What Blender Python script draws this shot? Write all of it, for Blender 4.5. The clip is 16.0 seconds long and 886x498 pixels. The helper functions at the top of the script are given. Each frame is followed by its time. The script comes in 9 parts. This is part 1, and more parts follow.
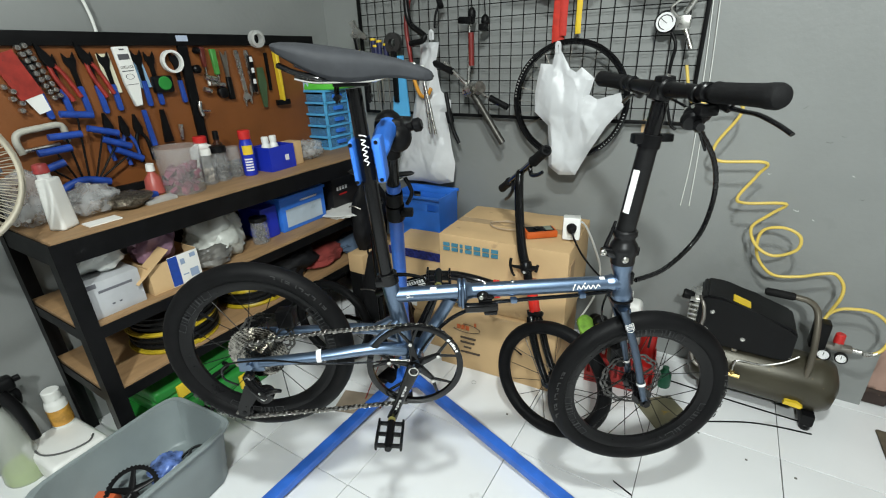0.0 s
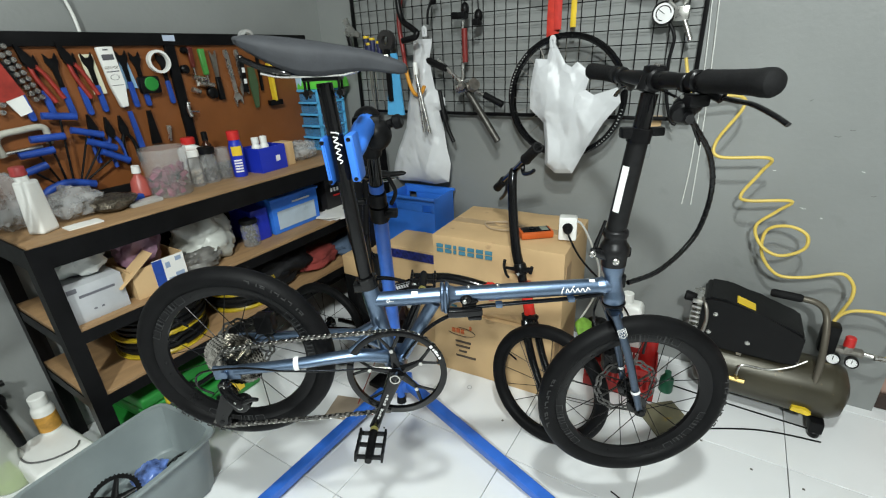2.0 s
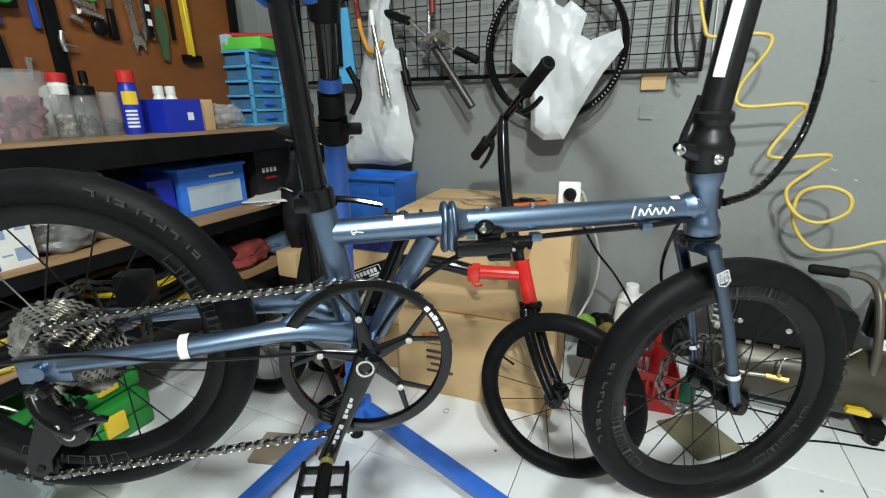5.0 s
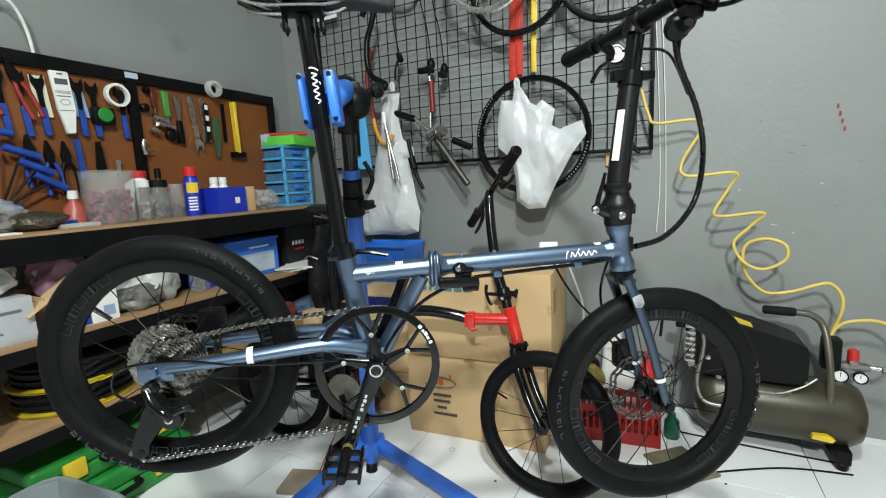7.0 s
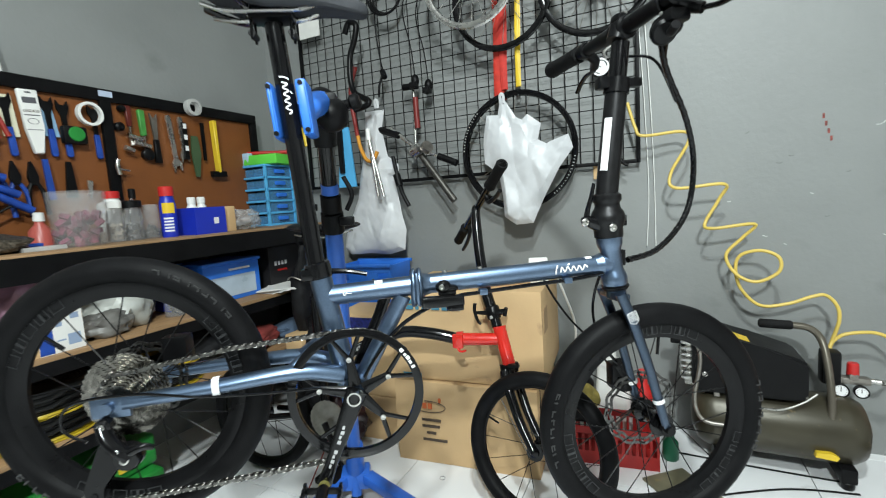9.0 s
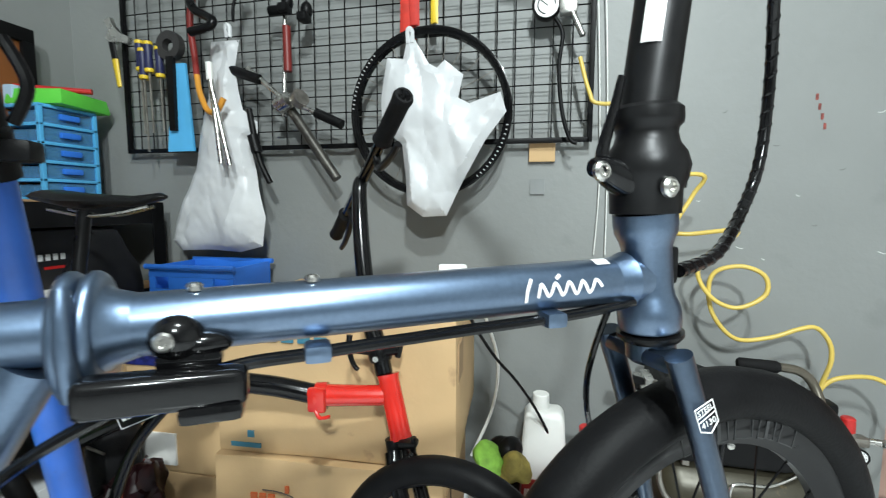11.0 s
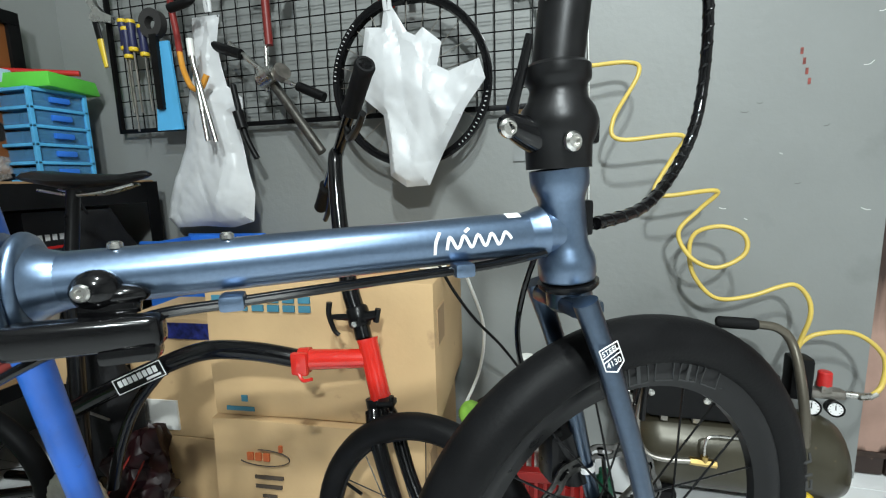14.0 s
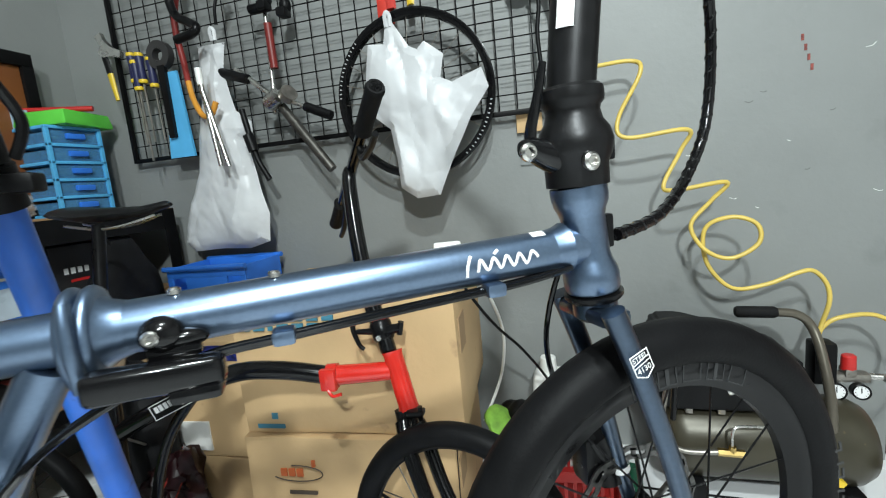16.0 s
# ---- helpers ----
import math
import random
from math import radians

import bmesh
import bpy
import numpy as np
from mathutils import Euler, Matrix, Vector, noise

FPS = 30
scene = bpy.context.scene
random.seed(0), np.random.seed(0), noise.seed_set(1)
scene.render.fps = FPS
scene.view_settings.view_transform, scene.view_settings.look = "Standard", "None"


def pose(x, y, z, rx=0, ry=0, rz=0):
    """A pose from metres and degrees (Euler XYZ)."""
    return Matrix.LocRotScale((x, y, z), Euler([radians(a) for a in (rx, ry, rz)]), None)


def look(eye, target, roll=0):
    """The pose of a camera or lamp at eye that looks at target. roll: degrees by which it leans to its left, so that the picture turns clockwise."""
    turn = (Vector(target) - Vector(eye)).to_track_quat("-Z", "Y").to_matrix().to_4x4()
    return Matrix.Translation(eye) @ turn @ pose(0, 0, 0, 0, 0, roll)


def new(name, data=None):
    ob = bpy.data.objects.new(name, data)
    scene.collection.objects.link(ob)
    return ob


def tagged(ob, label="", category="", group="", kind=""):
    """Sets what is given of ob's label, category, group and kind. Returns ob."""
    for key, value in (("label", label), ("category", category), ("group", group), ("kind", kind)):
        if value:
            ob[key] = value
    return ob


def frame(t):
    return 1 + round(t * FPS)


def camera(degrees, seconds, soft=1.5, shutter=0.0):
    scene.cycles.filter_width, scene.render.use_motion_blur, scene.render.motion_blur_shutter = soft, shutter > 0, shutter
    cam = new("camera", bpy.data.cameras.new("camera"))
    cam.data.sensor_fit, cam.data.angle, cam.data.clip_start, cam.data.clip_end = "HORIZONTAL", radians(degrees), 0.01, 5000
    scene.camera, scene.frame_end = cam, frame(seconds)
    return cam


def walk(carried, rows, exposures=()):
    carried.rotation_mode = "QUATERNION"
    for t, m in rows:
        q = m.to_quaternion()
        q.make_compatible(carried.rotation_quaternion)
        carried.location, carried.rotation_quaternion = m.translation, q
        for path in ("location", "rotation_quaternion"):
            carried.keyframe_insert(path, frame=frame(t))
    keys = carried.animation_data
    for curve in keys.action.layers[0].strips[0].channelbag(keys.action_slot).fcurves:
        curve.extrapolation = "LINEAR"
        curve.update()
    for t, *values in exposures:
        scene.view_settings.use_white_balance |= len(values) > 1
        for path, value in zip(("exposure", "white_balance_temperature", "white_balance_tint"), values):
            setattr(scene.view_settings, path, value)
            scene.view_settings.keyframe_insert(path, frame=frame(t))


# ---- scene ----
cam = camera(89.0, 16.0, soft=1.1, shutter=0.5)
PATH = [
    (0, (-0.019, 0.185, 1.276), (-0.99, 1.745, 0.486), -1.9),
    (0.5, (-0.042, 0.166, 1.276), (-0.997, 1.734, 0.484), -2.4),
    (1, (-0.039, 0.158, 1.273), (-0.972, 1.74, 0.482), -3.1),
    (1.5, (-0.006, 0.21, 1.274), (-0.944, 1.792, 0.488), -3.4),
    (2, (0.008, 0.254, 1.258), (-0.995, 1.796, 0.472), -2.7),
    (2.5, (-0.084, 0.273, 1.234), (-1.094, 1.802, 0.433), -2.3),
    (3, (-0.184, 0.293, 1.217), (-1.064, 1.875, 0.367), -4.8),
    (3.5, (-0.202, 0.434, 1.162), (-1.077, 1.909, 0.132), -3.6),
    (4, (-0.239, 0.554, 1.044), (-1.101, 2.068, 0.061), -2.0),
    (4.2, (-0.259, 0.538, 0.982), (-1.076, 2.15, 0.125), -0.8),
    (6.3, (-0.122, 0.31, 0.904), (-0.972, 2.065, 0.459), -2.1),
    (6.5, (-0.105, 0.284, 0.917), (-0.97, 2.047, 0.54), -2.3),
    (7, (-0.075, 0.242, 0.928), (-0.965, 2.009, 0.632), -2.7),
    (7.5, (-0.041, 0.211, 0.942), (-0.933, 1.983, 0.687), -3.4),
    (8, (-0.037, 0.211, 0.94), (-0.922, 1.988, 0.702), -3.9),
    (8.2, (-0.037, 0.206, 0.941), (-0.915, 1.988, 0.707), -3.9),
    (10.3, (-0.233, 0.663, 0.853), (-0.923, 2.53, 0.661), -0.5),
    (10.5, (-0.245, 0.725, 0.849), (-0.848, 2.623, 0.657), -0.2),
    (11, (-0.235, 0.81, 0.834), (-0.692, 2.748, 0.643), 0.3),
    (11.5, (-0.218, 0.822, 0.821), (-0.625, 2.768, 0.607), 0.1),
    (12, (-0.22, 0.828, 0.808), (-0.575, 2.78, 0.557), 0.2),
    (12.5, (-0.216, 0.835, 0.808), (-0.562, 2.785, 0.531), 0.2),
    (13, (-0.186, 0.818, 0.821), (-0.6, 2.751, 0.523), -0.1),
    (13.5, (-0.153, 0.797, 0.82), (-0.597, 2.723, 0.515), -0.4),
    (14, (-0.162, 0.805, 0.823), (-0.66, 2.718, 0.516), -1.5),
    (14.5, (-0.157, 0.808, 0.833), (-0.676, 2.714, 0.524), -3.3),
    (15, (-0.156, 0.811, 0.841), (-0.68, 2.718, 0.54), -4.1),
    (15.5, (-0.162, 0.82, 0.844), (-0.689, 2.726, 0.547), -5.0),
    (16, (-0.174, 0.786, 0.843), (-0.707, 2.691, 0.548), -5.4),
]
walk(cam, [(t, look(eye, target, roll)) for t, eye, target, roll in PATH], exposures=[(0.0, 0.0, 6500, 10), (4.2, 0.04, 6450, 9), (6.3, 0.10, 6450, 9), (8.2, 0.10, 6400, 9), (10.3, 0.44, 6150, 9), (11.5, 0.30, 6300, 9), (16.0, 0.24, 6250, 9)])

import collections
from mathutils import geometry

# ---- light ----
world = bpy.data.worlds.new("world")
scene.world = world
world.use_nodes = True
world.node_tree.nodes["Background"].inputs[0].default_value = (0.75, 0.85, 1.0, 1)
world.node_tree.nodes["Background"].inputs[1].default_value = 0.006


def area_lamp(name, place, target, sx, sy, watts, colour):
    data = bpy.data.lights.new(name, "AREA")
    data.shape, data.size, data.size_y, data.energy, data.color = "RECTANGLE", sx, sy, watts, colour
    ob = new(name, data)
    ob.matrix_basis = look(place, target)
    return ob


LAMP = (0.06, 0.22, 2.6)
LAMP_FAR = (0.45, -1.1, 2.5)
TINT = (0.93, 1.0, 0.965)
area_lamp("bulb", LAMP, (LAMP[0], 0.3, 0), 0.14, 0.14, 45, TINT)
area_lamp("bulb_far", LAMP_FAR, (0.0, 0.6, 0.6), 0.16, 0.16, 72, TINT)


# ---- materials ----
def mat(name, colour, rough=0.5, metal=0.0, var=0.12, scale=12.0, bump=0.0, bscale=150.0, coat=0.0, clear=0.0, emit=0.0, rnd=0.0, wear=0.0, wear_colour=(0.5, 0.5, 0.5), stretch=(1, 1, 1), spec=0.5, rvar=0.08):
    m = bpy.data.materials.new(name)
    m.use_nodes = True
    nt = m.node_tree
    bs = nt.nodes["Principled BSDF"]
    lk = nt.links.new
    tc = nt.nodes.new("ShaderNodeTexCoord")
    mp = nt.nodes.new("ShaderNodeMapping")
    mp.inputs["Scale"].default_value = stretch
    lk(tc.outputs["Object"], mp.inputs["Vector"])
    n1 = nt.nodes.new("ShaderNodeTexNoise")
    n1.inputs["Scale"].default_value, n1.inputs["Detail"].default_value = scale, 6
    lk(mp.outputs[0], n1.inputs["Vector"])
    ramp = nt.nodes.new("ShaderNodeMapRange")
    ramp.inputs["From Min"].default_value, ramp.inputs["From Max"].default_value = 0.3, 0.7
    ramp.inputs["To Min"].default_value, ramp.inputs["To Max"].default_value = 1 - var, 1 + var
    lk(n1.outputs["Fac"], ramp.inputs["Value"])
    mul = nt.nodes.new("ShaderNodeVectorMath")
    mul.operation = "SCALE"
    mul.inputs[0].default_value = colour
    lk(ramp.outputs[0], mul.inputs["Scale"])
    col = mul.outputs[0]
    if rnd:
        oi = nt.nodes.new("ShaderNodeObjectInfo")
        r2 = nt.nodes.new("ShaderNodeMapRange")
        r2.inputs["To Min"].default_value, r2.inputs["To Max"].default_value = 1 - rnd, 1 + rnd
        lk(oi.outputs["Random"], r2.inputs["Value"])
        m2 = nt.nodes.new("ShaderNodeVectorMath")
        m2.operation = "SCALE"
        lk(col, m2.inputs[0])
        lk(r2.outputs[0], m2.inputs["Scale"])
        col = m2.outputs[0]
    if wear:
        n3 = nt.nodes.new("ShaderNodeTexNoise")
        n3.inputs["Scale"].default_value, n3.inputs["Detail"].default_value = scale * 2.7, 9
        lk(mp.outputs[0], n3.inputs["Vector"])
        r3 = nt.nodes.new("ShaderNodeMapRange")
        r3.inputs["From Min"].default_value, r3.inputs["From Max"].default_value = 0.72 - wear * 0.3, 0.80 - wear * 0.25
        lk(n3.outputs["Fac"], r3.inputs["Value"])
        mx = nt.nodes.new("ShaderNodeMix")
        mx.data_type = "RGBA"
        lk(r3.outputs[0], mx.inputs["Factor"])
        lk(col, mx.inputs["A"])
        mx.inputs["B"].default_value = (*wear_colour, 1)
        col = mx.outputs["Result"]
    lk(col, bs.inputs["Base Color"])
    bs.inputs["Roughness"].default_value = rough
    if rvar:
        rr = nt.nodes.new("ShaderNodeMapRange")
        rr.inputs["To Min"].default_value, rr.inputs["To Max"].default_value = max(0.02, rough - rvar), min(1, rough + rvar)
        lk(n1.outputs["Fac"], rr.inputs["Value"])
        lk(rr.outputs[0], bs.inputs["Roughness"])
    bs.inputs["Metallic"].default_value = metal
    bs.inputs["Specular IOR Level"].default_value = spec
    bs.inputs["Coat Weight"].default_value = coat
    bs.inputs["Coat Roughness"].default_value = 0.06
    if clear:
        bs.inputs["Alpha"].default_value = 1 - clear
    if bump:
        n2 = nt.nodes.new("ShaderNodeTexNoise")
        n2.inputs["Scale"].default_value, n2.inputs["Detail"].default_value = bscale, 4
        lk(mp.outputs[0], n2.inputs["Vector"])
        b = nt.nodes.new("ShaderNodeBump")
        b.inputs["Strength"].default_value, b.inputs["Distance"].default_value = bump, 0.003
        lk(n2.outputs["Fac"], b.inputs["Height"])
        lk(b.outputs[0], bs.inputs["Normal"])
    if emit:
        bs.inputs["Emission Color"].default_value = (*colour, 1)
        bs.inputs["Emission Strength"].default_value = emit
    return m


WALL = mat("wall_paint", (0.232, 0.241, 0.236), 0.5, 0, 0.12, 1.6, 0.25, 60, wear=0.28, wear_colour=(0.195, 0.203, 0.198))
CEIL = mat("white_paint", (0.6, 0.6, 0.59), 0.8, 0, 0.05, 2)
TILE = mat("white_floor_tile", (0.76, 0.77, 0.78), 0.22, 0, 0.03, 3, 0.04, 30, rnd=0.03, wear=0.18, wear_colour=(0.62, 0.62, 0.62))
GROUT = mat("dark_grout", (0.12, 0.12, 0.12), 0.9, 0, 0.2, 30)
WOOD = mat("plywood", (0.29, 0.175, 0.085), 0.55, 0, 0.2, 7, 0.15, 80, stretch=(6, 0.8, 6), wear=0.2, wear_colour=(0.3, 0.2, 0.11))
PEG = mat("brown_hardboard", (0.185, 0.060, 0.013), 0.5, 0, 0.15, 6, 0.2, 120)
BLACK_STEEL = mat("black_painted_steel", (0.005, 0.005, 0.0055), 0.42, 0, 0.3, 15, 0.1, spec=0.12)
PAINT = mat("slate_blue_metallic", (0.120, 0.180, 0.278), 0.37, 0.95, 0.06, 300, 0.0, coat=1.0, rvar=0.03)
PAINT.node_tree.nodes["Principled BSDF"].inputs["Coat Roughness"].default_value = 0.27
# frame paint again, darkened to put the fork's shade into its colour
PAINT_SHADED = mat("dark_slate_fork_paint", (0.050, 0.076, 0.118), 0.33, 0.9, 0.08, 200, coat=0.6, rvar=0.04)
BLACK_GLOSS = mat("gloss_black_alloy", (0.004, 0.004, 0.0045), 0.15, 0.0, 0.2, 20, coat=0.25, spec=0.25)
BLACK_POST = mat("anodised_black_alloy", (0.022, 0.022, 0.023), 0.38, 0.75, 0.15, 60, 0.03, 600, spec=0.6)
BLACK_SATIN = mat("satin_black_alloy", (0.0045, 0.0045, 0.005), 0.30, 0.0, 0.2, 30, spec=0.2)
RUBBER = mat("tyre_rubber", (0.006, 0.006, 0.0065), 0.5, 0, 0.25, 25, 0.12, 300, spec=0.09)
GRIP = mat("grip_rubber", (0.009, 0.009, 0.0095), 0.7, 0, 0.2, 60, 0.3, 500, spec=0.14)
SADDLE = mat("saddle_vinyl", (0.036, 0.038, 0.043), 0.65, 0, 0.15, 40, 0.2, 600, spec=0.25)
STEEL = mat("bright_steel", (0.62, 0.61, 0.58), 0.28, 1.0, 0.15, 40, 0.05)
DULL_STEEL = mat("worn_steel", (0.32, 0.30, 0.27), 0.42, 0.9, 0.25, 40, 0.1, wear=0.2, wear_colour=(0.2, 0.15, 0.1))
WHITE = mat("white_print", (0.8, 0.8, 0.8), 0.5, 0, 0.03, 20)
BLUE = mat("blue_powder_coat", (0.028, 0.128, 0.53), 0.35, 0, 0.15, 18, 0.05, wear=0.14, wear_colour=(0.02, 0.08, 0.35))
BLUE_PLASTIC = mat("blue_plastic", (0.035, 0.18, 0.70), 0.4, 0, 0.1, 10, 0.05)
NAVY_PLASTIC = mat("deep_blue_plastic", (0.012, 0.03, 0.42), 0.38, 0, 0.1, 10)
SKY_PLASTIC = mat("light_blue_plastic", (0.10, 0.42, 0.75), 0.35, 0, 0.08, 12)
CARD = mat("brown_cardboard", (0.55, 0.37, 0.19), 0.8, 0, 0.09, 5, 0.15, 90, wear=0.1, wear_colour=(0.36, 0.23, 0.12))
RED = mat("gloss_red_paint", (0.55, 0.02, 0.012), 0.22, 0, 0.06, 20, coat=0.6)
RED_PLASTIC = mat("red_plastic", (0.50, 0.02, 0.018), 0.38, 0, 0.12, 14)
YELLOW = mat("yellow_hose", (0.66, 0.48, 0.10), 0.38, 0, 0.1, 15)
YELLOW_PLASTIC = mat("yellow_plastic", (0.75, 0.52, 0.03), 0.4, 0, 0.1, 12)
GREEN = mat("green_plastic", (0.02, 0.22, 0.035), 0.42, 0, 0.12, 12)
LIME = mat("lime_plastic", (0.12, 0.58, 0.06), 0.45, 0, 0.1, 12)
GREY_TUB = mat("grey_plastic", (0.22, 0.255, 0.26), 0.45, 0, 0.07, 8, 0.1)
OLIVE = mat("olive_tank_paint", (0.052, 0.046, 0.030), 0.35, 0.3, 0.15, 10, 0.05, wear=0.2, wear_colour=(0.16, 0.12, 0.06))
BLACK_PLASTIC = mat("black_plastic", (0.005, 0.005, 0.0055), 0.42, 0, 0.2, 25, 0.1, spec=0.17)
BAG = mat("white_plastic_bag", (0.60, 0.61, 0.625), 0.34, 0, 0.06, 9, 0.12, 40, clear=0.06, spec=0.35)
CLEAR = mat("clear_plastic", (0.5, 0.5, 0.5), 0.15, 0, 0.05, 8, clear=0.84)
CLOUDY = mat("cloudy_plastic_film", (0.62, 0.62, 0.60), 0.35, 0, 0.15, 14, 0.3, 50, clear=0.42)
WHITE_PLASTIC = mat("white_plastic", (0.78, 0.78, 0.75), 0.4, 0, 0.05, 10)
BROWN_DOOR = mat("ribbed_shutter", (0.40, 0.255, 0.205), 0.55, 0, 0.2, 9, 0.1)
nt = BROWN_DOOR.node_tree
bs = nt.nodes["Principled BSDF"]
tc = nt.nodes.new("ShaderNodeTexCoord")
sx_ = nt.nodes.new("ShaderNodeSeparateXYZ")
nt.links.new(tc.outputs["Object"], sx_.inputs[0])
mp = nt.nodes.new("ShaderNodeMapping")
mp.inputs["Scale"].default_value = (30, 30, 3)
gm = nt.nodes.new("ShaderNodeNewGeometry")
nt.links.new(gm.outputs["Position"], mp.inputs["Vector"])
ns = nt.nodes.new("ShaderNodeTexNoise")
ns.inputs["Scale"].default_value, ns.inputs["Detail"].default_value = 1.0, 6
nt.links.new(mp.outputs[0], ns.inputs["Vector"])
old = bs.inputs["Base Color"].links[0].from_socket
# base colour turns dark brown higher up and at the foot, broken by noise
for lo, hi, reach, colour in ((0.30, 0.75, 0.45, (0.034, 0.017, 0.012)), (0.12, 0.0, 0.16, (0.030, 0.016, 0.012))):
    up_ = nt.nodes.new("ShaderNodeMapRange")
    up_.inputs["From Min"].default_value, up_.inputs["From Max"].default_value = lo, hi
    nt.links.new(sx_.outputs["Z"], up_.inputs["Value"])
    sm = nt.nodes.new("ShaderNodeMath")
    sm.operation = "ADD"
    nt.links.new(up_.outputs[0], sm.inputs[0])
    nt.links.new(ns.outputs["Fac"], sm.inputs[1])
    st_ = nt.nodes.new("ShaderNodeMapRange")
    st_.inputs["From Min"].default_value, st_.inputs["From Max"].default_value = 0.95 - reach * 0.5, 0.95 + reach * 0.5
    nt.links.new(sm.outputs[0], st_.inputs["Value"])
    mx = nt.nodes.new("ShaderNodeMix")
    mx.data_type = "RGBA"
    nt.links.new(st_.outputs[0], mx.inputs["Factor"])
    nt.links.new(old, mx.inputs["A"])
    mx.inputs["B"].default_value = (*colour, 1)
    old = mx.outputs["Result"]
nt.links.new(old, bs.inputs["Base Color"])


# ---- building helpers ----
def thing(name, label, category, m=None, group="", kind=""):
    ob = new(name)
    ob.empty_display_size = 0.05
    if m is not None:
        ob.matrix_basis = m
    return tagged(ob, label, category, group, kind)


def mesh_from(bm, name, material, smooth=True, angle=40):
    bmesh.ops.recalc_face_normals(bm, faces=bm.faces)
    me = bpy.data.meshes.new(name)
    if smooth:
        lim = math.cos(radians(angle))
        for f in bm.faces:
            f.smooth = True
        for e in bm.edges:
            if len(e.link_faces) == 2 and e.link_faces[0].normal.dot(e.link_faces[1].normal) < lim:
                e.smooth = False
    bm.to_mesh(me)
    bm.free()
    for mm in (material if isinstance(material, (list, tuple)) else [material]):
        me.materials.append(mm)
    return me


def part(name, bm, material, parent=None, label="", m=None):
    ob = new(name, mesh_from(bm, name, material))
    ob.parent = parent
    if m is not None:
        ob.matrix_basis = m
    return tagged(ob, label)


def same_part(ob, parent, m):
    """Another object on the same mesh."""
    c = new(ob.name.split(".")[0], ob.data)
    c.parent = parent
    c.matrix_basis = m
    if ob.get("label"):
        c["label"] = ob["label"]
    return c


def solo(name, bm, material, label, category, m=None, group="", kind=""):
    return tagged(part(name, bm, material, None, label, m), label, category, group, kind)


def B():
    return bmesh.new()


def box(bm, x0, x1, y0, y1, z0, z1, bevel=0.0, m=None, seg=2):
    r = bmesh.ops.create_cube(bm, size=1)
    vs = r["verts"]
    for v in vs:
        v.co = Vector(((x0 + x1) / 2 + v.co.x * (x1 - x0), (y0 + y1) / 2 + v.co.y * (y1 - y0), (z0 + z1) / 2 + v.co.z * (z1 - z0)))
    if bevel:
        es = list({e for v in vs for e in v.link_edges})
        r2 = bmesh.ops.bevel(bm, geom=es, offset=bevel, segments=seg, affect="EDGES", profile=0.6)
        vs = list({v for f in r2["faces"] for v in f.verts} | {v for v in vs if v.is_valid})
    if m is not None:
        bmesh.ops.transform(bm, matrix=m, verts=vs)
    return vs


def spline(pts, n=8):
    """A smooth line through the points."""
    p = [Vector(q) for q in pts]
    if len(p) < 3:
        return p
    out = []
    for i in range(len(p) - 1):
        a, b, c, d = p[max(i - 1, 0)], p[i], p[i + 1], p[min(i + 2, len(p) - 1)]
        for k in range(n):
            t = k / n
            out.append(0.5 * ((2 * b) + (c - a) * t + (2 * a - 5 * b + 4 * c - d) * t * t + (3 * b - a - 3 * c + d) * t ** 3))
    return out + [p[-1]]


def tube(bm, pts, r, seg=10, caps=True, squash=1.0, up=None):
    """A round or oval tube along a line; r is one radius or one for each point."""
    p = [Vector(q) for q in pts]
    rs = r if isinstance(r, (list, tuple)) else [r] * len(p)
    if len(rs) != len(p):
        rs = [rs[0] + (rs[-1] - rs[0]) * i / (len(p) - 1) for i in range(len(p))]
    rings, side = [], None
    for i, q in enumerate(p):
        t = (p[min(i + 1, len(p) - 1)] - p[max(i - 1, 0)]).normalized()
        if side is None:
            ref = Vector(up) if up else (Vector((0, 0, 1)) if abs(t.z) < 0.9 else Vector((0, 1, 0)))
            side = t.cross(ref).normalized()
        side = (side - t * side.dot(t)).normalized()
        u2 = side.cross(t)
        rings.append([bm.verts.new(q + rs[i] * (math.cos(a) * side + squash * math.sin(a) * u2)) for a in (2 * math.pi * k / seg for k in range(seg))])
    for a, b in zip(rings, rings[1:]):
        for k in range(seg):
            bm.faces.new((a[k], a[(k + 1) % seg], b[(k + 1) % seg], b[k]))
    if caps:
        bm.faces.new(rings[0])
        bm.faces.new(rings[-1])
    return rings


def lathe(bm, prof, seg=32, m=None, closed=False, arc=2 * math.pi):
    """Turns (radius, height) pairs about the z axis; closed: the profile is a loop."""
    full = arc > 6.28
    n = seg if full else seg + 1
    rows, made = [], []
    for r, z in prof:
        if r < 1e-6 and not closed:
            v = bm.verts.new((0, 0, z))
            made.append(v)
            rows.append([v] * n)
        else:
            row = [bm.verts.new((r * math.cos(arc * k / seg), r * math.sin(arc * k / seg), z)) for k in range(n)]
            made += row
            rows.append(row)
    pairs = list(zip(rows, rows[1:])) + ([(rows[-1], rows[0])] if closed else [])
    for a, b in pairs:
        for k in range(seg):
            q = [a[k], a[(k + 1) % n], b[(k + 1) % n], b[k]]
            q = [v for i, v in enumerate(q) if v not in q[:i]]
            if len(q) > 2:
                bm.faces.new(q)
    if not closed:
        for row in (rows[0], rows[-1]):
            if len(set(row)) > 2 and full:
                bm.faces.new(row)
    if m is not None:
        bmesh.ops.transform(bm, matrix=m, verts=made)
    return made


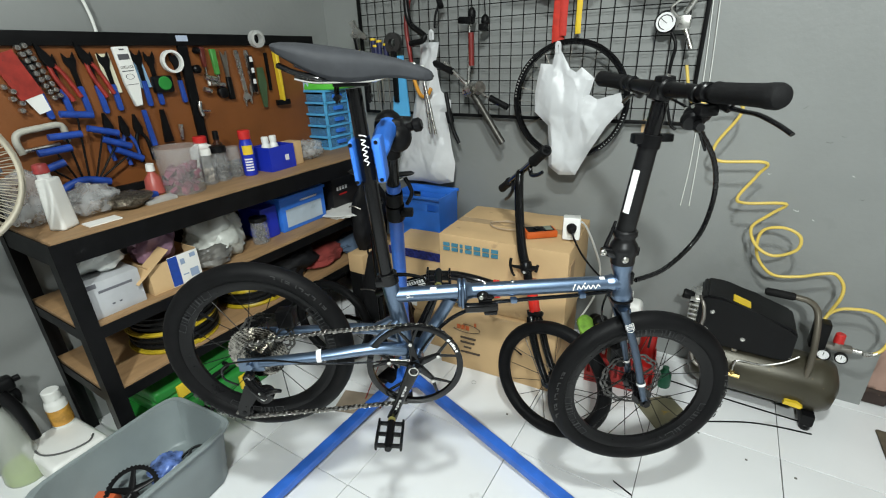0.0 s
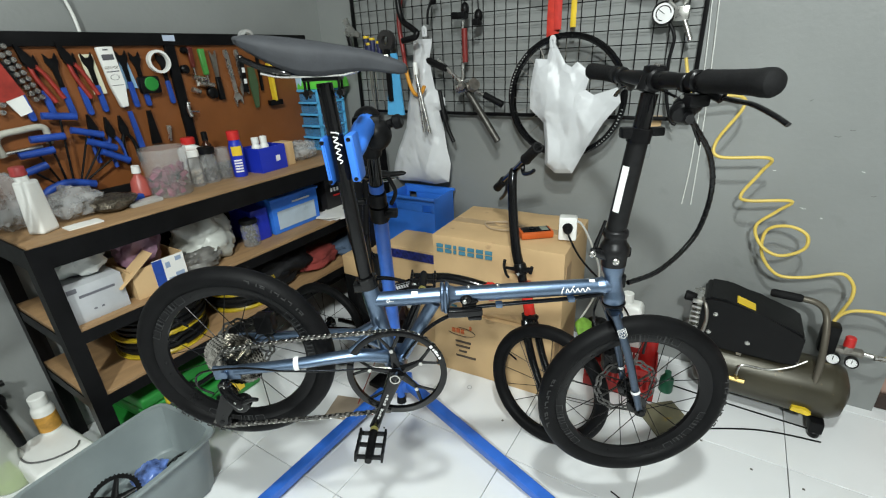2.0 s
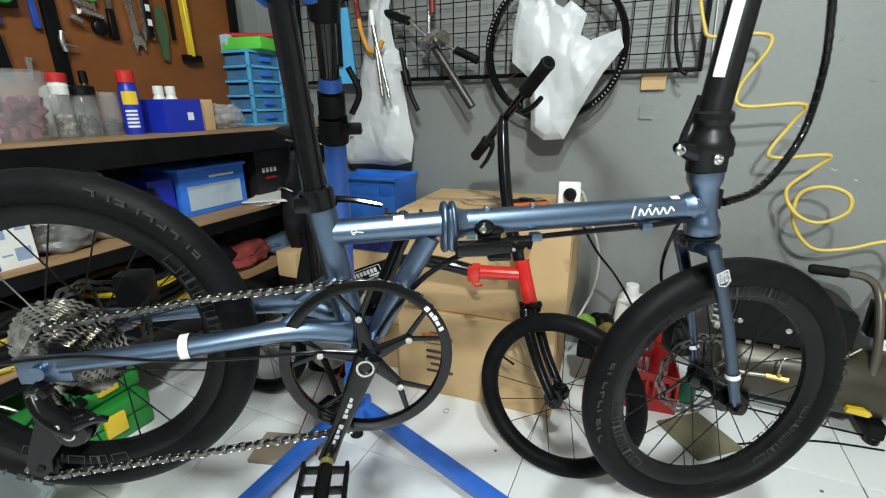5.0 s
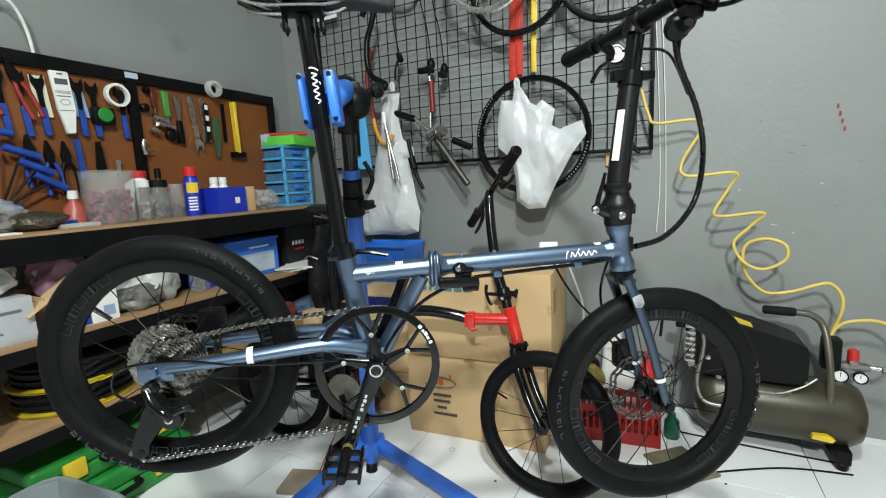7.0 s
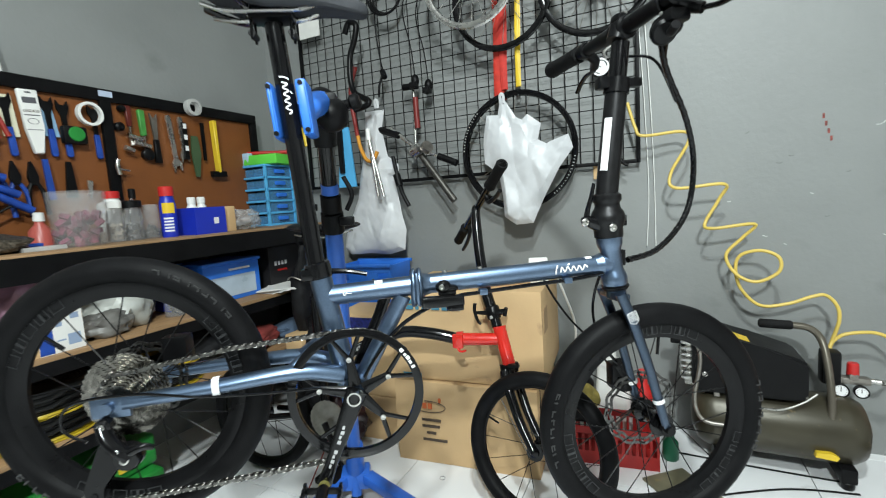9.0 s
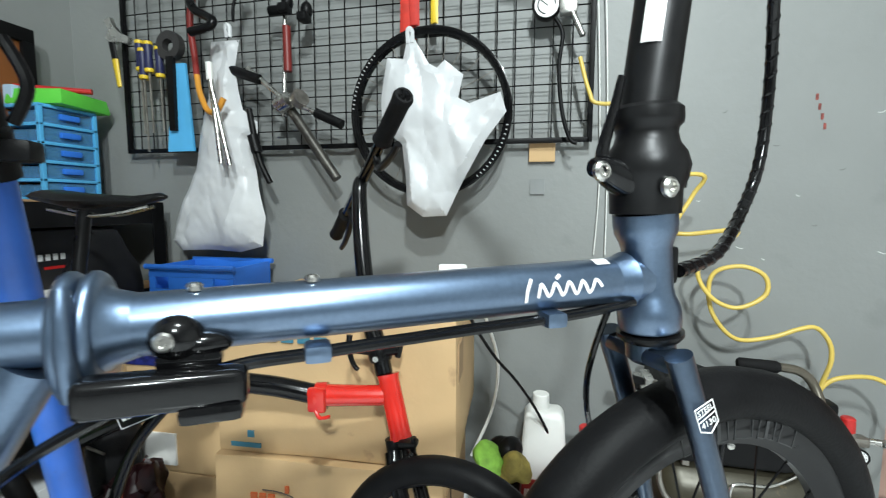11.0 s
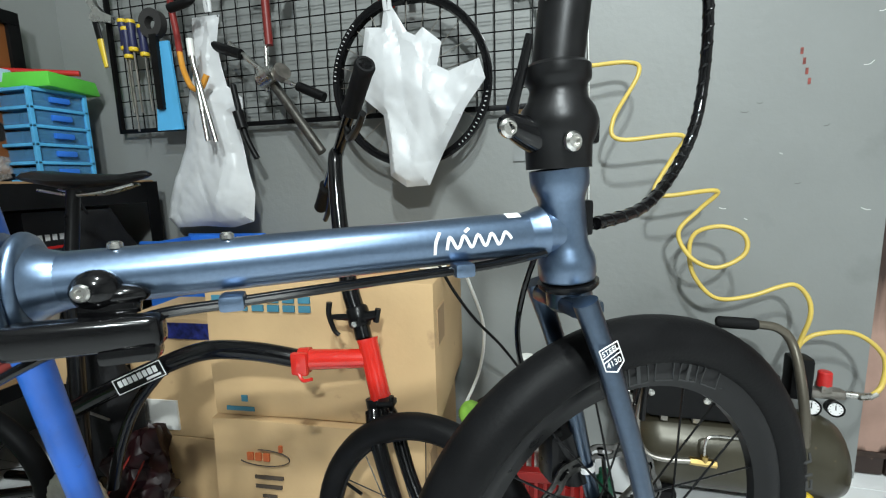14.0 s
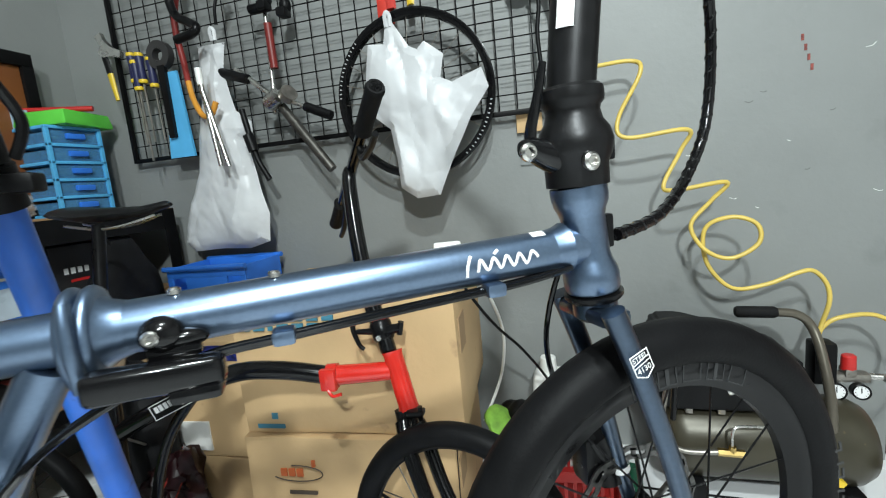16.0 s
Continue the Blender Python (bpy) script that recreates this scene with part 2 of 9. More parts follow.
def along(a, b):
    """A matrix that takes the z axis to the way from a to b, at a."""
    a, b = Vector(a), Vector(b)
    return Matrix.Translation(a) @ (b - a).to_track_quat("Z", "Y").to_matrix().to_4x4()


def cyl(bm, a, b, r0, r1=None, seg=16, bevel=0.0):
    r1 = r0 if r1 is None else r1
    h = (Vector(b) - Vector(a)).length
    if bevel:
        prof = [(0, 0), (r0 - bevel, 0), (r0, bevel), (r1, h - bevel), (r1 - bevel, h), (0, h)]
    else:
        prof = [(0, 0), (r0, 0), (r1, h), (0, h)]
    return lathe(bm, prof, seg, along(a, b))


def ball(bm, c, r, sx=1, sy=1, sz=1, seg=14, m=None):
    q = bmesh.ops.create_uvsphere(bm, u_segments=seg, v_segments=max(6, seg // 2), radius=1)
    mm = Matrix.Translation(c) @ Matrix.Diagonal((r * sx, r * sy, r * sz, 1))
    bmesh.ops.transform(bm, matrix=mm if m is None else m @ mm, verts=q["verts"])
    return q["verts"]


def plate(bm, outline, y0, y1, plane="xz"):
    """A flat plate: the outline in one plane, thick along the third axis."""
    def at(u, v, w):
        return {"xz": (u, w, v), "xy": (u, v, w), "yz": (w, u, v)}[plane]
    a = [bm.verts.new(at(u, v, y0)) for u, v in outline]
    b = [bm.verts.new(at(u, v, y1)) for u, v in outline]
    bm.faces.new(a)
    bm.faces.new(list(reversed(b)))
    n = len(a)
    for i in range(n):
        bm.faces.new((a[i], b[i], b[(i + 1) % n], a[(i + 1) % n]))
    return a + b


def wrap_bars(bm, p0, p1, r, rects, facing, lift=0.0006):
    """Small prints on a tube: rectangles (u0, u1, v0, v1) along the tube and round it, about the side that faces that way."""
    p0, p1 = Vector(p0), Vector(p1)
    t = (p1 - p0).normalized()
    f = Vector(facing)
    f = (f - t * f.dot(t)).normalized()
    w = t.cross(f) * -1
    if w.z < 0:
        w = -w
    for u0, u1, v0, v1 in rects:
        n = max(1, int(abs(v1 - v0) / 0.003))
        row = []
        for k in range(n + 1):
            a = (v0 + (v1 - v0) * k / n) / r
            o = (f * math.cos(a) + w * math.sin(a)) * (r + lift)
            row.append((bm.verts.new(p0 + t * u0 + o), bm.verts.new(p0 + t * u1 + o)))
        for a, b in zip(row, row[1:]):
            bm.faces.new((a[0], a[1], b[1], b[0]))


def ring_pts(c, r, n=24, axis="y", a0=0, a1=2 * math.pi):
    out = []
    for k in range(n + 1):
        a = a0 + (a1 - a0) * k / n
        u, v = r * math.cos(a), r * math.sin(a)
        d = {"y": (u, 0, v), "z": (u, v, 0), "x": (0, u, v)}[axis]
        out.append(Vector(c) + Vector(d))
    return out


def crumple(bm, amount, scale, seed=0.0, verts=None):
    for v in (verts or bm.verts):
        v.co += amount * noise.noise_vector(v.co * scale + Vector((seed, seed * 1.7, -seed)))


# ---- structure ----
XL, YB, XE = -1.92, 2.14, 0.612   # left wall, back wall, end of the back wall
bm = B()
box(bm, XL - 0.12, XE, YB, YB + 0.12, 0, 2.8)
wall_back = solo("wall_back", bm, WALL, "grey painted plaster wall with scuffs", "wall", kind="structure")
bm = B()
box(bm, XL - 0.12, XL, -4.2, YB, 0, 2.8)
solo("wall_left", bm, WALL, "grey painted plaster wall behind the workbench", "wall", kind="structure")
# unseen walls and ceiling close the room, kept white to bounce fill light
bm = B()
box(bm, XL - 0.12, 2.6, -4.32, -4.2, 0, 2.8)
solo("wall_front", bm, CEIL, "unseen wall added to close the room, white for fill light", "wall", kind="structure")
bm = B()
box(bm, 2.6, 2.72, -4.32, 3.2, 0, 2.8)
solo("wall_right", bm, CEIL, "unseen wall added to close the room, white for fill light", "wall", kind="structure")
bm = B()
box(bm, XL - 0.12, 2.72, -4.32, 3.2, 2.8, 2.9)
solo("ceiling", bm, CEIL, "unseen ceiling added to close the room, white for fill light", "ceiling", kind="structure")
bm = B()
box(bm, XL - 0.12, 2.72, -4.32, 3.2, -0.12, -0.008)
floor = solo("floor", bm, GROUT, "white ceramic tile floor with thin dark joints", "floor", kind="structure")
FLECK = mat("white_paint_fleck", (0.7, 0.71, 0.69), 0.6)
SCUFF = mat("dark_wall_scuff", (0.115, 0.12, 0.116), 0.6)
random.seed(21)
for x, z, size, material in ((0.543, 1.069, 0.012, FLECK), (0.57, 0.725, 0.012, FLECK), (0.255, 0.729, 0.010, FLECK), (0.149, 0.851, 0.006, FLECK), (0.559, 1.185, 0.010, FLECK), (0.378, 0.865, 0.005, FLECK), (0.31, 0.70, 0.005, FLECK), (0.29, 0.972, 0.011, SCUFF), (0.322, 0.992, 0.008, SCUFF), (0.47, 0.93, 0.007, SCUFF), (0.20, 1.08, 0.006, SCUFF), (0.42, 0.79, 0.007, SCUFF)):
    bm = B()
    bend = random.uniform(-0.5, 0.5)
    tube(bm, spline([(x - size, YB - 0.0006, z + size * bend), (x, YB - 0.0006, z - size * 0.3), (x + size * 0.7, YB - 0.0006, z - size * 1.1 * bend)], 3), [0.0008, size * 0.22, 0.0008], 6, squash=0.25, up=(0, 1, 0))
    part("paint_fleck" if material is FLECK else "wall_scuff", bm, material, wall_back)
bm = B()
box(bm, XE + 0.004, 2.6, 2.20, 2.24, 0, 2.8)
door = solo("shutter_door", bm, BROWN_DOOR, "ribbed metal shutter, pink below and brown above, with rust at its foot", "door", kind="structure")
first = None
for k in range(26):
    mm = Matrix.Translation((XE + 0.006 + 0.0755 * k, 2.163, 0.004))
    if first is None:
        bm = B()
        box(bm, 0, 0.071, 0, 0.035, 0, 2.79, 0.005)
        first = part("slat", bm, BROWN_DOOR, door, "", mm)
    else:
        same_part(first, door, mm)
bm = B()
box(bm, XE + 0.006, 2.59, 2.157, 2.163, 0.055, 0.072, 0.002)
part("foot_rail", bm, mat("rusty_rail", (0.05, 0.028, 0.02), 0.7, 0, 0.5, 20), door, "rusty rail across the foot")


# ---- the folding bicycle on the stand ----
# Its own axes: x forward, y to its left (away from the camera), z up, from the floor under the crank.
BIKE = Matrix.Translation((-0.581, 0.933, 0)) @ Matrix.Rotation(radians(31.5), 4, "Z")
bike = thing("folding_bicycle", "slate blue folding bicycle with black deep rims, in a repair stand", "bicycle", BIKE)
HEAD_T, HEAD_B = Vector((0.490, 0, 0.829)), Vector((0.500, 0, 0.739))
STEER = Matrix.Rotation(radians(1), 4, "Z")
ST = Matrix.Translation((0.496, 0, 0)) @ STEER @ Matrix.Translation((-0.496, 0, 0))


BT = Matrix.Translation((0.524, 0, 0)) @ Matrix.Rotation(radians(6), 4, "Z") @ Matrix.Translation((-0.524, 0, 0))


def bt(x, y, z):
    return BT @ Vector((x, y, z))


def V3(x, y, z):
    return Vector((x, y, z))


def st(x, y, z):
    return ST @ Vector((x, y, z))


ROT_Y = Matrix.Rotation(radians(90), 4, "X")   # lathe axis z -> y


def wheel(owner, m, R, tyre_r, rim_depth, rim_w, spokes, hub_w, tyre_name="tyre", marks=True, rim_mat=None):
    """A wheel about its own y axis: tyre, deep rim, hub and spokes."""
    rim_mat = rim_mat or BLACK_SATIN
    w = new("wheel")
    w.empty_display_size = 0.05
    w.parent, w.matrix_basis = owner, m
    bm = B()
    rc = R - tyre_r
    prof = [(rc + tyre_r * math.cos(a) * (1.06 if math.cos(a) > 0 else 1.0), tyre_r * 1.08 * math.sin(a)) for a in (2 * math.pi * k / 14 for k in range(14))]
    lathe(bm, prof, 72, ROT_Y, closed=True)
    tyre = part(tyre_name, bm, RUBBER, w, "black slick rubber tyre")
    bm = B()
    ro, ri = rc - tyre_r * 0.55, rc - tyre_r * 0.55 - rim_depth
    prof = [(ro, rim_w), (ro - rim_depth * 0.3, rim_w * 1.12), (ri + 0.012, rim_w * 0.75), (ri, rim_w * 0.35), (ri, -rim_w * 0.35), (ri + 0.012, -rim_w * 0.75), (ro - rim_depth * 0.3, -rim_w * 1.12), (ro, -rim_w)]
    lathe(bm, prof, 72, ROT_Y, closed=True)
    rim = part("rim", bm, rim_mat, w, "deep matt black aero rim")
    if marks:
        rim_print = mat("rim_print", (0.022, 0.023, 0.024), 0.35)
        tyre_print = mat("tyre_print", (0.028, 0.028, 0.028), 0.6)
        for s in (-1, 1):
            for k in range(3):
                bm = B()
                for j in range(5):
                    a = 2 * math.pi * k / 3 + 0.35 + j * 0.16
                    rr = ro - rim_depth * 0.42
                    mm = Matrix.Rotation(-a, 4, "Y") @ Matrix.Translation((rr, s * (rim_w * 1.06 + 0.0012), 0)) @ Matrix.Rotation(s * radians(-4), 4, "Z")
                    lw = 0.0011
                    sides = [(-0.011, -0.011 + lw, -0.009, 0.009), (0.011 - lw, 0.011, -0.009, 0.009), (-0.011, 0.011, -0.009, -0.009 + lw), (-0.011, 0.011, 0.009 - lw, 0.009)]
                    if j % 2:
                        sides[3] = (-0.002, 0.002, -0.009, 0.009 - lw)
                    for z0, z1, x0, x1 in sides:
                        box(bm, x0, x1, -0.0004, 0.0004, z0, z1, m=mm)
                part("rim_mark", bm, rim_print, rim, "grey outlined block print")
            for k in range(2):
                bm = B()
                for j in range(9):
                    a = 0.95 + math.pi * k + j * 0.078
                    mm = Matrix.Rotation(-a, 4, "Y") @ Matrix.Translation((rc + tyre_r * 0.28, s * tyre_r * 1.05, 0)) @ Matrix.Rotation(s * radians(15), 4, "Z")
                    box(bm, -0.0065, 0.0065, -0.0006, 0.0006, -0.0060, -0.0032, m=mm)
                    box(bm, -0.0065 if j % 2 else 0.004, -0.004 if j % 2 else 0.0065, -0.0006, 0.0006, -0.0032, 0.0060, m=mm)
                    if j % 3 == 0:
                        box(bm, -0.0012, 0.0012, -0.0006, 0.0006, -0.0032, 0.0050, m=mm)
                part("tyre_mark", bm, tyre_print, tyre, "grey side-wall print")
    bm = B()
    h = hub_w
    lathe(bm, [(0.006, -h * 1.25), (0.012, -h * 1.2), (0.012, -h), (0.024, -h), (0.024, -h + 0.004), (0.013, -h + 0.012), (0.012, 0), (0.013, h - 0.012), (0.024, h - 0.004), (0.024, h), (0.012, h), (0.012, h * 1.2), (0.006, h * 1.25)], 24, ROT_Y)
    hub = part("hub", bm, BLACK_GLOSS, w)
    first = {}
    for k in range(spokes):
        side = 1 if k % 2 else -1
        a = 2 * math.pi * k / spokes
        lead = 0.55 if (k // 2) % 2 else -0.55
        if (side, lead) not in first:
            bm = B()
            p0 = Vector((0.022 * math.cos(lead * 2), side * (h - 0.002), 0.022 * math.sin(lead * 2)))
            tube(bm, [p0, Vector((ri + 0.004, 0, 0))], 0.0011, 5, caps=False)
            first[(side, lead)] = part("spoke", bm, BLACK_SATIN, w, m=Matrix.Rotation(a, 4, "Y"))
        else:
            same_part(first[(side, lead)], w, Matrix.Rotation(a, 4, "Y"))
    bm = B()
    cyl(bm, (ro - rim_depth - 0.035, 0.0, 0), (ri + 0.005, 0.0, 0), 0.003, seg=8)
    part("valve", bm, BLACK_SATIN, w, m=Matrix.Rotation(radians(200), 4, "Y"))
    return w


ROTOR = mat("rotor_steel", (0.13, 0.127, 0.122), 0.36, 1.0, 0.5, 120)


def rotor(owner, m, r=0.08):
    bm = B()
    n = 96
    rows = [[bm.verts.new(((rr + (0.0022 * math.sin(12 * 2 * math.pi * k / n))) * math.cos(2 * math.pi * k / n), y, (rr + (0.0022 * math.sin(12 * 2 * math.pi * k / n))) * math.sin(2 * math.pi * k / n))) for k in range(n)] for rr, y in ((r, -0.001), (r, 0.001), (r - 0.0055, 0.001), (r - 0.0055, -0.001), (r - 0.0105, -0.001), (r - 0.0105, 0.001), (r - 0.016, 0.001), (r - 0.016, -0.001))]
    for a, b in ((0, 1), (1, 2), (2, 3), (3, 0), (4, 5), (5, 6), (6, 7), (7, 4)):
        for k in range(n):
            bm.faces.new((rows[a][k], rows[a][(k + 1) % n], rows[b][(k + 1) % n], rows[b][k]))
    for k in range(0, n, 4):
        i, j = k, (k + 1) % n
        bm.faces.new((rows[2][i], rows[2][j], rows[5][j], rows[5][i]))
        bm.faces.new((rows[3][i], rows[3][j], rows[4][j], rows[4][i]))
    ring = part("brake_rotor", bm, ROTOR, owner, "thin slotted steel brake disc", m)
    first = None
    for k in range(6):
        if first is None:
            bm = B()
            tube(bm, [Vector((0.016, 0, 0)), Vector((math.cos(0.5) * (r - 0.014), 0, math.sin(0.5) * (r - 0.014)))], 0.004, 6, squash=0.3)
            first = part("rotor_arm", bm, ROTOR, ring)
        else:
            same_part(first, ring, Matrix.Rotation(k * math.pi / 3, 4, "Y"))
    bm = B()
    lathe(bm, [(0.022, -0.002), (0.022, 0.002), (0.012, 0.002), (0.012, -0.002)], 24, ROT_Y, closed=True)
    part("carrier", bm, BLACK_SATIN, ring)
    return ring


WR = 0.231
RAX, FAX = Vector((-0.377, 0, 0.624)), Vector((0.574, 0, 0.462))
rw = wheel(bike, Matrix.Translation(RAX) @ Matrix.Rotation(radians(20), 4, "Y"), WR, 0.0225, 0.032, 0.0125, 20, 0.035)
fw = wheel(bike, ST @ Matrix.Translation(FAX) @ Matrix.Rotation(radians(75), 4, "Y"), WR, 0.0225, 0.032, 0.0125, 20, 0.03)
rotor(bike, Matrix.Translation(RAX + Vector((0, 0.05, 0))), 0.07)
rotor(bike, ST @ Matrix.Translation(FAX + Vector((0, 0.042, 0))), 0.08)

# frame tubes
TR = 0.0178
MT0, MTH, MT1 = Vector((-0.036, 0, 0.760)), Vector((0.125, 0, 0.767)), Vector((0.488, 0, 0.778))
STB, STT = Vector((-0.008, 0, 0.575)), Vector((-0.048, 0, 0.815))
bm = B()
cyl(bm, STB, STT, 0.0195, seg=24)
part("seat_tube", bm, PAINT, bike)
bm = B()
cyl(bm, STT - (STT - STB).normalized() * 0.022, STT + (STT - STB).normalized() * 0.006, 0.0225, seg=24, bevel=0.002)
box(bm, -0.075, -0.045, -0.02, 0.02, 0.792, 0.812, 0.004)
tube(bm, spline([(-0.05, 0.022, 0.80), (-0.03, 0.03, 0.80), (0.0, 0.032, 0.797), (0.035, 0.028, 0.79)]), [0.006, 0.004], 8)
part("seat_clamp", bm, BLACK_GLOSS, bike, "black quick-release clamp")
bm = B()
tube(bm, [MT0 - Vector((0.012, 0, 0)), MTH - Vector((0.006, 0, 0))], TR, 28)
part("rear_main_tube", bm, PAINT, bike)
bm = B()
tube(bm, [MTH + Vector((0.004, 0, 0)), MT1], TR, 28)
main_tube = part("front_main_tube", bm, PAINT, bike)
# hinge: two slim rounded collars, taller than wide, with a weld flare on the front one
for x0, x1 in ((0.1125, 0.1225), (0.1235, 0.1335)):
    bm = B()
    w = x1 - x0
    mm = Matrix.Translation((x0, 0, 0.7625)) @ Matrix.Diagonal((1, 0.74, 1.0, 1)) @ Matrix.Rotation(radians(90), 4, "Y")
    lathe(bm, [(0, 0), (0.031, 0), (0.0345, w * 0.16), (0.036, w * 0.4), (0.036, w * 0.6), (0.0345, w * 0.84), (0.031, w), (0, w)], 40, mm)
    part("frame_hinge", bm, PAINT, bike, "blue rounded hinge collar")
bm = B()
lathe(bm, [(TR + 0.0062, 0), (TR + 0.003, 0.004), (TR + 0.001, 0.011), (TR - 0.001, 0.018)], 32, along(MTH + Vector((0.0085, 0, 0)), MT1))
part("hinge_weld", bm, PAINT, bike)
bm = B()
tube(bm, spline([(0.123, -0.024, 0.792), (0.1235, -0.0275, 0.778), (0.124, -0.0285, 0.758), (0.125, -0.026, 0.738)]), [0.004, 0.0075, 0.0075, 0.005], 12)
part("hinge_catch", bm, PAINT, bike)
bm = B()
vs = box(bm, 0.128, 0.205, -0.043, -0.025, 0.731, 0.751, 0.006, seg=3)
for v in vs:
    k = (v.co.x - 0.128) / 0.077
    v.co.z -= 0.003 * k
    v.co.y += 0.006 * k
box(bm, 0.172, 0.203, -0.040, -0.022, 0.722, 0.732, 0.004)
part("hinge_lever", bm, BLACK_GLOSS, bike, "black folding lever")
bm = B()
ball(bm, (0.170, -0.0195, 0.763), 0.0135, 1.05, 0.75, 0.95, 20)
ball(bm, (0.180, -0.0185, 0.759), 0.0115, 1.5, 0.7, 0.62, 18)
box(bm, 0.160, 0.192, -0.026, -0.016, 0.748, 0.756, 0.003)
part("lever_cap", bm, BLACK_GLOSS, bike)
bm = B()
lathe(bm, [(0, 0), (0.0052, 0), (0.0052, 0.0022), (0.004, 0.0034), (0.0026, 0.0034), (0.0022, 0.0015), (0, 0.0015)], 16, along((0.166, -0.0285, 0.764), (0.1655, -0.0375, 0.765)))
part("lever_bolt", bm, STEEL, bike, "bright bolt head")
# strut from hinge to crank, and the rear triangle
bm = B()
tube(bm, [(0.098, 0, 0.750), (0.012, 0, 0.602)], 0.0150, 20)
part("down_strut", bm, PAINT, bike)
bm = B()
cyl(bm, (0.004, -0.036, 0.596), (0.004, 0.036, 0.596), 0.0225, seg=24)
part("crank_shell", bm, PAINT, bike)
for s in (-1, 1):
    bm = B()
    tube(bm, spline([(-0.018, s * 0.022, 0.622), (-0.07, s * 0.036, 0.638), (-0.12, s * 0.046, 0.642), (-0.22, s * 0.058, 0.636), (-0.355, s * 0.064, 0.628)]), [0.0185, 0.013], 14, squash=0.85)
    part("chainstay", bm, PAINT, bike)
    bm = B()
    box(bm, -0.405, -0.345, s * 0.066 - 0.0035, s * 0.066 + 0.0035, 0.606, 0.642, 0.003)
    cyl(bm, (-0.377, s * 0.069, 0.624), (-0.377, s * 0.078, 0.624), 0.009, seg=12)
    part("dropout", bm, PAINT, bike)
    bm = B()
    tube(bm, [(-0.03, s * 0.016, 0.70), (-0.10, s * 0.040, 0.648)], 0.008, 10)
    part("seatstay", bm, PAINT, bike)
bm = B()
wrap_bars(bm, (-0.22, -0.058, 0.636), (-0.12, -0.046, 0.642), 0.0155, [(0.0, 0.011, -0.03, 0.03)], (0, -1, 0.2), 0.001)
part("reflective_band", bm, WHITE, bike, "white band on the chainstay")
# head tube and fork
bm = B()
ax = (HEAD_T - HEAD_B).normalized()
L = (HEAD_T - HEAD_B).length
lathe(bm, [(0, -0.003), (0.0225, -0.002), (0.0240, 0.002), (0.0242, 0.012), (0.0232, 0.018), (0.0202, 0.025), (0.0188, 0.032), (0.0188, L - 0.027), (0.0205, L - 0.021), (0.0232, L - 0.015), (0.0240, L - 0.009), (0.0240, L), (0, L)], 40, along(HEAD_B, HEAD_T))
part("head_tube", bm, PAINT, bike, "blue head tube with flared ends")
bm = B()
tube(bm, [MT1 - Vector((0.032, 0, 0.001)), MT1 - Vector((0.022, 0, 0.0006)), MT1 - Vector((0.015, 0, 0))], [TR - 0.0005, TR + 0.0012, TR + 0.0035], 28)
part("weld_collar", bm, PAINT, bike)
bm = B()
lathe(bm, [(0, -0.010), (0.023, -0.010), (0.0255, -0.007), (0.0255, -0.004), (0, -0.003)], 32, along(HEAD_B, HEAD_T))
part("headset_ring", bm, BLACK_SATIN, bike)
CROWN = HEAD_B - ax * 0.018
bm = B()
lathe(bm, [(0, -0.010), (0.016, -0.010), (0.0195, -0.006), (0.0195, 0.009), (0, 0.010)], 28, along(CROWN, HEAD_B))
box(bm, 0.485, 0.512, -0.036, 0.036, CROWN.z - 0.010, CROWN.z + 0.004, 0.005)
for v in bm.verts:
    v.co = ST @ v.co
part("fork_crown", bm, PAINT_SHADED, bike)
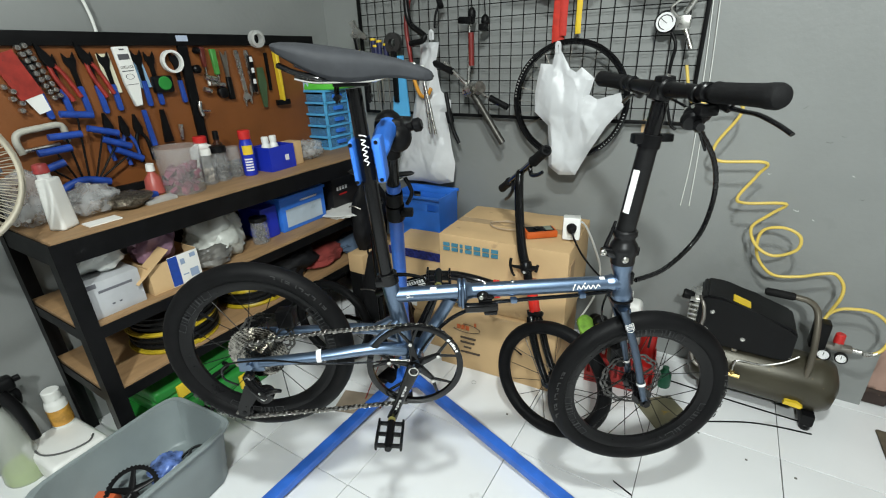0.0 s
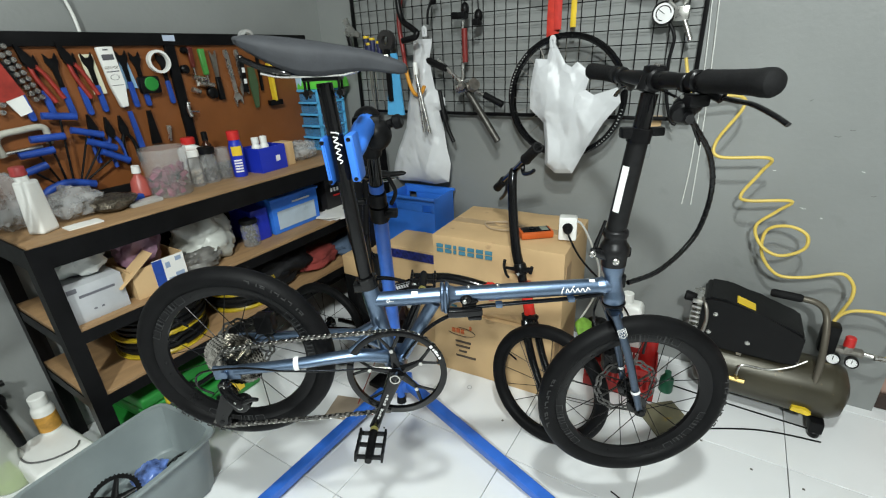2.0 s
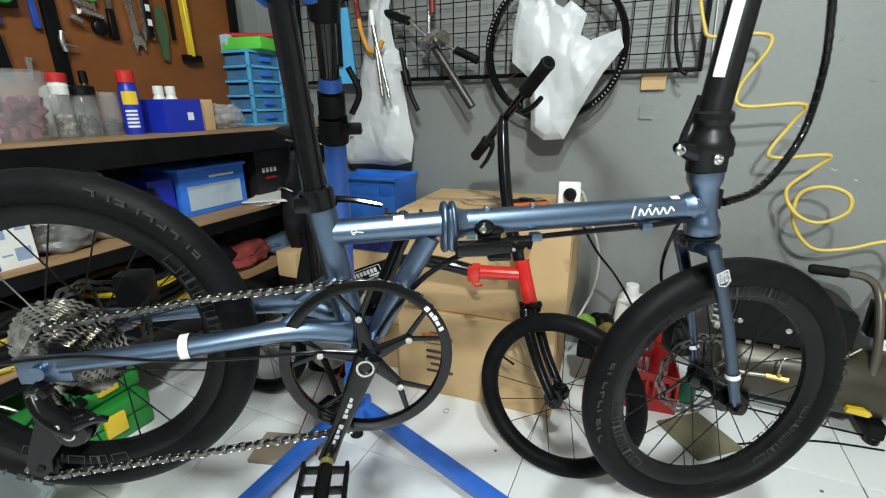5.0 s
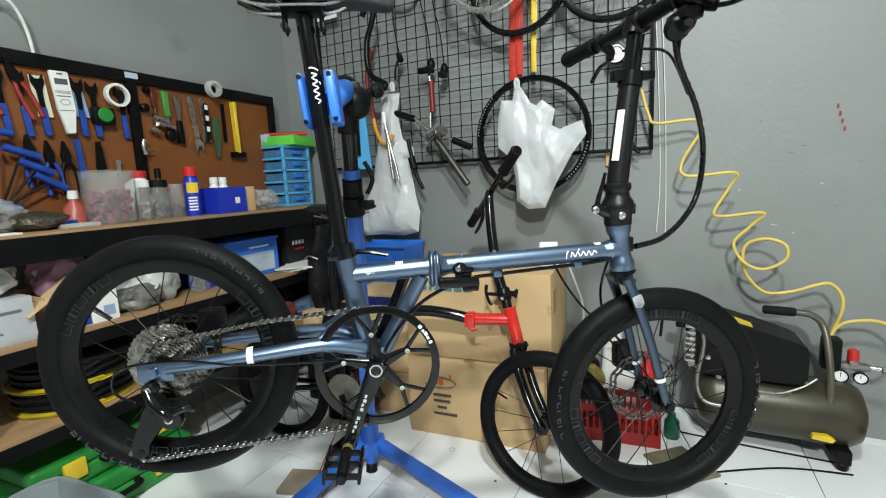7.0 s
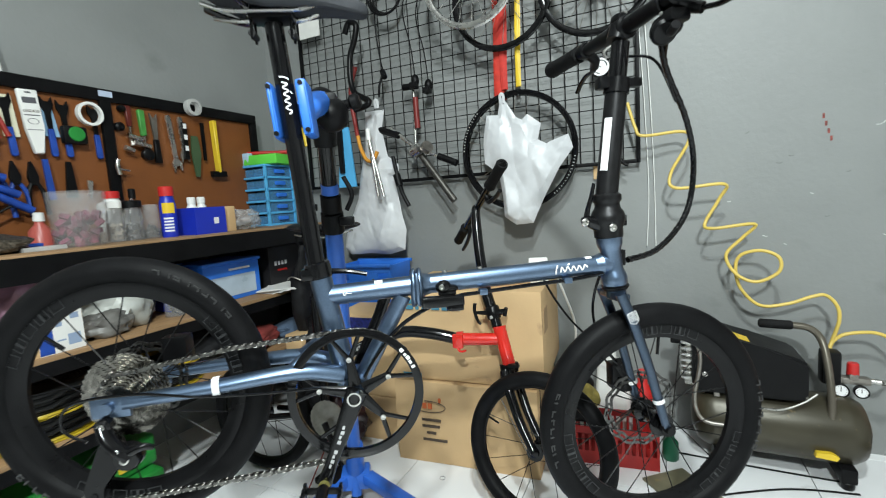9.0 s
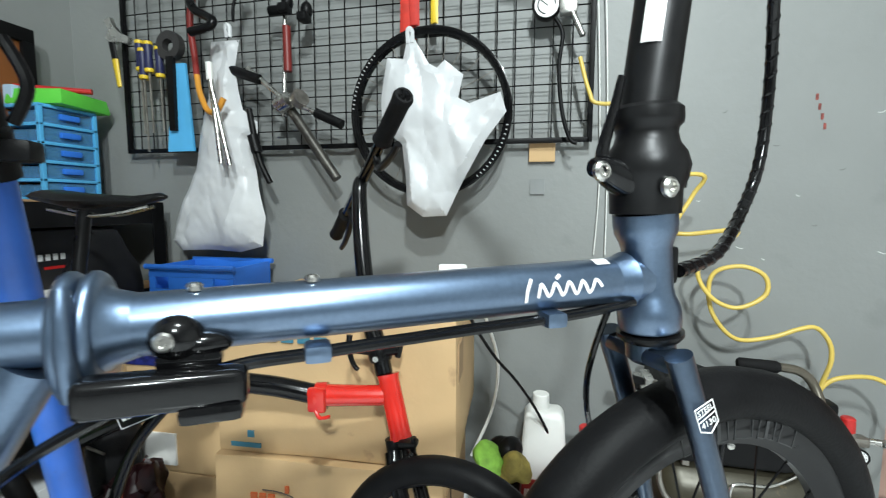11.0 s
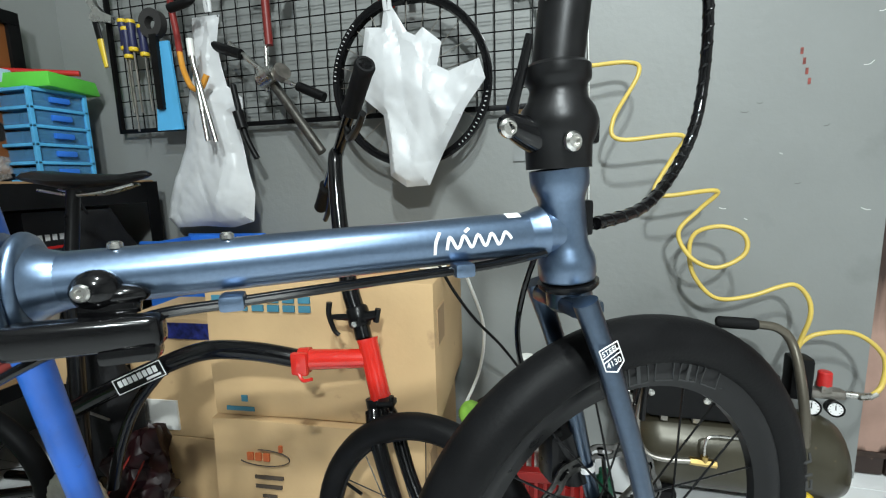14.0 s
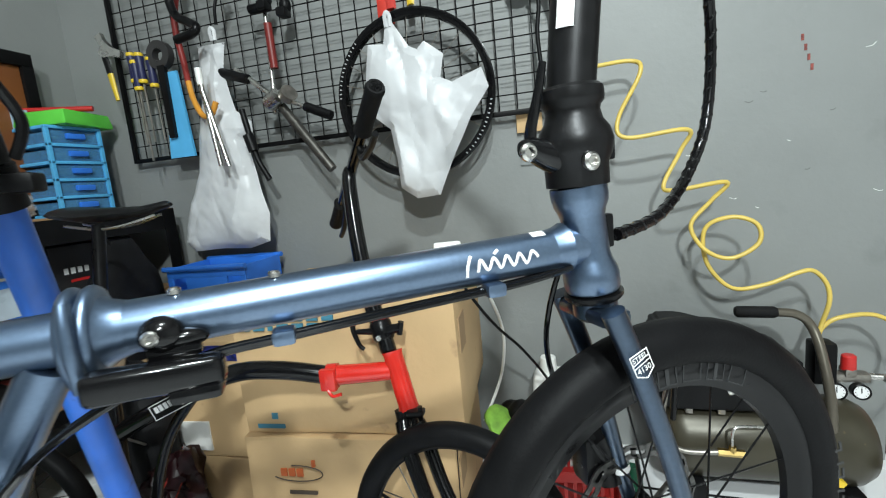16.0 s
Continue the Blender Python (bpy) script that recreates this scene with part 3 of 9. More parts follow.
for s in (-1, 1):
    bm = B()
    pts = [st(0.491, s * 0.038, 0.727), st(0.514, s * 0.040, 0.668), st(0.539, s * 0.044, 0.59), st(0.557, s * 0.047, 0.52), st(0.572, s * 0.048, 0.466)]
    tube(bm, spline(pts, 5), [0.0102, 0.0082], 20, squash=0.92)
    leg = part("fork_leg", bm, PAINT_SHADED, bike, "slate blue fork leg, coloured darker for shade")
    bm = B()
    wrap_bars(bm, pts[3], pts[2], 0.0095, [(-0.004, 0.004, -0.02, 0.02)], (0.1, -1, 0.1), 0.0012)
    part("band", bm, WHITE, leg, "white band")
    bm = B()
    lathe(bm, [(0, -0.004), (0.014, -0.004), (0.014, 0.004), (0, 0.004)], 20, ST @ Matrix.Translation((0.574, s * 0.048, 0.462)) @ ROT_Y)
    lathe(bm, [(0, -0.006), (0.008, -0.006), (0.008, 0.006), (0, 0.006)], 16, ST @ Matrix.Translation((0.574, s * 0.055, 0.462)) @ ROT_Y)
    part("fork_end", bm, PAINT_SHADED if s > 0 else BLACK_SATIN, bike)
    if s < 0:
        # shield sticker with letters
        up = (pts[0] - pts[1]).normalized()
        fwd = (STEER @ Vector((1, 0, 0)))
        nrm = up.cross(fwd).normalized()
        if (BIKE.to_3x3() @ nrm).y > 0:
            nrm = -nrm
        right = fwd - up * fwd.dot(up)
        right.normalize()
        c = pts[0] * 0.24 + pts[1] * 0.76 + nrm * 0.0106
        frame_m = Matrix((right, up, nrm)).transposed().to_4x4()
        frame_m.translation = c
        bm = B()
        outl = [(-0.0088, 0.0115), (0.0088, 0.0115), (0.0088, -0.0065), (0.0, -0.0120), (-0.0088, -0.0065)]
        for a, b in zip(outl, outl[1:] + outl[:1]):
            tube(bm, [frame_m @ Vector((*a, 0)), frame_m @ Vector((*b, 0))], 0.0006, 4)
        for yy in (0.0045, 0.0012):
            tube(bm, [frame_m @ Vector((-0.0088, yy - 0.001, 0)), frame_m @ Vector((0.0088, yy + 0.001, 0))], 0.00045, 4)
        shield = part("shield_sticker", bm, WHITE, leg, "white outlined shield sticker")
        for word, y0, size in (("STEEL", 0.0056, 0.0060), ("4130", -0.0055, 0.0070)):
            cu = bpy.data.curves.new("lettering", "FONT")
            cu.body, cu.size, cu.align_x = word, size, "CENTER"
            cu.extrude = 0.0002
            cu.materials.append(WHITE)
            lo = new("lettering", cu)
            lo.parent, lo.matrix_basis = shield, frame_m @ Matrix.Translation((0, y0, 0.0003))
bm = B()
tube(bm, spline([st(0.53, 0.056, 0.56), st(0.545, 0.058, 0.525), st(0.55, 0.056, 0.50)]), 0.016, 10)
box(bm, 0.515, 0.555, 0.045, 0.075, 0.505, 0.56, 0.006, m=ST)
part("brake_caliper", bm, BLACK_SATIN, bike, "black disc brake caliper")
bm = B()
box(bm, -0.345, -0.30, 0.04, 0.075, 0.65, 0.70, 0.007)
part("brake_caliper", bm, BLACK_SATIN, bike, "black disc brake caliper")

# handlepost, bar and controls
BAR_Z = 1.201
bm = B()
JB, JT = Vector((0.490, 0, 0.829)), Vector((0.4875, 0, 0.912))
P0, P1 = Vector((0.478, 0, 0.829)), Vector((0.5225, 0, 1.192))
pd = (P1 - P0).normalized()
lathe(bm, [(0, 0), (0.0262, 0), (0.0265, 0.018), (0.0300, 0.026), (0.0318, 0.036), (0.0290, 0.046), (0.0240, 0.053), (0.0222, 0.060), (0.0228, 0.064), (0.0258, 0.067), (0.0263, 0.071), (0.0258, 0.078), (0.0225, 0.081), (0, 0.081)], 32, along(JB, JT))
part("handlepost_base", bm, BLACK_POST, bike, "black folding joint of the handlepost")
bm = B()
tube(bm, spline([(0.476, -0.002, 0.852), (0.460, -0.003, 0.857), (0.446, -0.004, 0.862), (0.437, -0.004, 0.862)]), [0.016, 0.0125, 0.009, 0.0062], 16)
tube(bm, spline([V3(0.448, 0, 0.866), V3(0.4500, 0, 0.880), V3(0.4575, 0, 0.905), V3(0.4635, 0, 0.930)]), [0.0062, 0.0034], 8, squash=0.7)
part("post_latch", bm, BLACK_GLOSS, bike)
for c in (V3(0.440, -0.010, 0.859), V3(0.4835, -0.0285, 0.848)):
    bm = B()
    lathe(bm, [(0, 0), (0.0075, 0), (0.0075, 0.003), (0.0055, 0.005), (0.004, 0.005), (0.0035, 0.002), (0, 0.002)], 16, along(c, c + Vector((0.1, -1, 0.05)) * 0.01))
    part("joint_bolt", bm, STEEL, bike, "bright socket bolt")
bm = B()
tube(bm, [(P0 + pd * t) for t in (0.072, 0.2, 0.275)], [0.0203, 0.0198, 0.0192], 28)
part("handlepost", bm, BLACK_POST, bike, "satin black handlepost")
bm = B()
box(bm, 0.503, 0.522, -0.010, 0.010, 0.848, 0.869, 0.003)
part("joint_tab", bm, BLACK_SATIN, bike, "black tab beside the joint")
bm = B()
tube(bm, [(P0 + pd * t) for t in (0.27, 0.352)], 0.016, 24)
part("inner_post", bm, BLACK_GLOSS, bike)
bm = B()
tube(bm, [(P0 + pd * t) for t in (0.262, 0.288)], 0.0225, 28)
box(bm, 0.475, 0.50, -0.012, 0.012, 1.098, 1.118, 0.003, m=None)
box(bm, 0.53, 0.556, -0.010, 0.010, 1.1, 1.116, 0.003, m=None)
part("post_clamp", bm, BLACK_SATIN, bike, "black quick-release collar")
bm = B()
wrap_bars(bm, P0, P1, 0.0205, [(0.122, 0.216, 0.003, 0.017)], (-0.45, -1, 0), 0.0008)
part("white_sticker", bm, WHITE, bike, "tall white sticker on the handlepost")
bm = B()
cyl(bm, bt(0.524, -0.020, BAR_Z), bt(0.524, 0.020, BAR_Z), 0.0205, seg=24, bevel=0.004)
box(bm, 0.508, 0.540, -0.014, 0.014, BAR_Z + 0.010, BAR_Z + 0.026, 0.006, m=BT)
cyl(bm, bt(0.512, 0.0, BAR_Z - 0.02), bt(0.520, 0.0, BAR_Z + 0.004), 0.018, seg=20)
part("bar_clamp", bm, BLACK_SATIN, bike)
bm = B()
lathe(bm, [(0, 0), (0.0055, 0), (0.0055, 0.003), (0.0035, 0.004), (0, 0.002)], 14, along(bt(0.524, -0.008, BAR_Z + 0.0245), bt(0.520, -0.016, BAR_Z + 0.06)))
part("clamp_bolt", bm, STEEL, bike, "bright bolt on the bar clamp")
bm = B()
tube(bm, [bt(0.524, y, BAR_Z + 0.03 * abs(y)) for y in (-0.27, -0.12, -0.05, 0.05, 0.12, 0.27)], [0.0112, 0.0112, 0.0145, 0.0145, 0.0112, 0.0112], 20)
part("handlebar", bm, BLACK_SATIN, bike, "straight black handlebar")
for s in (-1, 1):
    bm = B()
    g0 = 0.152 if s < 0 else 0.150
    lathe(bm, [(0, 0), (0.0155, 0), (0.0178, 0.004), (0.0168, 0.012), (0.0165, 0.06), (0.0172, 0.105), (0.0185, 0.118), (0.0185, 0.130), (0.016, 0.136), (0.009, 0.1395), (0, 0.140)], 28, along(bt(0.524, s * g0, BAR_Z + 0.03 * g0), bt(0.524, s * 0.3, BAR_Z + 0.009)))
    part("grip", bm, GRIP, bike, "black rubber grip")
    bm = B()
    q = s * 0.128
    zb = BAR_Z + 0.004
    cyl(bm, bt(0.524, q - 0.010, zb), bt(0.524, q + 0.010, zb), 0.0165, seg=20, bevel=0.003)
    tube(bm, spline([bt(0.528, q, zb - 0.006), bt(0.548, q + s * 0.004, zb - 0.016), bt(0.558, q + s * 0.022, zb - 0.026)]), [0.011, 0.012, 0.009], 12)
    perch = part("lever_perch", bm, BLACK_SATIN, bike, "black brake lever perch")
    bm = B()
    tube(bm, spline([bt(0.556, q + s * 0.014, zb - 0.024), bt(0.566, q + s * 0.042, zb - 0.029), bt(0.568, q + s * 0.075, zb - 0.031), bt(0.574, q + s * 0.110, zb - 0.042), bt(0.579, q + s * 0.134, zb - 0.053)]), [0.0065, 0.008, 0.0085, 0.008, 0.0055], 12, squash=0.62)
    part("brake_lever", bm, BLACK_GLOSS, bike, "black brake lever")
    if s < 0:
        bm = B()
        ball(bm, bt(0.530, -0.108, BAR_Z - 0.034), 0.021, 1.15, 1.0, 0.85, 18)
        lathe(bm, [(0, 0), (0.017, 0), (0.020, 0.004), (0.020, 0.012), (0.016, 0.016), (0, 0.017)], 22, along(bt(0.522, -0.106, BAR_Z - 0.040), bt(0.505, -0.150, BAR_Z - 0.070)))
        box(bm, 0.512, 0.548, -0.140, -0.112, BAR_Z - 0.036, BAR_Z - 0.016, 0.006, m=BT)
        cyl(bm, bt(0.524, -0.112, BAR_Z), bt(0.524, -0.098, BAR_Z), 0.0155, seg=18, bevel=0.002)
        tube(bm, spline([bt(0.528, -0.118, BAR_Z - 0.046), bt(0.512, -0.140, BAR_Z - 0.054), bt(0.505, -0.158, BAR_Z - 0.050)]), [0.007, 0.006, 0.007], 10)
        tube(bm, [bt(0.540, -0.096, BAR_Z - 0.028), bt(0.552, -0.074, BAR_Z - 0.022)], [0.007, 0.0045], 10)
        shifter = part("shifter", bm, BLACK_SATIN, bike, "black trigger shifter")
        for yy, zz in ((-0.118, -0.020), (-0.100, -0.026)):
            bm = B()
            e = bt(0.512, yy, BAR_Z + zz)
            lathe(bm, [(0, 0), (0.0032, 0), (0.0032, 0.002), (0, 0.0025)], 10, along(e, e + Vector((-0.03, -0.02, 0.008))))
            part("screw", bm, STEEL, shifter, "small bright screw")
# cable loop in a spiral sleeve from the bar to the main tube
loop = spline([(0.552, -0.072, 1.180), (0.600, -0.01, 1.13), (0.681, 0.052, 1.05), (0.714, 0.075, 0.97), (0.705, 0.073, 0.885), (0.67, 0.062, 0.830), (0.60, 0.028, 0.792), (0.527, 0.0, 0.782)], 10)
bm = B()
tube(bm, loop, 0.0056, 12)
cb = part("cable_sleeve", bm, BLACK_GLOSS, bike, "glossy black cable sleeve")
bm = B()
coil, turns = [], 34
for i in range(turns * 14):
    u = i / (turns * 14 - 1) * (len(loop) - 1.001)
    a, b = loop[int(u)], loop[int(u) + 1]
    t = (b - a).normalized()
    n1 = t.cross(Vector((0, 1, 0))).normalized()
    n2 = t.cross(n1)
    q = 2 * math.pi * i / 14
    coil.append(a.lerp(b, u - int(u)) + 0.0038 * (math.cos(q) * n1 + math.sin(q) * n2))
tube(bm, coil, 0.0026, 8)
part("spiral_sleeve", bm, BLACK_GLOSS, cb)
bm = B()
tube(bm, spline([(0.558, -0.112, 1.182), (0.568, -0.07, 1.165), (0.60, -0.01, 1.13), (0.64, 0.02, 1.075)]), 0.0028, 8)
tube(bm, spline([(0.556, 0.12, 1.185), (0.578, 0.07, 1.175), (0.60, 0.02, 1.15), (0.645, 0.03, 1.08)]), 0.0028, 8)
part("brake_hose", bm, BLACK_GLOSS, bike)
bm = B()
tube(bm, spline([(0.50, 0.02, 0.80), (0.475, 0.032, 0.72), (0.478, 0.048, 0.66), (0.50, 0.055, 0.60), (0.53, 0.058, 0.56)]), 0.0028, 8)
part("front_brake_hose", bm, BLACK_GLOSS, bike)
bm = B()
box(bm, 0.511, 0.520, -0.007, 0.007, 0.773, 0.803, 0.003)
part("cable_guide", bm, BLACK_SATIN, bike)
# cables under the main tube with clips
bm = B()
for k, yy in enumerate((-0.020, -0.012)):
    tube(bm, spline([(0.47, yy + 0.004, 0.763), (0.42, yy + 0.002, 0.757), (0.32, yy, 0.752), (0.24, yy, 0.747), (0.19, yy - 0.002, 0.743), (0.13, yy, 0.722), (0.08, yy, 0.69), (0.03, yy, 0.63), (0.0, -0.03, 0.57)]), 0.0028, 8)
part("cable", bm, BLACK_GLOSS, bike, "black cables under the main tube")
for x, zz in ((0.400, 0.756), (0.242, 0.748)):
    bm = B()
    box(bm, x - 0.008, x + 0.008, -0.025, -0.007, zz - 0.0055, zz + 0.0055, 0.0035)
    part("cable_clip", bm, PAINT, bike)
for x in (0.176, 0.240):
    bm = B()
    lathe(bm, [(0, 0.0), (0.0045, 0), (0.0045, 0.0028), (0.003, 0.0042), (0, 0.0042)], 14, Matrix.Translation((x, -0.002, MTH.z + (x - MTH.x) * 0.0303 + TR - 0.0006)))
    part("bottle_bolt", bm, STEEL, bike, "bright bolt on the tube")
# plain wavy stroke mark on the main tube
def wrap_line(bm, p0, p1, r, line, width, facing, lift=0.0006):
    """A printed stroke on a tube: points (along, round) joined by a band of that width."""
    p0, p1 = Vector(p0), Vector(p1)
    t = (p1 - p0).normalized()
    f = Vector(facing)
    f = (f - t * f.dot(t)).normalized()
    w = t.cross(f) * -1
    if w.z < 0:
        w = -w
    pts = [Vector(q[:2]) for q in spline([(u, v, 0) for u, v in line], 6)]
    prev = None
    for i, q in enumerate(pts):
        d = (pts[min(i + 1, len(pts) - 1)] - pts[max(i - 1, 0)]).normalized()
        n = Vector((-d.y, d.x)) * width / 2
        pair = []
        for e in (q + n, q - n):
            a = e.y / r
            pair.append(bm.verts.new(p0 + t * e.x + (f * math.cos(a) + w * math.sin(a)) * (r + lift)))
        if prev:
            bm.faces.new((prev[0], pair[0], pair[1], prev[1]))
        prev = pair


WAVE = [[(0.003, -0.009), (0.004, 0.0), (0.008, 0.008)], [(0.012, -0.006)] + [(0.015 + 0.0055 * k, 0.0035 if k % 2 == 0 else -0.0055) for k in range(9)] + [(0.064, -0.002)], [(0.027, 0.0065), (0.031, 0.0095)]]
bm = B()
for line in WAVE:
    wrap_line(bm, MTH + (MT1 - MTH) * 0.690, MT1, TR, [(u, v * 0.95 - 0.002) for u, v in line], 0.0024, (0, -1, 0.25))
part("frame_mark", bm, WHITE, bike, "white mark of plain wavy strokes")
bm = B()
wrap_bars(bm, MTH + (MT1 - MTH) * 0.868, MT1, TR, [(0.0, 0.012, 0.013, 0.021)], (0, -1, 0.25))
part("small_sticker", bm, WHITE, bike, "small white sticker")
bm = B()
wrap_bars(bm, MT0, MTH, TR, [(0.086, 0.100, 0.010, 0.019)], (0, -1, 0.25))
part("small_sticker", bm, WHITE, bike, "small white sticker")
bm = B()
wrap_line(bm, MT0, MTH, TR, [(0.030, -0.001), (0.033, 0.003), (0.037, 0.002), (0.034, -0.004), (0.031, -0.002), (0.038, -0.001), (0.046, -0.002)], 0.001, (0, -1, 0.25))
part("small_print", bm, WHITE, bike, "thin white squiggle print")
# seatpost and saddle
SP0, SP1 = STT, Vector((-0.082, 0, 1.222))
bm = B()
cyl(bm, SP0 - Vector((0, 0, 0.02)), SP1, 0.0152, seg=28)
post = part("seatpost", bm, BLACK_GLOSS, bike, "gloss black seatpost")
bm = B()
for line in WAVE:
    wrap_line(bm, SP1, SP0, 0.0152, [(0.085 + u, v * 0.9) for u, v in line], 0.0024, (0.25, -1, 0))
part("post_mark", bm, WHITE, post, "white mark of plain wavy strokes")
bm = B()
for x in (-0.115, -0.052):
    cyl(bm, (x, -0.013, 1.205), (x, 0.013, 1.205), 0.006, seg=12)
    for y in (-0.012, 0.012):
        cyl(bm, (x, y, 1.195), (x, y, 1.24), 0.0025, seg=8)
box(bm, -0.118, -0.048, -0.022, 0.022, 1.226, 1.24, 0.004)
part("seat_bolts", bm, BLACK_SATIN, bike)
for s in (-1, 1):
    bm = B()
    tube(bm, spline([(-0.185, s * 0.03, 1.245), (-0.15, s * 0.022, 1.237), (-0.08, s * 0.021, 1.236), (-0.03, s * 0.021, 1.238), (0.02, s * 0.012, 1.258), (0.04, s * 0.006, 1.262)]), 0.0036, 8)
    part("saddle_rail", bm, STEEL, bike, "bright saddle rail")
bm = B()
secs = [(-0.220, 0.050, 1.304, 0.010), (-0.208, 0.068, 1.309, 0.026), (-0.16, 0.078, 1.305, 0.056), (-0.11, 0.072, 1.298, 0.080), (-0.06, 0.052, 1.289, 0.068), (-0.01, 0.033, 1.279, 0.046), (0.03, 0.025, 1.267, 0.038), (0.060, 0.021, 1.256, 0.032), (0.076, 0.011, 1.246, 0.017)]
prev = None
for i, (x, hw, zt, dp) in enumerate(secs):
    row = []
    for k in range(16):
        a = 2 * math.pi * k / 16
        y = hw * math.copysign(abs(math.cos(a)) ** 0.65, math.cos(a))
        sz = math.sin(a)
        z = zt - dp * 0.32 + (dp * 0.32 * sz if sz > 0 else dp * 0.68 * math.copysign(abs(sz) ** 0.5, sz) * (0.3 + 0.7 * abs(math.cos(a)) ** 0.5))
        row.append(bm.verts.new((x, y, z)))
    if prev:
        for k in range(16):
            bm.faces.new((prev[k], prev[(k + 1) % 16], row[(k + 1) % 16], row[k]))
    else:
        bm.faces.new(row)
    prev = row
bm.faces.new(prev)
cover = part("saddle", bm, SADDLE, bike, "dark grey vinyl saddle")
sm = cover.modifiers.new("soft", "SUBSURF")
sm.levels = sm.render_levels = 1
bm = B()
tube(bm, spline([(-0.205, -0.05, 1.268), (-0.17, -0.055, 1.253), (-0.12, -0.045, 1.243), (-0.13, 0.045, 1.243), (-0.17, 0.055, 1.253), (-0.205, 0.05, 1.268)]), 0.009, 8, squash=0.6)
part("saddle_shell", bm, BLACK_GLOSS, bike, "glossy black saddle base")
bm = B()
for k, x in enumerate((0.022, 0.028, 0.034)):
    box(bm, x, x + 0.004, -0.0235, -0.0205, 1.247, 1.252 + 0.002 * (k % 2))
part("saddle_mark", bm, WHITE, cover)

# drivetrain
CR = Vector((0.006, -0.045, 0.596))
bm = B()
prof_n = 104
outer, inner = [], []
for k in range(prof_n):
    a = 2 * math.pi * k / prof_n
    rr = 0.1115 if k % 2 else 0.1065
    outer.append((rr * math.cos(a), rr * math.sin(a)))
    inner.append((0.1005 * math.cos(a), 0.1005 * math.sin(a)))
va = [[bm.verts.new((x, y, z)) for x, z in lst] for lst in (outer, inner) for y in (-0.0022, 0.0022)]
for k in range(prof_n):
    j = (k + 1) % prof_n
    for p, q in ((0, 1), (1, 3), (3, 2), (2, 0)):
        bm.faces.new((va[p][k], va[p][j], va[q][j], va[q][k]))
chainring = part("chainring", bm, BLACK_GLOSS, bike, "black chainring", Matrix.Translation(CR))
bm = B()
for k in range(5):
    a = radians(22 + 4.6 * k)
    mm = Matrix.Rotation(-a, 4, "Y") @ Matrix.Translation((0.1075, -0.0074, 0))
    box(bm, -0.0032, 0.0032 - 0.0015 * (k % 2), -0.0004, 0.0004, -0.0034, 0.0034 - 0.002 * (k % 3 == 0), m=mm)
part("ring_mark", bm, WHITE, chainring, "white print")
# added black ring that hides the bright chain round the chainring
bm = B()
lathe(bm, [(0.101, 0.0052), (0.101, 0.0070), (0.1140, 0.0070), (0.1152, 0.0062), (0.1140, 0.0052)], 72, Matrix.Rotation(radians(90), 4, "X"), closed=True)
part("chain_guard", bm, BLACK_GLOSS, chainring, "thin black ring added to hide the bright chain")
for k in range(5):
    a = radians(25 + 72 * k)
    e = Vector((math.cos(a), 0, math.sin(a)))
    bm = B()
    tube(bm, [e * 0.014, e * 0.062], [0.0115, 0.0062], 10, squash=0.5, up=(0, 1, 0))
    for d in (-0.23, 0.23):
        e2 = Vector((math.cos(a + d), 0, math.sin(a + d)))
        tube(bm, [e * 0.058, e2 * 0.102], [0.0045, 0.0036], 8, squash=0.6, up=(0, 1, 0))
    arm = part("spider_arm", bm, BLACK_GLOSS, chainring, "forked black arm")
    bm = B()
    e = Vector((math.cos(a) * 0.062, -0.007, math.sin(a) * 0.062))
    lathe(bm, [(0, 0), (0.0045, 0), (0.0045, 0.003), (0.0025, 0.003), (0, 0.0015)], 12, along(e, e + Vector((0, -1, 0))))
    part("ring_bolt", bm, STEEL, chainring, "small bright bolt")
PRINT_GREY = mat("print_grey", (0.42, 0.42, 0.42), 0.5)
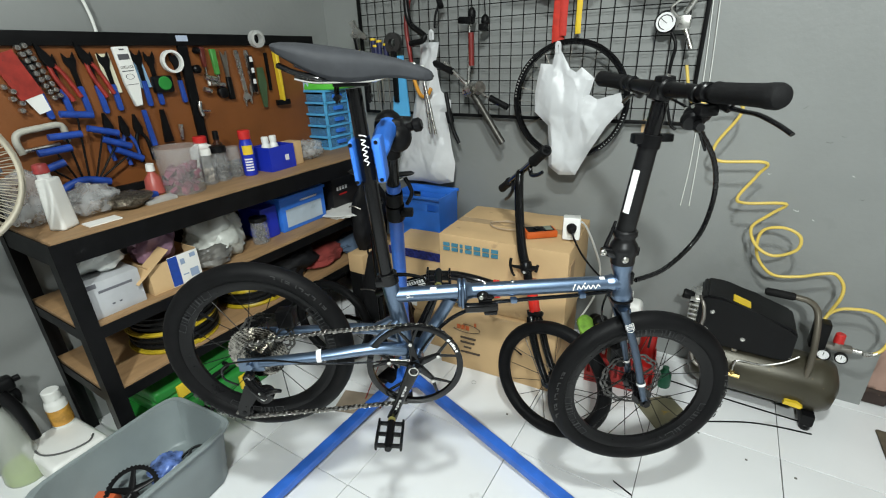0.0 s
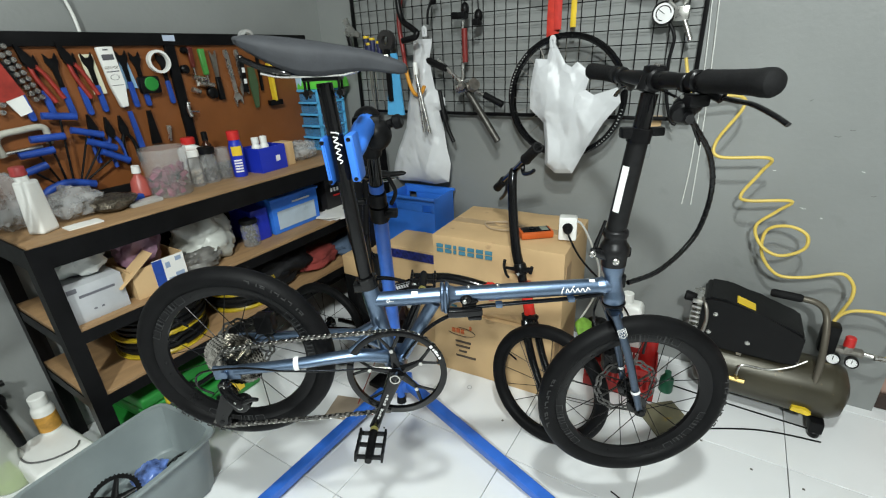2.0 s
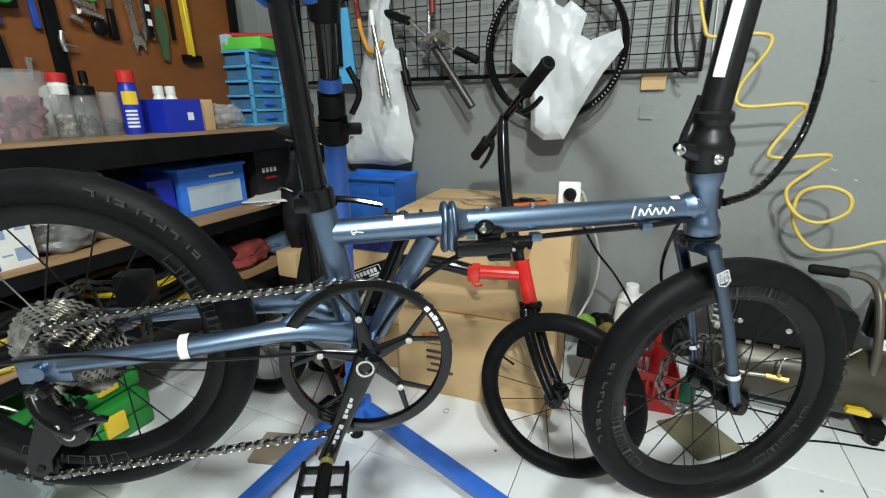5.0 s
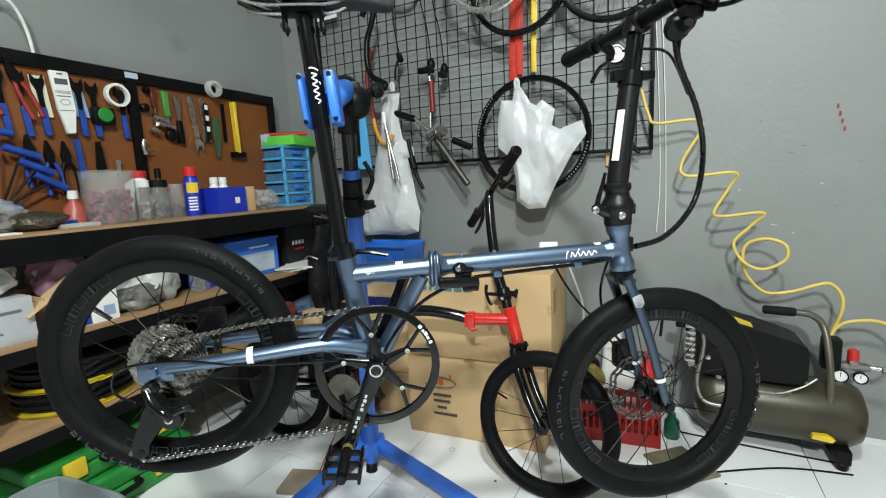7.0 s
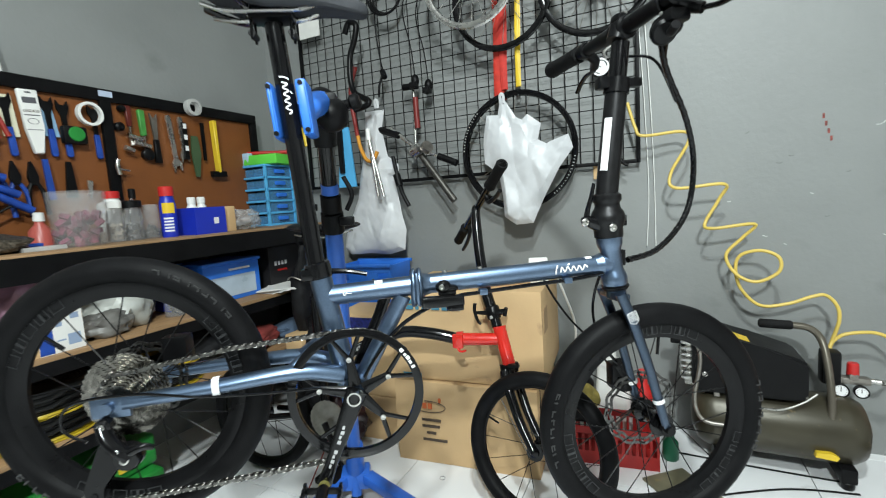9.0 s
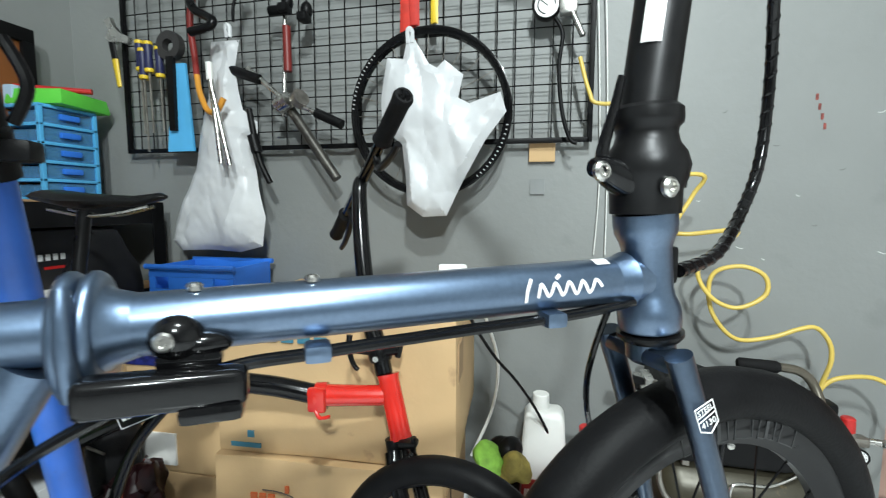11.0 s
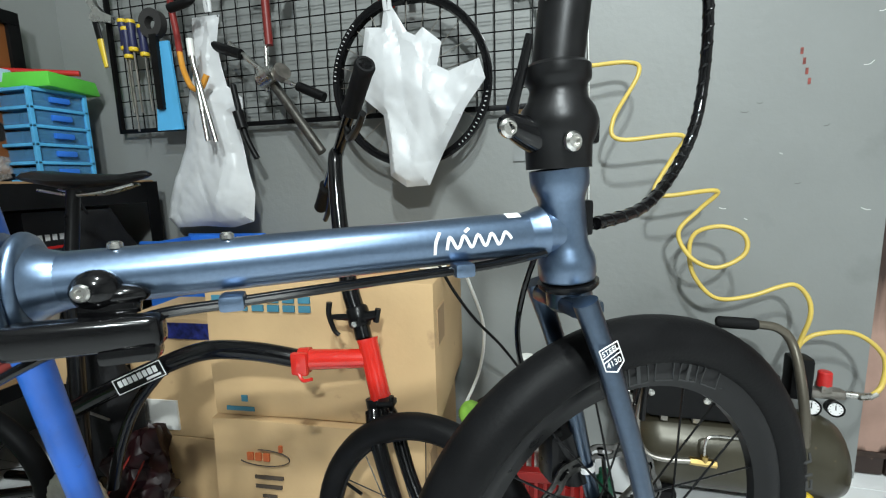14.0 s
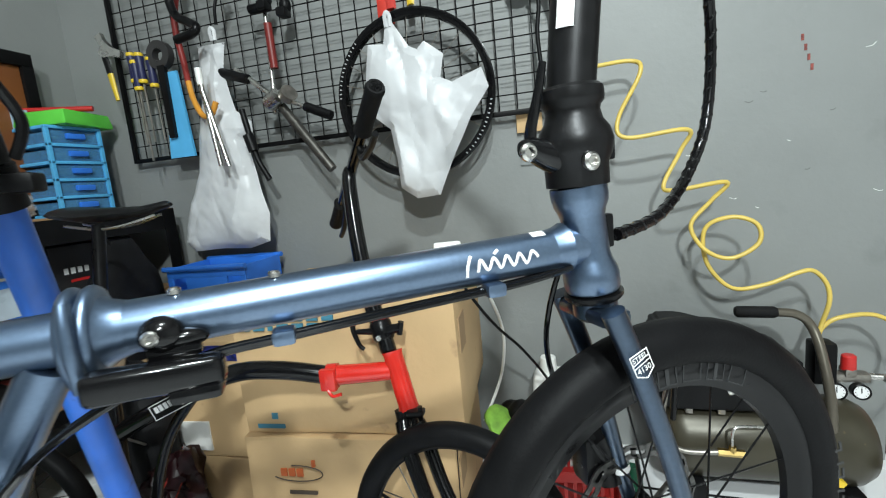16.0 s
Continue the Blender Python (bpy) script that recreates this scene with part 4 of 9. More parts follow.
for s, ang in ((-1, radians(247)), (1, radians(67))):
    e = Vector((math.cos(ang), 0, math.sin(ang)))
    y = s * 0.062
    bm = B()
    c0 = Vector((0.004, y, 0.596))
    tube(bm, [c0 - e * 0.012, c0 + e * 0.03, c0 + e * 0.12, c0 + e * 0.162], [0.0185, 0.0155, 0.0105, 0.0125], 16, squash=0.55, up=(0, 1, 0))
    crank = part("crank", bm, BLACK_GLOSS, bike, "gloss black crank arm")
    bm = B()
    lathe(bm, [(0.012, 0), (0.012, 0.004), (0.0095, 0.004), (0.0095, 0)], 20, along(c0 + Vector((0, s * 0.008, 0)), c0 + Vector((0, s, 0))), closed=True)
    part("axle_ring", bm, STEEL, crank, "bright ring round the axle end")
    if s < 0:
        t = e.cross(Vector((0, 1, 0)))
        for k in range(9):
            p = c0 + e * (0.05 + 0.009 * k) + Vector((0, -0.0075 + 0.0003 * k, 0))
            m2 = Matrix((e, t, Vector((0, -1, 0)))).transposed().to_4x4()
            m2.translation = p
            if k != 4:
                bm = B()
                box(bm, 0, 0.006, -0.003, 0.001 + 0.002 * (k % 2), 0, 0.0013, m=m2)
                part("crank_mark", bm, PRINT_GREY, crank, "pale grey print mark")
    pc = c0 + e * 0.16 + Vector((0, s * 0.055, 0))
    bm = B()
    cyl(bm, c0 + e * 0.16, pc + Vector((0, s * 0.045, 0)), 0.008, seg=12)
    part("pedal_axle", bm, BLACK_SATIN, bike)
    bm = B()
    cyl(bm, c0 + e * 0.16 + Vector((0, s * 0.006, 0)), c0 + e * 0.16 + Vector((0, s * 0.015, 0)), 0.0095, seg=16)
    part("axle_washer", bm, mat("brass_gold", (0.55, 0.50, 0.16), 0.35, 0.8), bike, "yellowish axle washer")
    bm = B()
    tilt = Matrix.Translation(pc) @ Matrix.Rotation(radians(6 if s < 0 else 5), 4, "Y")
    for x in (-0.029, 0.029):
        box(bm, x - 0.0035, x + 0.0035, -0.038, 0.038, -0.008, 0.008, 0.002, m=tilt)
        for k in range(5):
            box(bm, x - 0.0025, x + 0.0025, -0.037 + 0.0165 * k, -0.029 + 0.0165 * k, -0.013, 0.013, m=tilt)
    for y in (-0.034, 0.0, 0.034):
        box(bm, -0.029, 0.029, y - 0.003, y + 0.003, -0.005, 0.005, 0.0015, m=tilt)
    cyl(bm, tilt @ Vector((0, -0.038, 0)), tilt @ Vector((0, 0.038, 0)), 0.010, seg=12)
    part("pedal", bm, BLACK_SATIN, bike, "black cage pedal")
bm = B()
for k in range(11):
    r, y = 0.026 + 0.0044 * k, -0.047 + 0.0029 * k
    nt_ = 14 + 3 * k
    ring = [(0.0026 * (i % 2) + r, 2 * math.pi * (i + 0.7 * k) / (2 * nt_)) for i in range(2 * nt_)]
    plate(bm, [(rr * math.cos(a), rr * math.sin(a)) for rr, a in ring], y - 0.0007, y + 0.0007)
part("cassette", bm, mat("cassette_steel", (0.30, 0.285, 0.255), 0.26, 1.0, 0.55, 90), bike, "stack of steel sprockets", Matrix.Translation(RAX))
DP = Vector((-0.427, -0.046, 0.470))
GP = Vector((-0.395, -0.046, 0.545))
bm = B()
cyl(bm, (-0.382, -0.066, 0.598), (-0.382, -0.086, 0.598), 0.0125, seg=20, bevel=0.003)
tube(bm, spline([(-0.382, -0.080, 0.598), (-0.372, -0.088, 0.580), (-0.356, -0.091, 0.562), (-0.344, -0.088, 0.550)]), [0.012, 0.0135, 0.0135, 0.012], 16, squash=0.62)
tube(bm, spline([(-0.386, -0.074, 0.592), (-0.388, -0.070, 0.570), (-0.374, -0.066, 0.548)]), [0.009, 0.010, 0.009], 14, squash=0.7)
lathe(bm, [(0, -0.014), (0.018, -0.013), (0.0205, -0.009), (0.0205, 0.009), (0.018, 0.013), (0, 0.014)], 26, Matrix.Translation((-0.352, -0.076, 0.545)) @ ROT_Y)
tube(bm, spline([(-0.344, -0.088, 0.556), (-0.325, -0.086, 0.562), (-0.312, -0.080, 0.556)]), [0.008, 0.006, 0.004], 10)
mech = part("rear_derailleur", bm, BLACK_GLOSS, bike, "black rear derailleur")
for x, y, z, r in ((-0.382, -0.086, 0.598, 0.0065), (-0.352, -0.090, 0.545, 0.007), (-0.357, -0.0975, 0.563, 0.004)):
    bm = B()
    lathe(bm, [(0, 0), (r, 0), (r, 0.002), (r * 0.6, 0.003), (r * 0.5, 0.001), (0, 0.001)], 14, along((x, y, z), (x, y - 0.1, z + 0.01)))
    part("pivot_bolt", bm, STEEL, mech, "bright pivot bolt")
for yy in (-0.0075, 0.0075):
    bm = B()
    wide = [(GP.x + 0.016, GP.z + 0.012), (GP.x - 0.004, GP.z + 0.019), (GP.x - 0.018, GP.z + 0.004), (DP.x - 0.015, DP.z + 0.012), (DP.x - 0.015, DP.z - 0.008), (DP.x - 0.002, DP.z - 0.015), (DP.x + 0.013, DP.z - 0.006), (DP.x + 0.016, DP.z + 0.012), (GP.x + 0.018, GP.z - 0.018)]
    plate(bm, wide, GP.y + yy - 0.001, GP.y + yy + 0.001)
    part("cage_plate", bm, mat("dark_cage_steel", (0.008, 0.008, 0.0085), 0.3, 0.4), mech, "dark steel cage plate")
for c in (DP, GP):
    bm = B()
    tooth = [((0.021 if i % 2 else 0.0175) * math.cos(math.pi * i / 11), (0.021 if i % 2 else 0.0175) * math.sin(math.pi * i / 11)) for i in range(22)]
    plate(bm, [(c.x + u, c.z + v) for u, v in tooth], c.y - 0.002, c.y + 0.002)
    cyl(bm, c + Vector((0, -0.010, 0)), c + Vector((0, 0.010, 0)), 0.0055, seg=12)
    part("jockey_wheel", bm, BLACK_PLASTIC, mech, "small toothed jockey wheel")
# chain, link by link as one mesh
path = []
a0, a1 = radians(97), radians(-83)
up_c = Vector((-0.372, -0.04, 0.624))
path.append(up_c + Vector((-0.035, 0, -0.025)))
path.append(up_c + Vector((-0.043, 0, 0.005)))
path.append(up_c + Vector((-0.015, 0, 0.042)))
path.append(up_c + Vector((0.012, 0, 0.044)))
path.append(Vector((-0.19, -0.043, 0.694)))
for k in range(13):
    a = a0 + (a1 - a0) * k / 12
    path.append(CR + Vector((0.111 * math.cos(a), 0, 0.111 * math.sin(a))))
path.append(Vector((-0.2, -0.045, 0.466)))
path.append(DP + Vector((0.005, 0, -0.021)))
path.append(DP + Vector((-0.020, 0, -0.004)))
path.append(DP + Vector((-0.003, 0, 0.021)))
path.append(GP + Vector((0.019, 0, -0.008)))
path.append(GP + Vector((0.010, 0, 0.019)))
path.append(up_c + Vector((-0.035, 0, -0.025)))
bm = B()
seglen, carry, k = 0.0127, 0.0, 0
for a, b in zip(path, path[1:]):
    d = (b - a).length
    pos = carry
    t = (b - a).normalized()
    while pos < d:
        p = a + t * pos
        w = 0.0042 if k % 2 else 0.0026
        u2 = t.cross(Vector((0, 1, 0))).normalized()
        m2 = Matrix((t, Vector((0, 1, 0)), u2)).transposed().to_4x4()
        m2.translation = p
        for s in (-1, 1):
            box(bm, -0.0062, 0.0062, s * w - 0.0006, s * w + 0.0006, -0.0036, 0.0036, 0.0012, m=m2, seg=1)
        box(bm, 0.0042, 0.0080, -w, w, -0.0019, 0.0019, m=m2)
        pos += seglen
        k += 1
    carry = pos - d
chain = part("chain", bm, mat("chain_steel", (0.15, 0.145, 0.135), 0.28, 1.0, 0.5, 90), bike, "oiled steel bicycle chain")
bm = B()
tube(bm, spline([(-0.05, -0.055, 0.615), (-0.15, -0.066, 0.62), (-0.24, -0.072, 0.628), (-0.33, -0.08, 0.645), (-0.42, -0.085, 0.64), (-0.44, -0.08, 0.60), (-0.41, -0.078, 0.575)]), 0.0024, 8)
part("gear_cable", bm, BLACK_GLOSS, bike)

# ---- blue repair stand ----
stand = thing("repair_stand", "blue folding bicycle repair stand clamping the seatpost", "repair stand", BIKE)
inv = BIKE.inverted()
PB = inv @ Vector((-0.94, 1.36, 0.08))
RINGP = inv @ Vector((-0.744, 1.111, 0.954))
up = (RINGP - PB).normalized()
PT = RINGP + up * 0.17
bm = B()
tube(bm, [PB, RINGP - up * 0.10], 0.0205, 24)
part("lower_post", bm, BLUE, stand, "blue lower tube")
bm = B()
tube(bm, [RINGP - up * 0.008, RINGP + up * 0.014], 0.0195, 24)
part("post_ring", bm, BLUE, stand, "blue ring")
bm = B()
tube(bm, [RINGP - up * 0.08, PT], 0.0168, 24)
part("upper_post", bm, BLACK_GLOSS, stand, "black upper tube")
bm = B()
for a0, a1, rr in ((0.012, 0.05, 0.0235), (0.054, 0.10, 0.026)):
    tube(bm, [RINGP - up * a0, RINGP - up * a1], rr, 20)
q = RINGP - up * 0.06
box(bm, q.x + 0.018, q.x + 0.05, q.y - 0.025, q.y + 0.005, q.z - 0.025, q.z - 0.005, 0.004)
tube(bm, spline([q + Vector((0.035, -0.015, 0.01)), q + Vector((0.05, -0.02, 0.045)), q + Vector((0.034, -0.02, 0.085))]), 0.0055, 8)
cyl(bm, q + Vector((-0.03, -0.01, 0.02)), q + Vector((-0.05, -0.012, 0.02)), 0.008, seg=10)
part("height_clamp", bm, BLACK_PLASTIC, stand, "black height clamp with lever")
HC = Vector((-0.070, 0.0, 1.085))
bm = B()
tube(bm, [PT - up * 0.07, PT + up * 0.025], [0.024, 0.030], 18)
ball(bm, PT + Vector((0, -0.005, 0.015)), 0.034, 1, 1.1, 1.0, 16)
box(bm, PT.x - 0.03, PT.x + 0.035, PT.y - 0.05, PT.y + 0.03, PT.z - 0.03, PT.z + 0.03, 0.01)
ball(bm, PT + Vector((0.022, -0.03, -0.012)), 0.034, 1, 0.9, 1.05, 18)
cyl(bm, PT + Vector((0.02, -0.01, 0.0)), PT + Vector((0.062, -0.020, 0.012)), 0.010, seg=14, bevel=0.003)
cyl(bm, PT + Vector((0.058, -0.019, 0.011)), PT + Vector((0.080, -0.023, 0.016)), 0.016, seg=18, bevel=0.005)
part("head", bm, BLACK_PLASTIC, stand, "black pivot head")
bm = B()
tube(bm, spline([PT + Vector((0.002, -0.02, 0.012)), PT.lerp(HC, 0.4) + Vector((0.008, 0, 0.012)), PT.lerp(HC, 0.7) + Vector((0.012, 0, 0.0)), HC + Vector((0.012, 0.03, -0.005))]), [0.026, 0.034, 0.034, 0.020], 18)
part("clamp_arm", bm, BLUE_PLASTIC, stand, "blue plastic clamp body")
m2 = Matrix.Translation(HC) @ Matrix.Rotation(radians(-5), 4, "Y") @ Matrix.Translation(-HC)
for a, b in ((0.019, 0.038), (-0.028, -0.0175)):
    bm = B()
    box(bm, HC.x + a, HC.x + b, -0.026, 0.034, HC.z - 0.05, HC.z + 0.042, 0.007, m=m2)
    box(bm, HC.x + a + 0.003, HC.x + b - 0.003, -0.0285, -0.024, HC.z - 0.04, HC.z + 0.03, 0.002, m=m2)
    jaw = part("jaw", bm, BLUE_PLASTIC, stand, "blue clamp jaw")
    for zz in (-0.042, 0.034):
        bm = B()
        cyl(bm, m2 @ Vector((HC.x + (a + b) / 2, -0.025, HC.z + zz)), m2 @ Vector((HC.x + (a + b) / 2, -0.029, HC.z + zz)), 0.004, seg=10)
        part("screw", bm, BLACK_SATIN, jaw)
bm = B()
cyl(bm, PB - up * 0.02, PB + up * 0.13, 0.028, seg=20, bevel=0.004)
box(bm, PB.x - 0.045, PB.x + 0.045, PB.y - 0.035, PB.y + 0.035, 0.045, 0.10, 0.012)
part("leg_collar", bm, BLUE, stand, "blue leg bracket")
bm = B()
cyl(bm, (PB.x, PB.y - 0.03, 0.0), (PB.x, PB.y - 0.025, 0.03), 0.019, 0.017, seg=16, bevel=0.003)
part("rubber_foot", bm, BLACK_PLASTIC, stand)
bm = B()
tube(bm, [(PB.x, PB.y - 0.025, 0.028), (PB.x, PB.y - 0.02, 0.09)], 0.016, 14)
part("foot_stub", bm, BLUE, stand)
for end in ((-1.011, 0.746, 0.028), (-0.247, 1.176, 0.028)):
    e = inv @ Vector(end)
    b = PB + Vector((0.035 if end[0] > -0.5 else -0.035, -0.02, 0.0))
    e2 = b + (e - b) * 1.3
    e2.z = 0.017
    m2 = along(b, e2)
    bm = B()
    box(bm, -0.019, 0.019, -0.015, 0.015, 0, (e2 - b).length, 0.005, m=m2)
    lg = part("stand_leg", bm, BLUE, stand, "blue square steel leg")
    bm = B()
    box(bm, -0.021, 0.021, -0.017, 0.017, (e2 - b).length - 0.03, (e2 - b).length + 0.004, 0.005, m=m2)
    part("end_cap", bm, BLACK_PLASTIC, lg)


# ---- workbench, boxes, grid: large things ----
bench = thing("workbench_shelf", "black steel shelf rack with plywood boards, loaded with tools and parts", "shelf rack")
BX0, BX1, BY0, BY1 = -1.885, -1.50, 0.58, 2.07
for z, nm in ((0.845, "top_board"), (0.575, "shelf_board"), (0.345, "shelf_board")):
    bm = B()
    box(bm, BX0 + 0.005, BX1 - 0.004, BY0 + 0.005, BY1 - 0.005, z - 0.018, z, 0.002)
    part(nm, bm, WOOD, bench, "plywood board")
    for x0, x1, y0, y1 in ((BX1 - 0.003, BX1, BY0, BY1), (BX0, BX0 + 0.003, BY0, BY1), (BX0, BX1, BY0, BY0 + 0.003), (BX0, BX1, BY1 - 0.003, BY1)):
        bm = B()
        h = 0.055 if z > 0.8 else 0.032
        box(bm, x0, x1, y0, y1, z - 0.018 - h, z - 0.006 if z > 0.8 else z - 0.012)
        part("rail", bm, BLACK_STEEL, bench)
for x, sx in ((BX1, -1), (BX0, 1)):
    for y, sy in ((BY0, 1), (BY1, -1)):
        bm = B()
        box(bm, min(x, x + sx * 0.042), max(x, x + sx * 0.042), min(y - sy * 0.003, y), max(y - sy * 0.003, y), 0, 0.84)
        box(bm, min(x - sx * 0.0, x + sx * 0.003) + (0.003 if sx < 0 else -0.003), max(x, x + sx * 0.003) + (0.003 if sx < 0 else -0.003), min(y - sy * 0.003, y + sy * 0.042), max(y - sy * 0.003, y + sy * 0.042), 0, 0.84)
        part("upright", bm, BLACK_STEEL, bench, "black steel angle")

peg = thing("pegboard", "brown hardboard tool panel in a black frame on the wall", "pegboard")
PX = -1.865
for y0, y1 in ((0.62, 1.275), (1.305, 1.935)):
    bm = B()
    box(bm, PX - 0.012, PX, y0, y1, 0.86, 1.345)
    part("panel", bm, PEG, peg, "brown hardboard")
for y0, y1, z0, z1 in ((0.58, 1.965, 1.340, 1.382), (0.58, 1.965, 0.848, 0.875), (0.58, 0.625, 0.875, 1.34), (1.272, 1.308, 0.875, 1.34), (1.93, 1.965, 0.875, 1.34)):
    bm = B()
    box(bm, PX - 0.03, PX + 0.015, y0, y1, z0, z1, 0.002)
    part("frame_bar", bm, BLACK_STEEL, peg, "black frame bar")
bm = B()
box(bm, PX + 0.015, PX + 0.0165, 1.27, 1.315, 1.355, 1.375)
part("paper_tag", bm, mat("pale_tag", (0.45, 0.52, 0.65), 0.6), peg, "pale blue tag")

grid = thing("wire_grid", "black steel wire grid panel hung on the grey wall", "wire panel")
GX0, GX1, GZ0, GZ1, GY = -1.655, -0.137, 1.015, 1.868, 2.108
for x0, x1, z0, z1 in ((GX0, GX1, GZ0 - 0.007, GZ0 + 0.007), (GX0, GX1, GZ1 - 0.007, GZ1 + 0.007), (GX0 - 0.007, GX0 + 0.007, GZ0 - 0.007, GZ1 + 0.007), (GX1 - 0.007, GX1 + 0.007, GZ0 - 0.007, GZ1 + 0.007)):
    bm = B()
    box(bm, x0, x1, GY - 0.007, GY + 0.007, z0, z1, 0.002)
    part("frame_bar", bm, BLACK_STEEL, grid)
nv, nh = 30, 17
bm = B()
cyl(bm, (0, 0, GZ0), (0, 0, GZ1), 0.0019, seg=6)
wv = None
for k in range(1, nv):
    m2 = Matrix.Translation((GX0 + (GX1 - GX0) * k / nv, GY - 0.002, 0))
    if wv is None:
        wv = part("wire", bm, BLACK_STEEL, grid, m=m2)
    else:
        same_part(wv, grid, m2)
bm = B()
cyl(bm, (GX0, 0, 0), (GX1, 0, 0), 0.0019, seg=6)
wh = None
for k in range(1, nh):
    m2 = Matrix.Translation((0, GY + 0.002, GZ0 + (GZ1 - GZ0) * k / nh))
    if wh is None:
        wh = part("wire", bm, BLACK_STEEL, grid, m=m2)
    else:
        same_part(wh, grid, m2)


def carton(name, label, x0, x1, y0, y1, z0, z1, turn=0.0, flap=True):
    m = Matrix.Translation(((x0 + x1) / 2, (y0 + y1) / 2, z0)) @ Matrix.Rotation(radians(turn), 4, "Z")
    t = thing(name, label, "box", m, group="cardboard boxes")
    bm = B()
    w, d, h = (x1 - x0) / 2, (y1 - y0) / 2, z1 - z0
    vs = box(bm, -w, w, -d, d, 0, h, 0.004)
    bmesh.ops.subdivide_edges(bm, edges=[e for e in bm.edges if e.calc_length() > 0.15], cuts=4, use_grid_fill=True)
    crumple(bm, 0.004, 6, x0)
    part("carton", bm, CARD, t)
    return t, w, d, h


lower, w, d, h = carton("cardboard_box", "brown cardboard carton with red and dark print on the floor", -0.945, -0.44, 1.62, 2.02, 0, 0.295, 4)
upper, w2, d2, h2 = carton("cardboard_box", "large brown cardboard carton with blue printed mark", -0.945, -0.42, 1.64, 2.03, 0.297, 0.615, 4)

# prints on the cartons
def bars_on(parent, name, material, rects, y, label=""):
    for x0, x1, z0, z1 in rects:
        bm = B()
        box(bm, x0, x1, y - 0.0006, y + 0.004, z0, z1)
        part(name, bm, material, parent, label)


TEAL = mat("teal_print", (0.05, 0.19, 0.27), 0.7)
ORANGE_PRINT = mat("orange_print", (0.55, 0.12, 0.03), 0.7)
DARK_PRINT = mat("dark_print", (0.07, 0.05, 0.035), 0.7)
PAPER = mat("paper_label", (0.72, 0.71, 0.68), 0.7, 0, 0.06, 20)
x = -w2 + 0.02
blk = []
for k in range(7):
    for z0, z1 in ((0.250, 0.264), (0.270, 0.284)):
        blk.append((x, x + 0.027 - 0.016 * (k == 2), z0, z1))
    x += 0.037 - 0.014 * (k == 2)
bars_on(upper, "printed_mark", TEAL, blk, -d2 - 0.003, "teal printed block")
bars_on(upper, "small_print", TEAL, [(-w2 + 0.03, -w2 + 0.10, 0.012, 0.022), (-w2 + 0.07, -w2 + 0.085, 0.035, 0.05)], -d2 - 0.003)
bars_on(lower, "red_print", ORANGE_PRINT, [(-w + 0.085 + 0.02 * k, -w + 0.10 + 0.02 * k, 0.20, 0.218) for k in range(3)] + [(w - 0.34, w - 0.332, 0.225, 0.24)], -d - 0.003, "orange printed mark")
bm = B()
tube(bm, [Vector((-w + 0.125 + 0.065 * math.cos(a), -d - 0.003, 0.208 + 0.02 * math.sin(a))) for a in (radians(-150 + 10 * k) for k in range(26))], [0.002, 0.005, 0.002], 6, squash=0.5)
part("swoosh_print", bm, DARK_PRINT, lower)
bars_on(lower, "text_bar", DARK_PRINT, [(-w + 0.10, -w + 0.17, 0.155, 0.163), (-w + 0.10, -w + 0.165, 0.132, 0.14), (-w + 0.115, -w + 0.15, 0.108, 0.116), (-w + 0.10, -w + 0.19, 0.083, 0.091)], -d - 0.003, "dark printed line")
for own, ww, dd, hh in ((upper, w2, d2, h2), (lower, w, d, h)):
    bm = B()
    box(bm, -ww + 0.004, ww - 0.004, -0.025, 0.025, hh - 0.001, hh + 0.0012)
    part("packing_tape", bm, mat("packing_tape", (0.42, 0.29, 0.16), 0.25), own, "shiny tape along the top seam")
    bm = B()
    box(bm, ww - 0.001, ww + 0.0022, -dd + 0.03, -dd + 0.10, hh * 0.55, hh * 0.8)
    part("side_print", bm, mat("faint_print", (0.34, 0.22, 0.115), 0.8), own)
side_box, w3, d3, h3 = carton("cardboard_box", "smaller brown carton with blue patterned tape beside the stack", -1.24, -0.975, 1.68, 1.875, 0.18, 0.50, 4)
bars_on(side_box, "blue_tape", mat("blue_pattern_tape", (0.015, 0.02, 0.12), 0.4, 0, 0.9, 70), [(-w3, w3, h3 - 0.052, h3 - 0.012)], -d3 - 0.003, "dark blue patterned tape")
bars_on(side_box, "paper_label", PAPER, [(-w3 + 0.03, -w3 + 0.13, 0.02, 0.10)], -d3 - 0.003)
under_box, w4, d4, h4 = carton("cardboard_box", "plain brown carton under the smaller one", -1.25, -0.97, 1.68, 1.875, 0, 0.178, 4)

# on the boxes: meter and socket
meter = thing("multimeter", "orange and black handheld multimeter lying on the carton", "multimeter", Matrix.Translation((-0.562, 1.775, 0.617)) @ Matrix.Rotation(radians(-52), 4, "Z") @ Matrix.Diagonal((0.82, 0.82, 0.82, 1)))
bm = B()
box(bm, -0.042, 0.042, -0.075, 0.075, 0, 0.032, 0.008)
part("holster", bm, mat("orange_rubber", (0.5, 0.09, 0.012), 0.5), meter, "orange rubber holster")
bm = B()
box(bm, -0.031, 0.031, -0.064, 0.064, 0.028, 0.035, 0.003)
part("face", bm, BLACK_PLASTIC, meter, "black face")
bm = B()
box(bm, -0.024, 0.024, 0.022, 0.055, 0.035, 0.0365)
part("display", bm, mat("lcd", (0.22, 0.25, 0.2), 0.2), meter, "grey display")
bm = B()
cyl(bm, (0, -0.015, 0.035), (0, -0.015, 0.042), 0.018, seg=18, bevel=0.002)
part("dial", bm, BLACK_SATIN, meter)
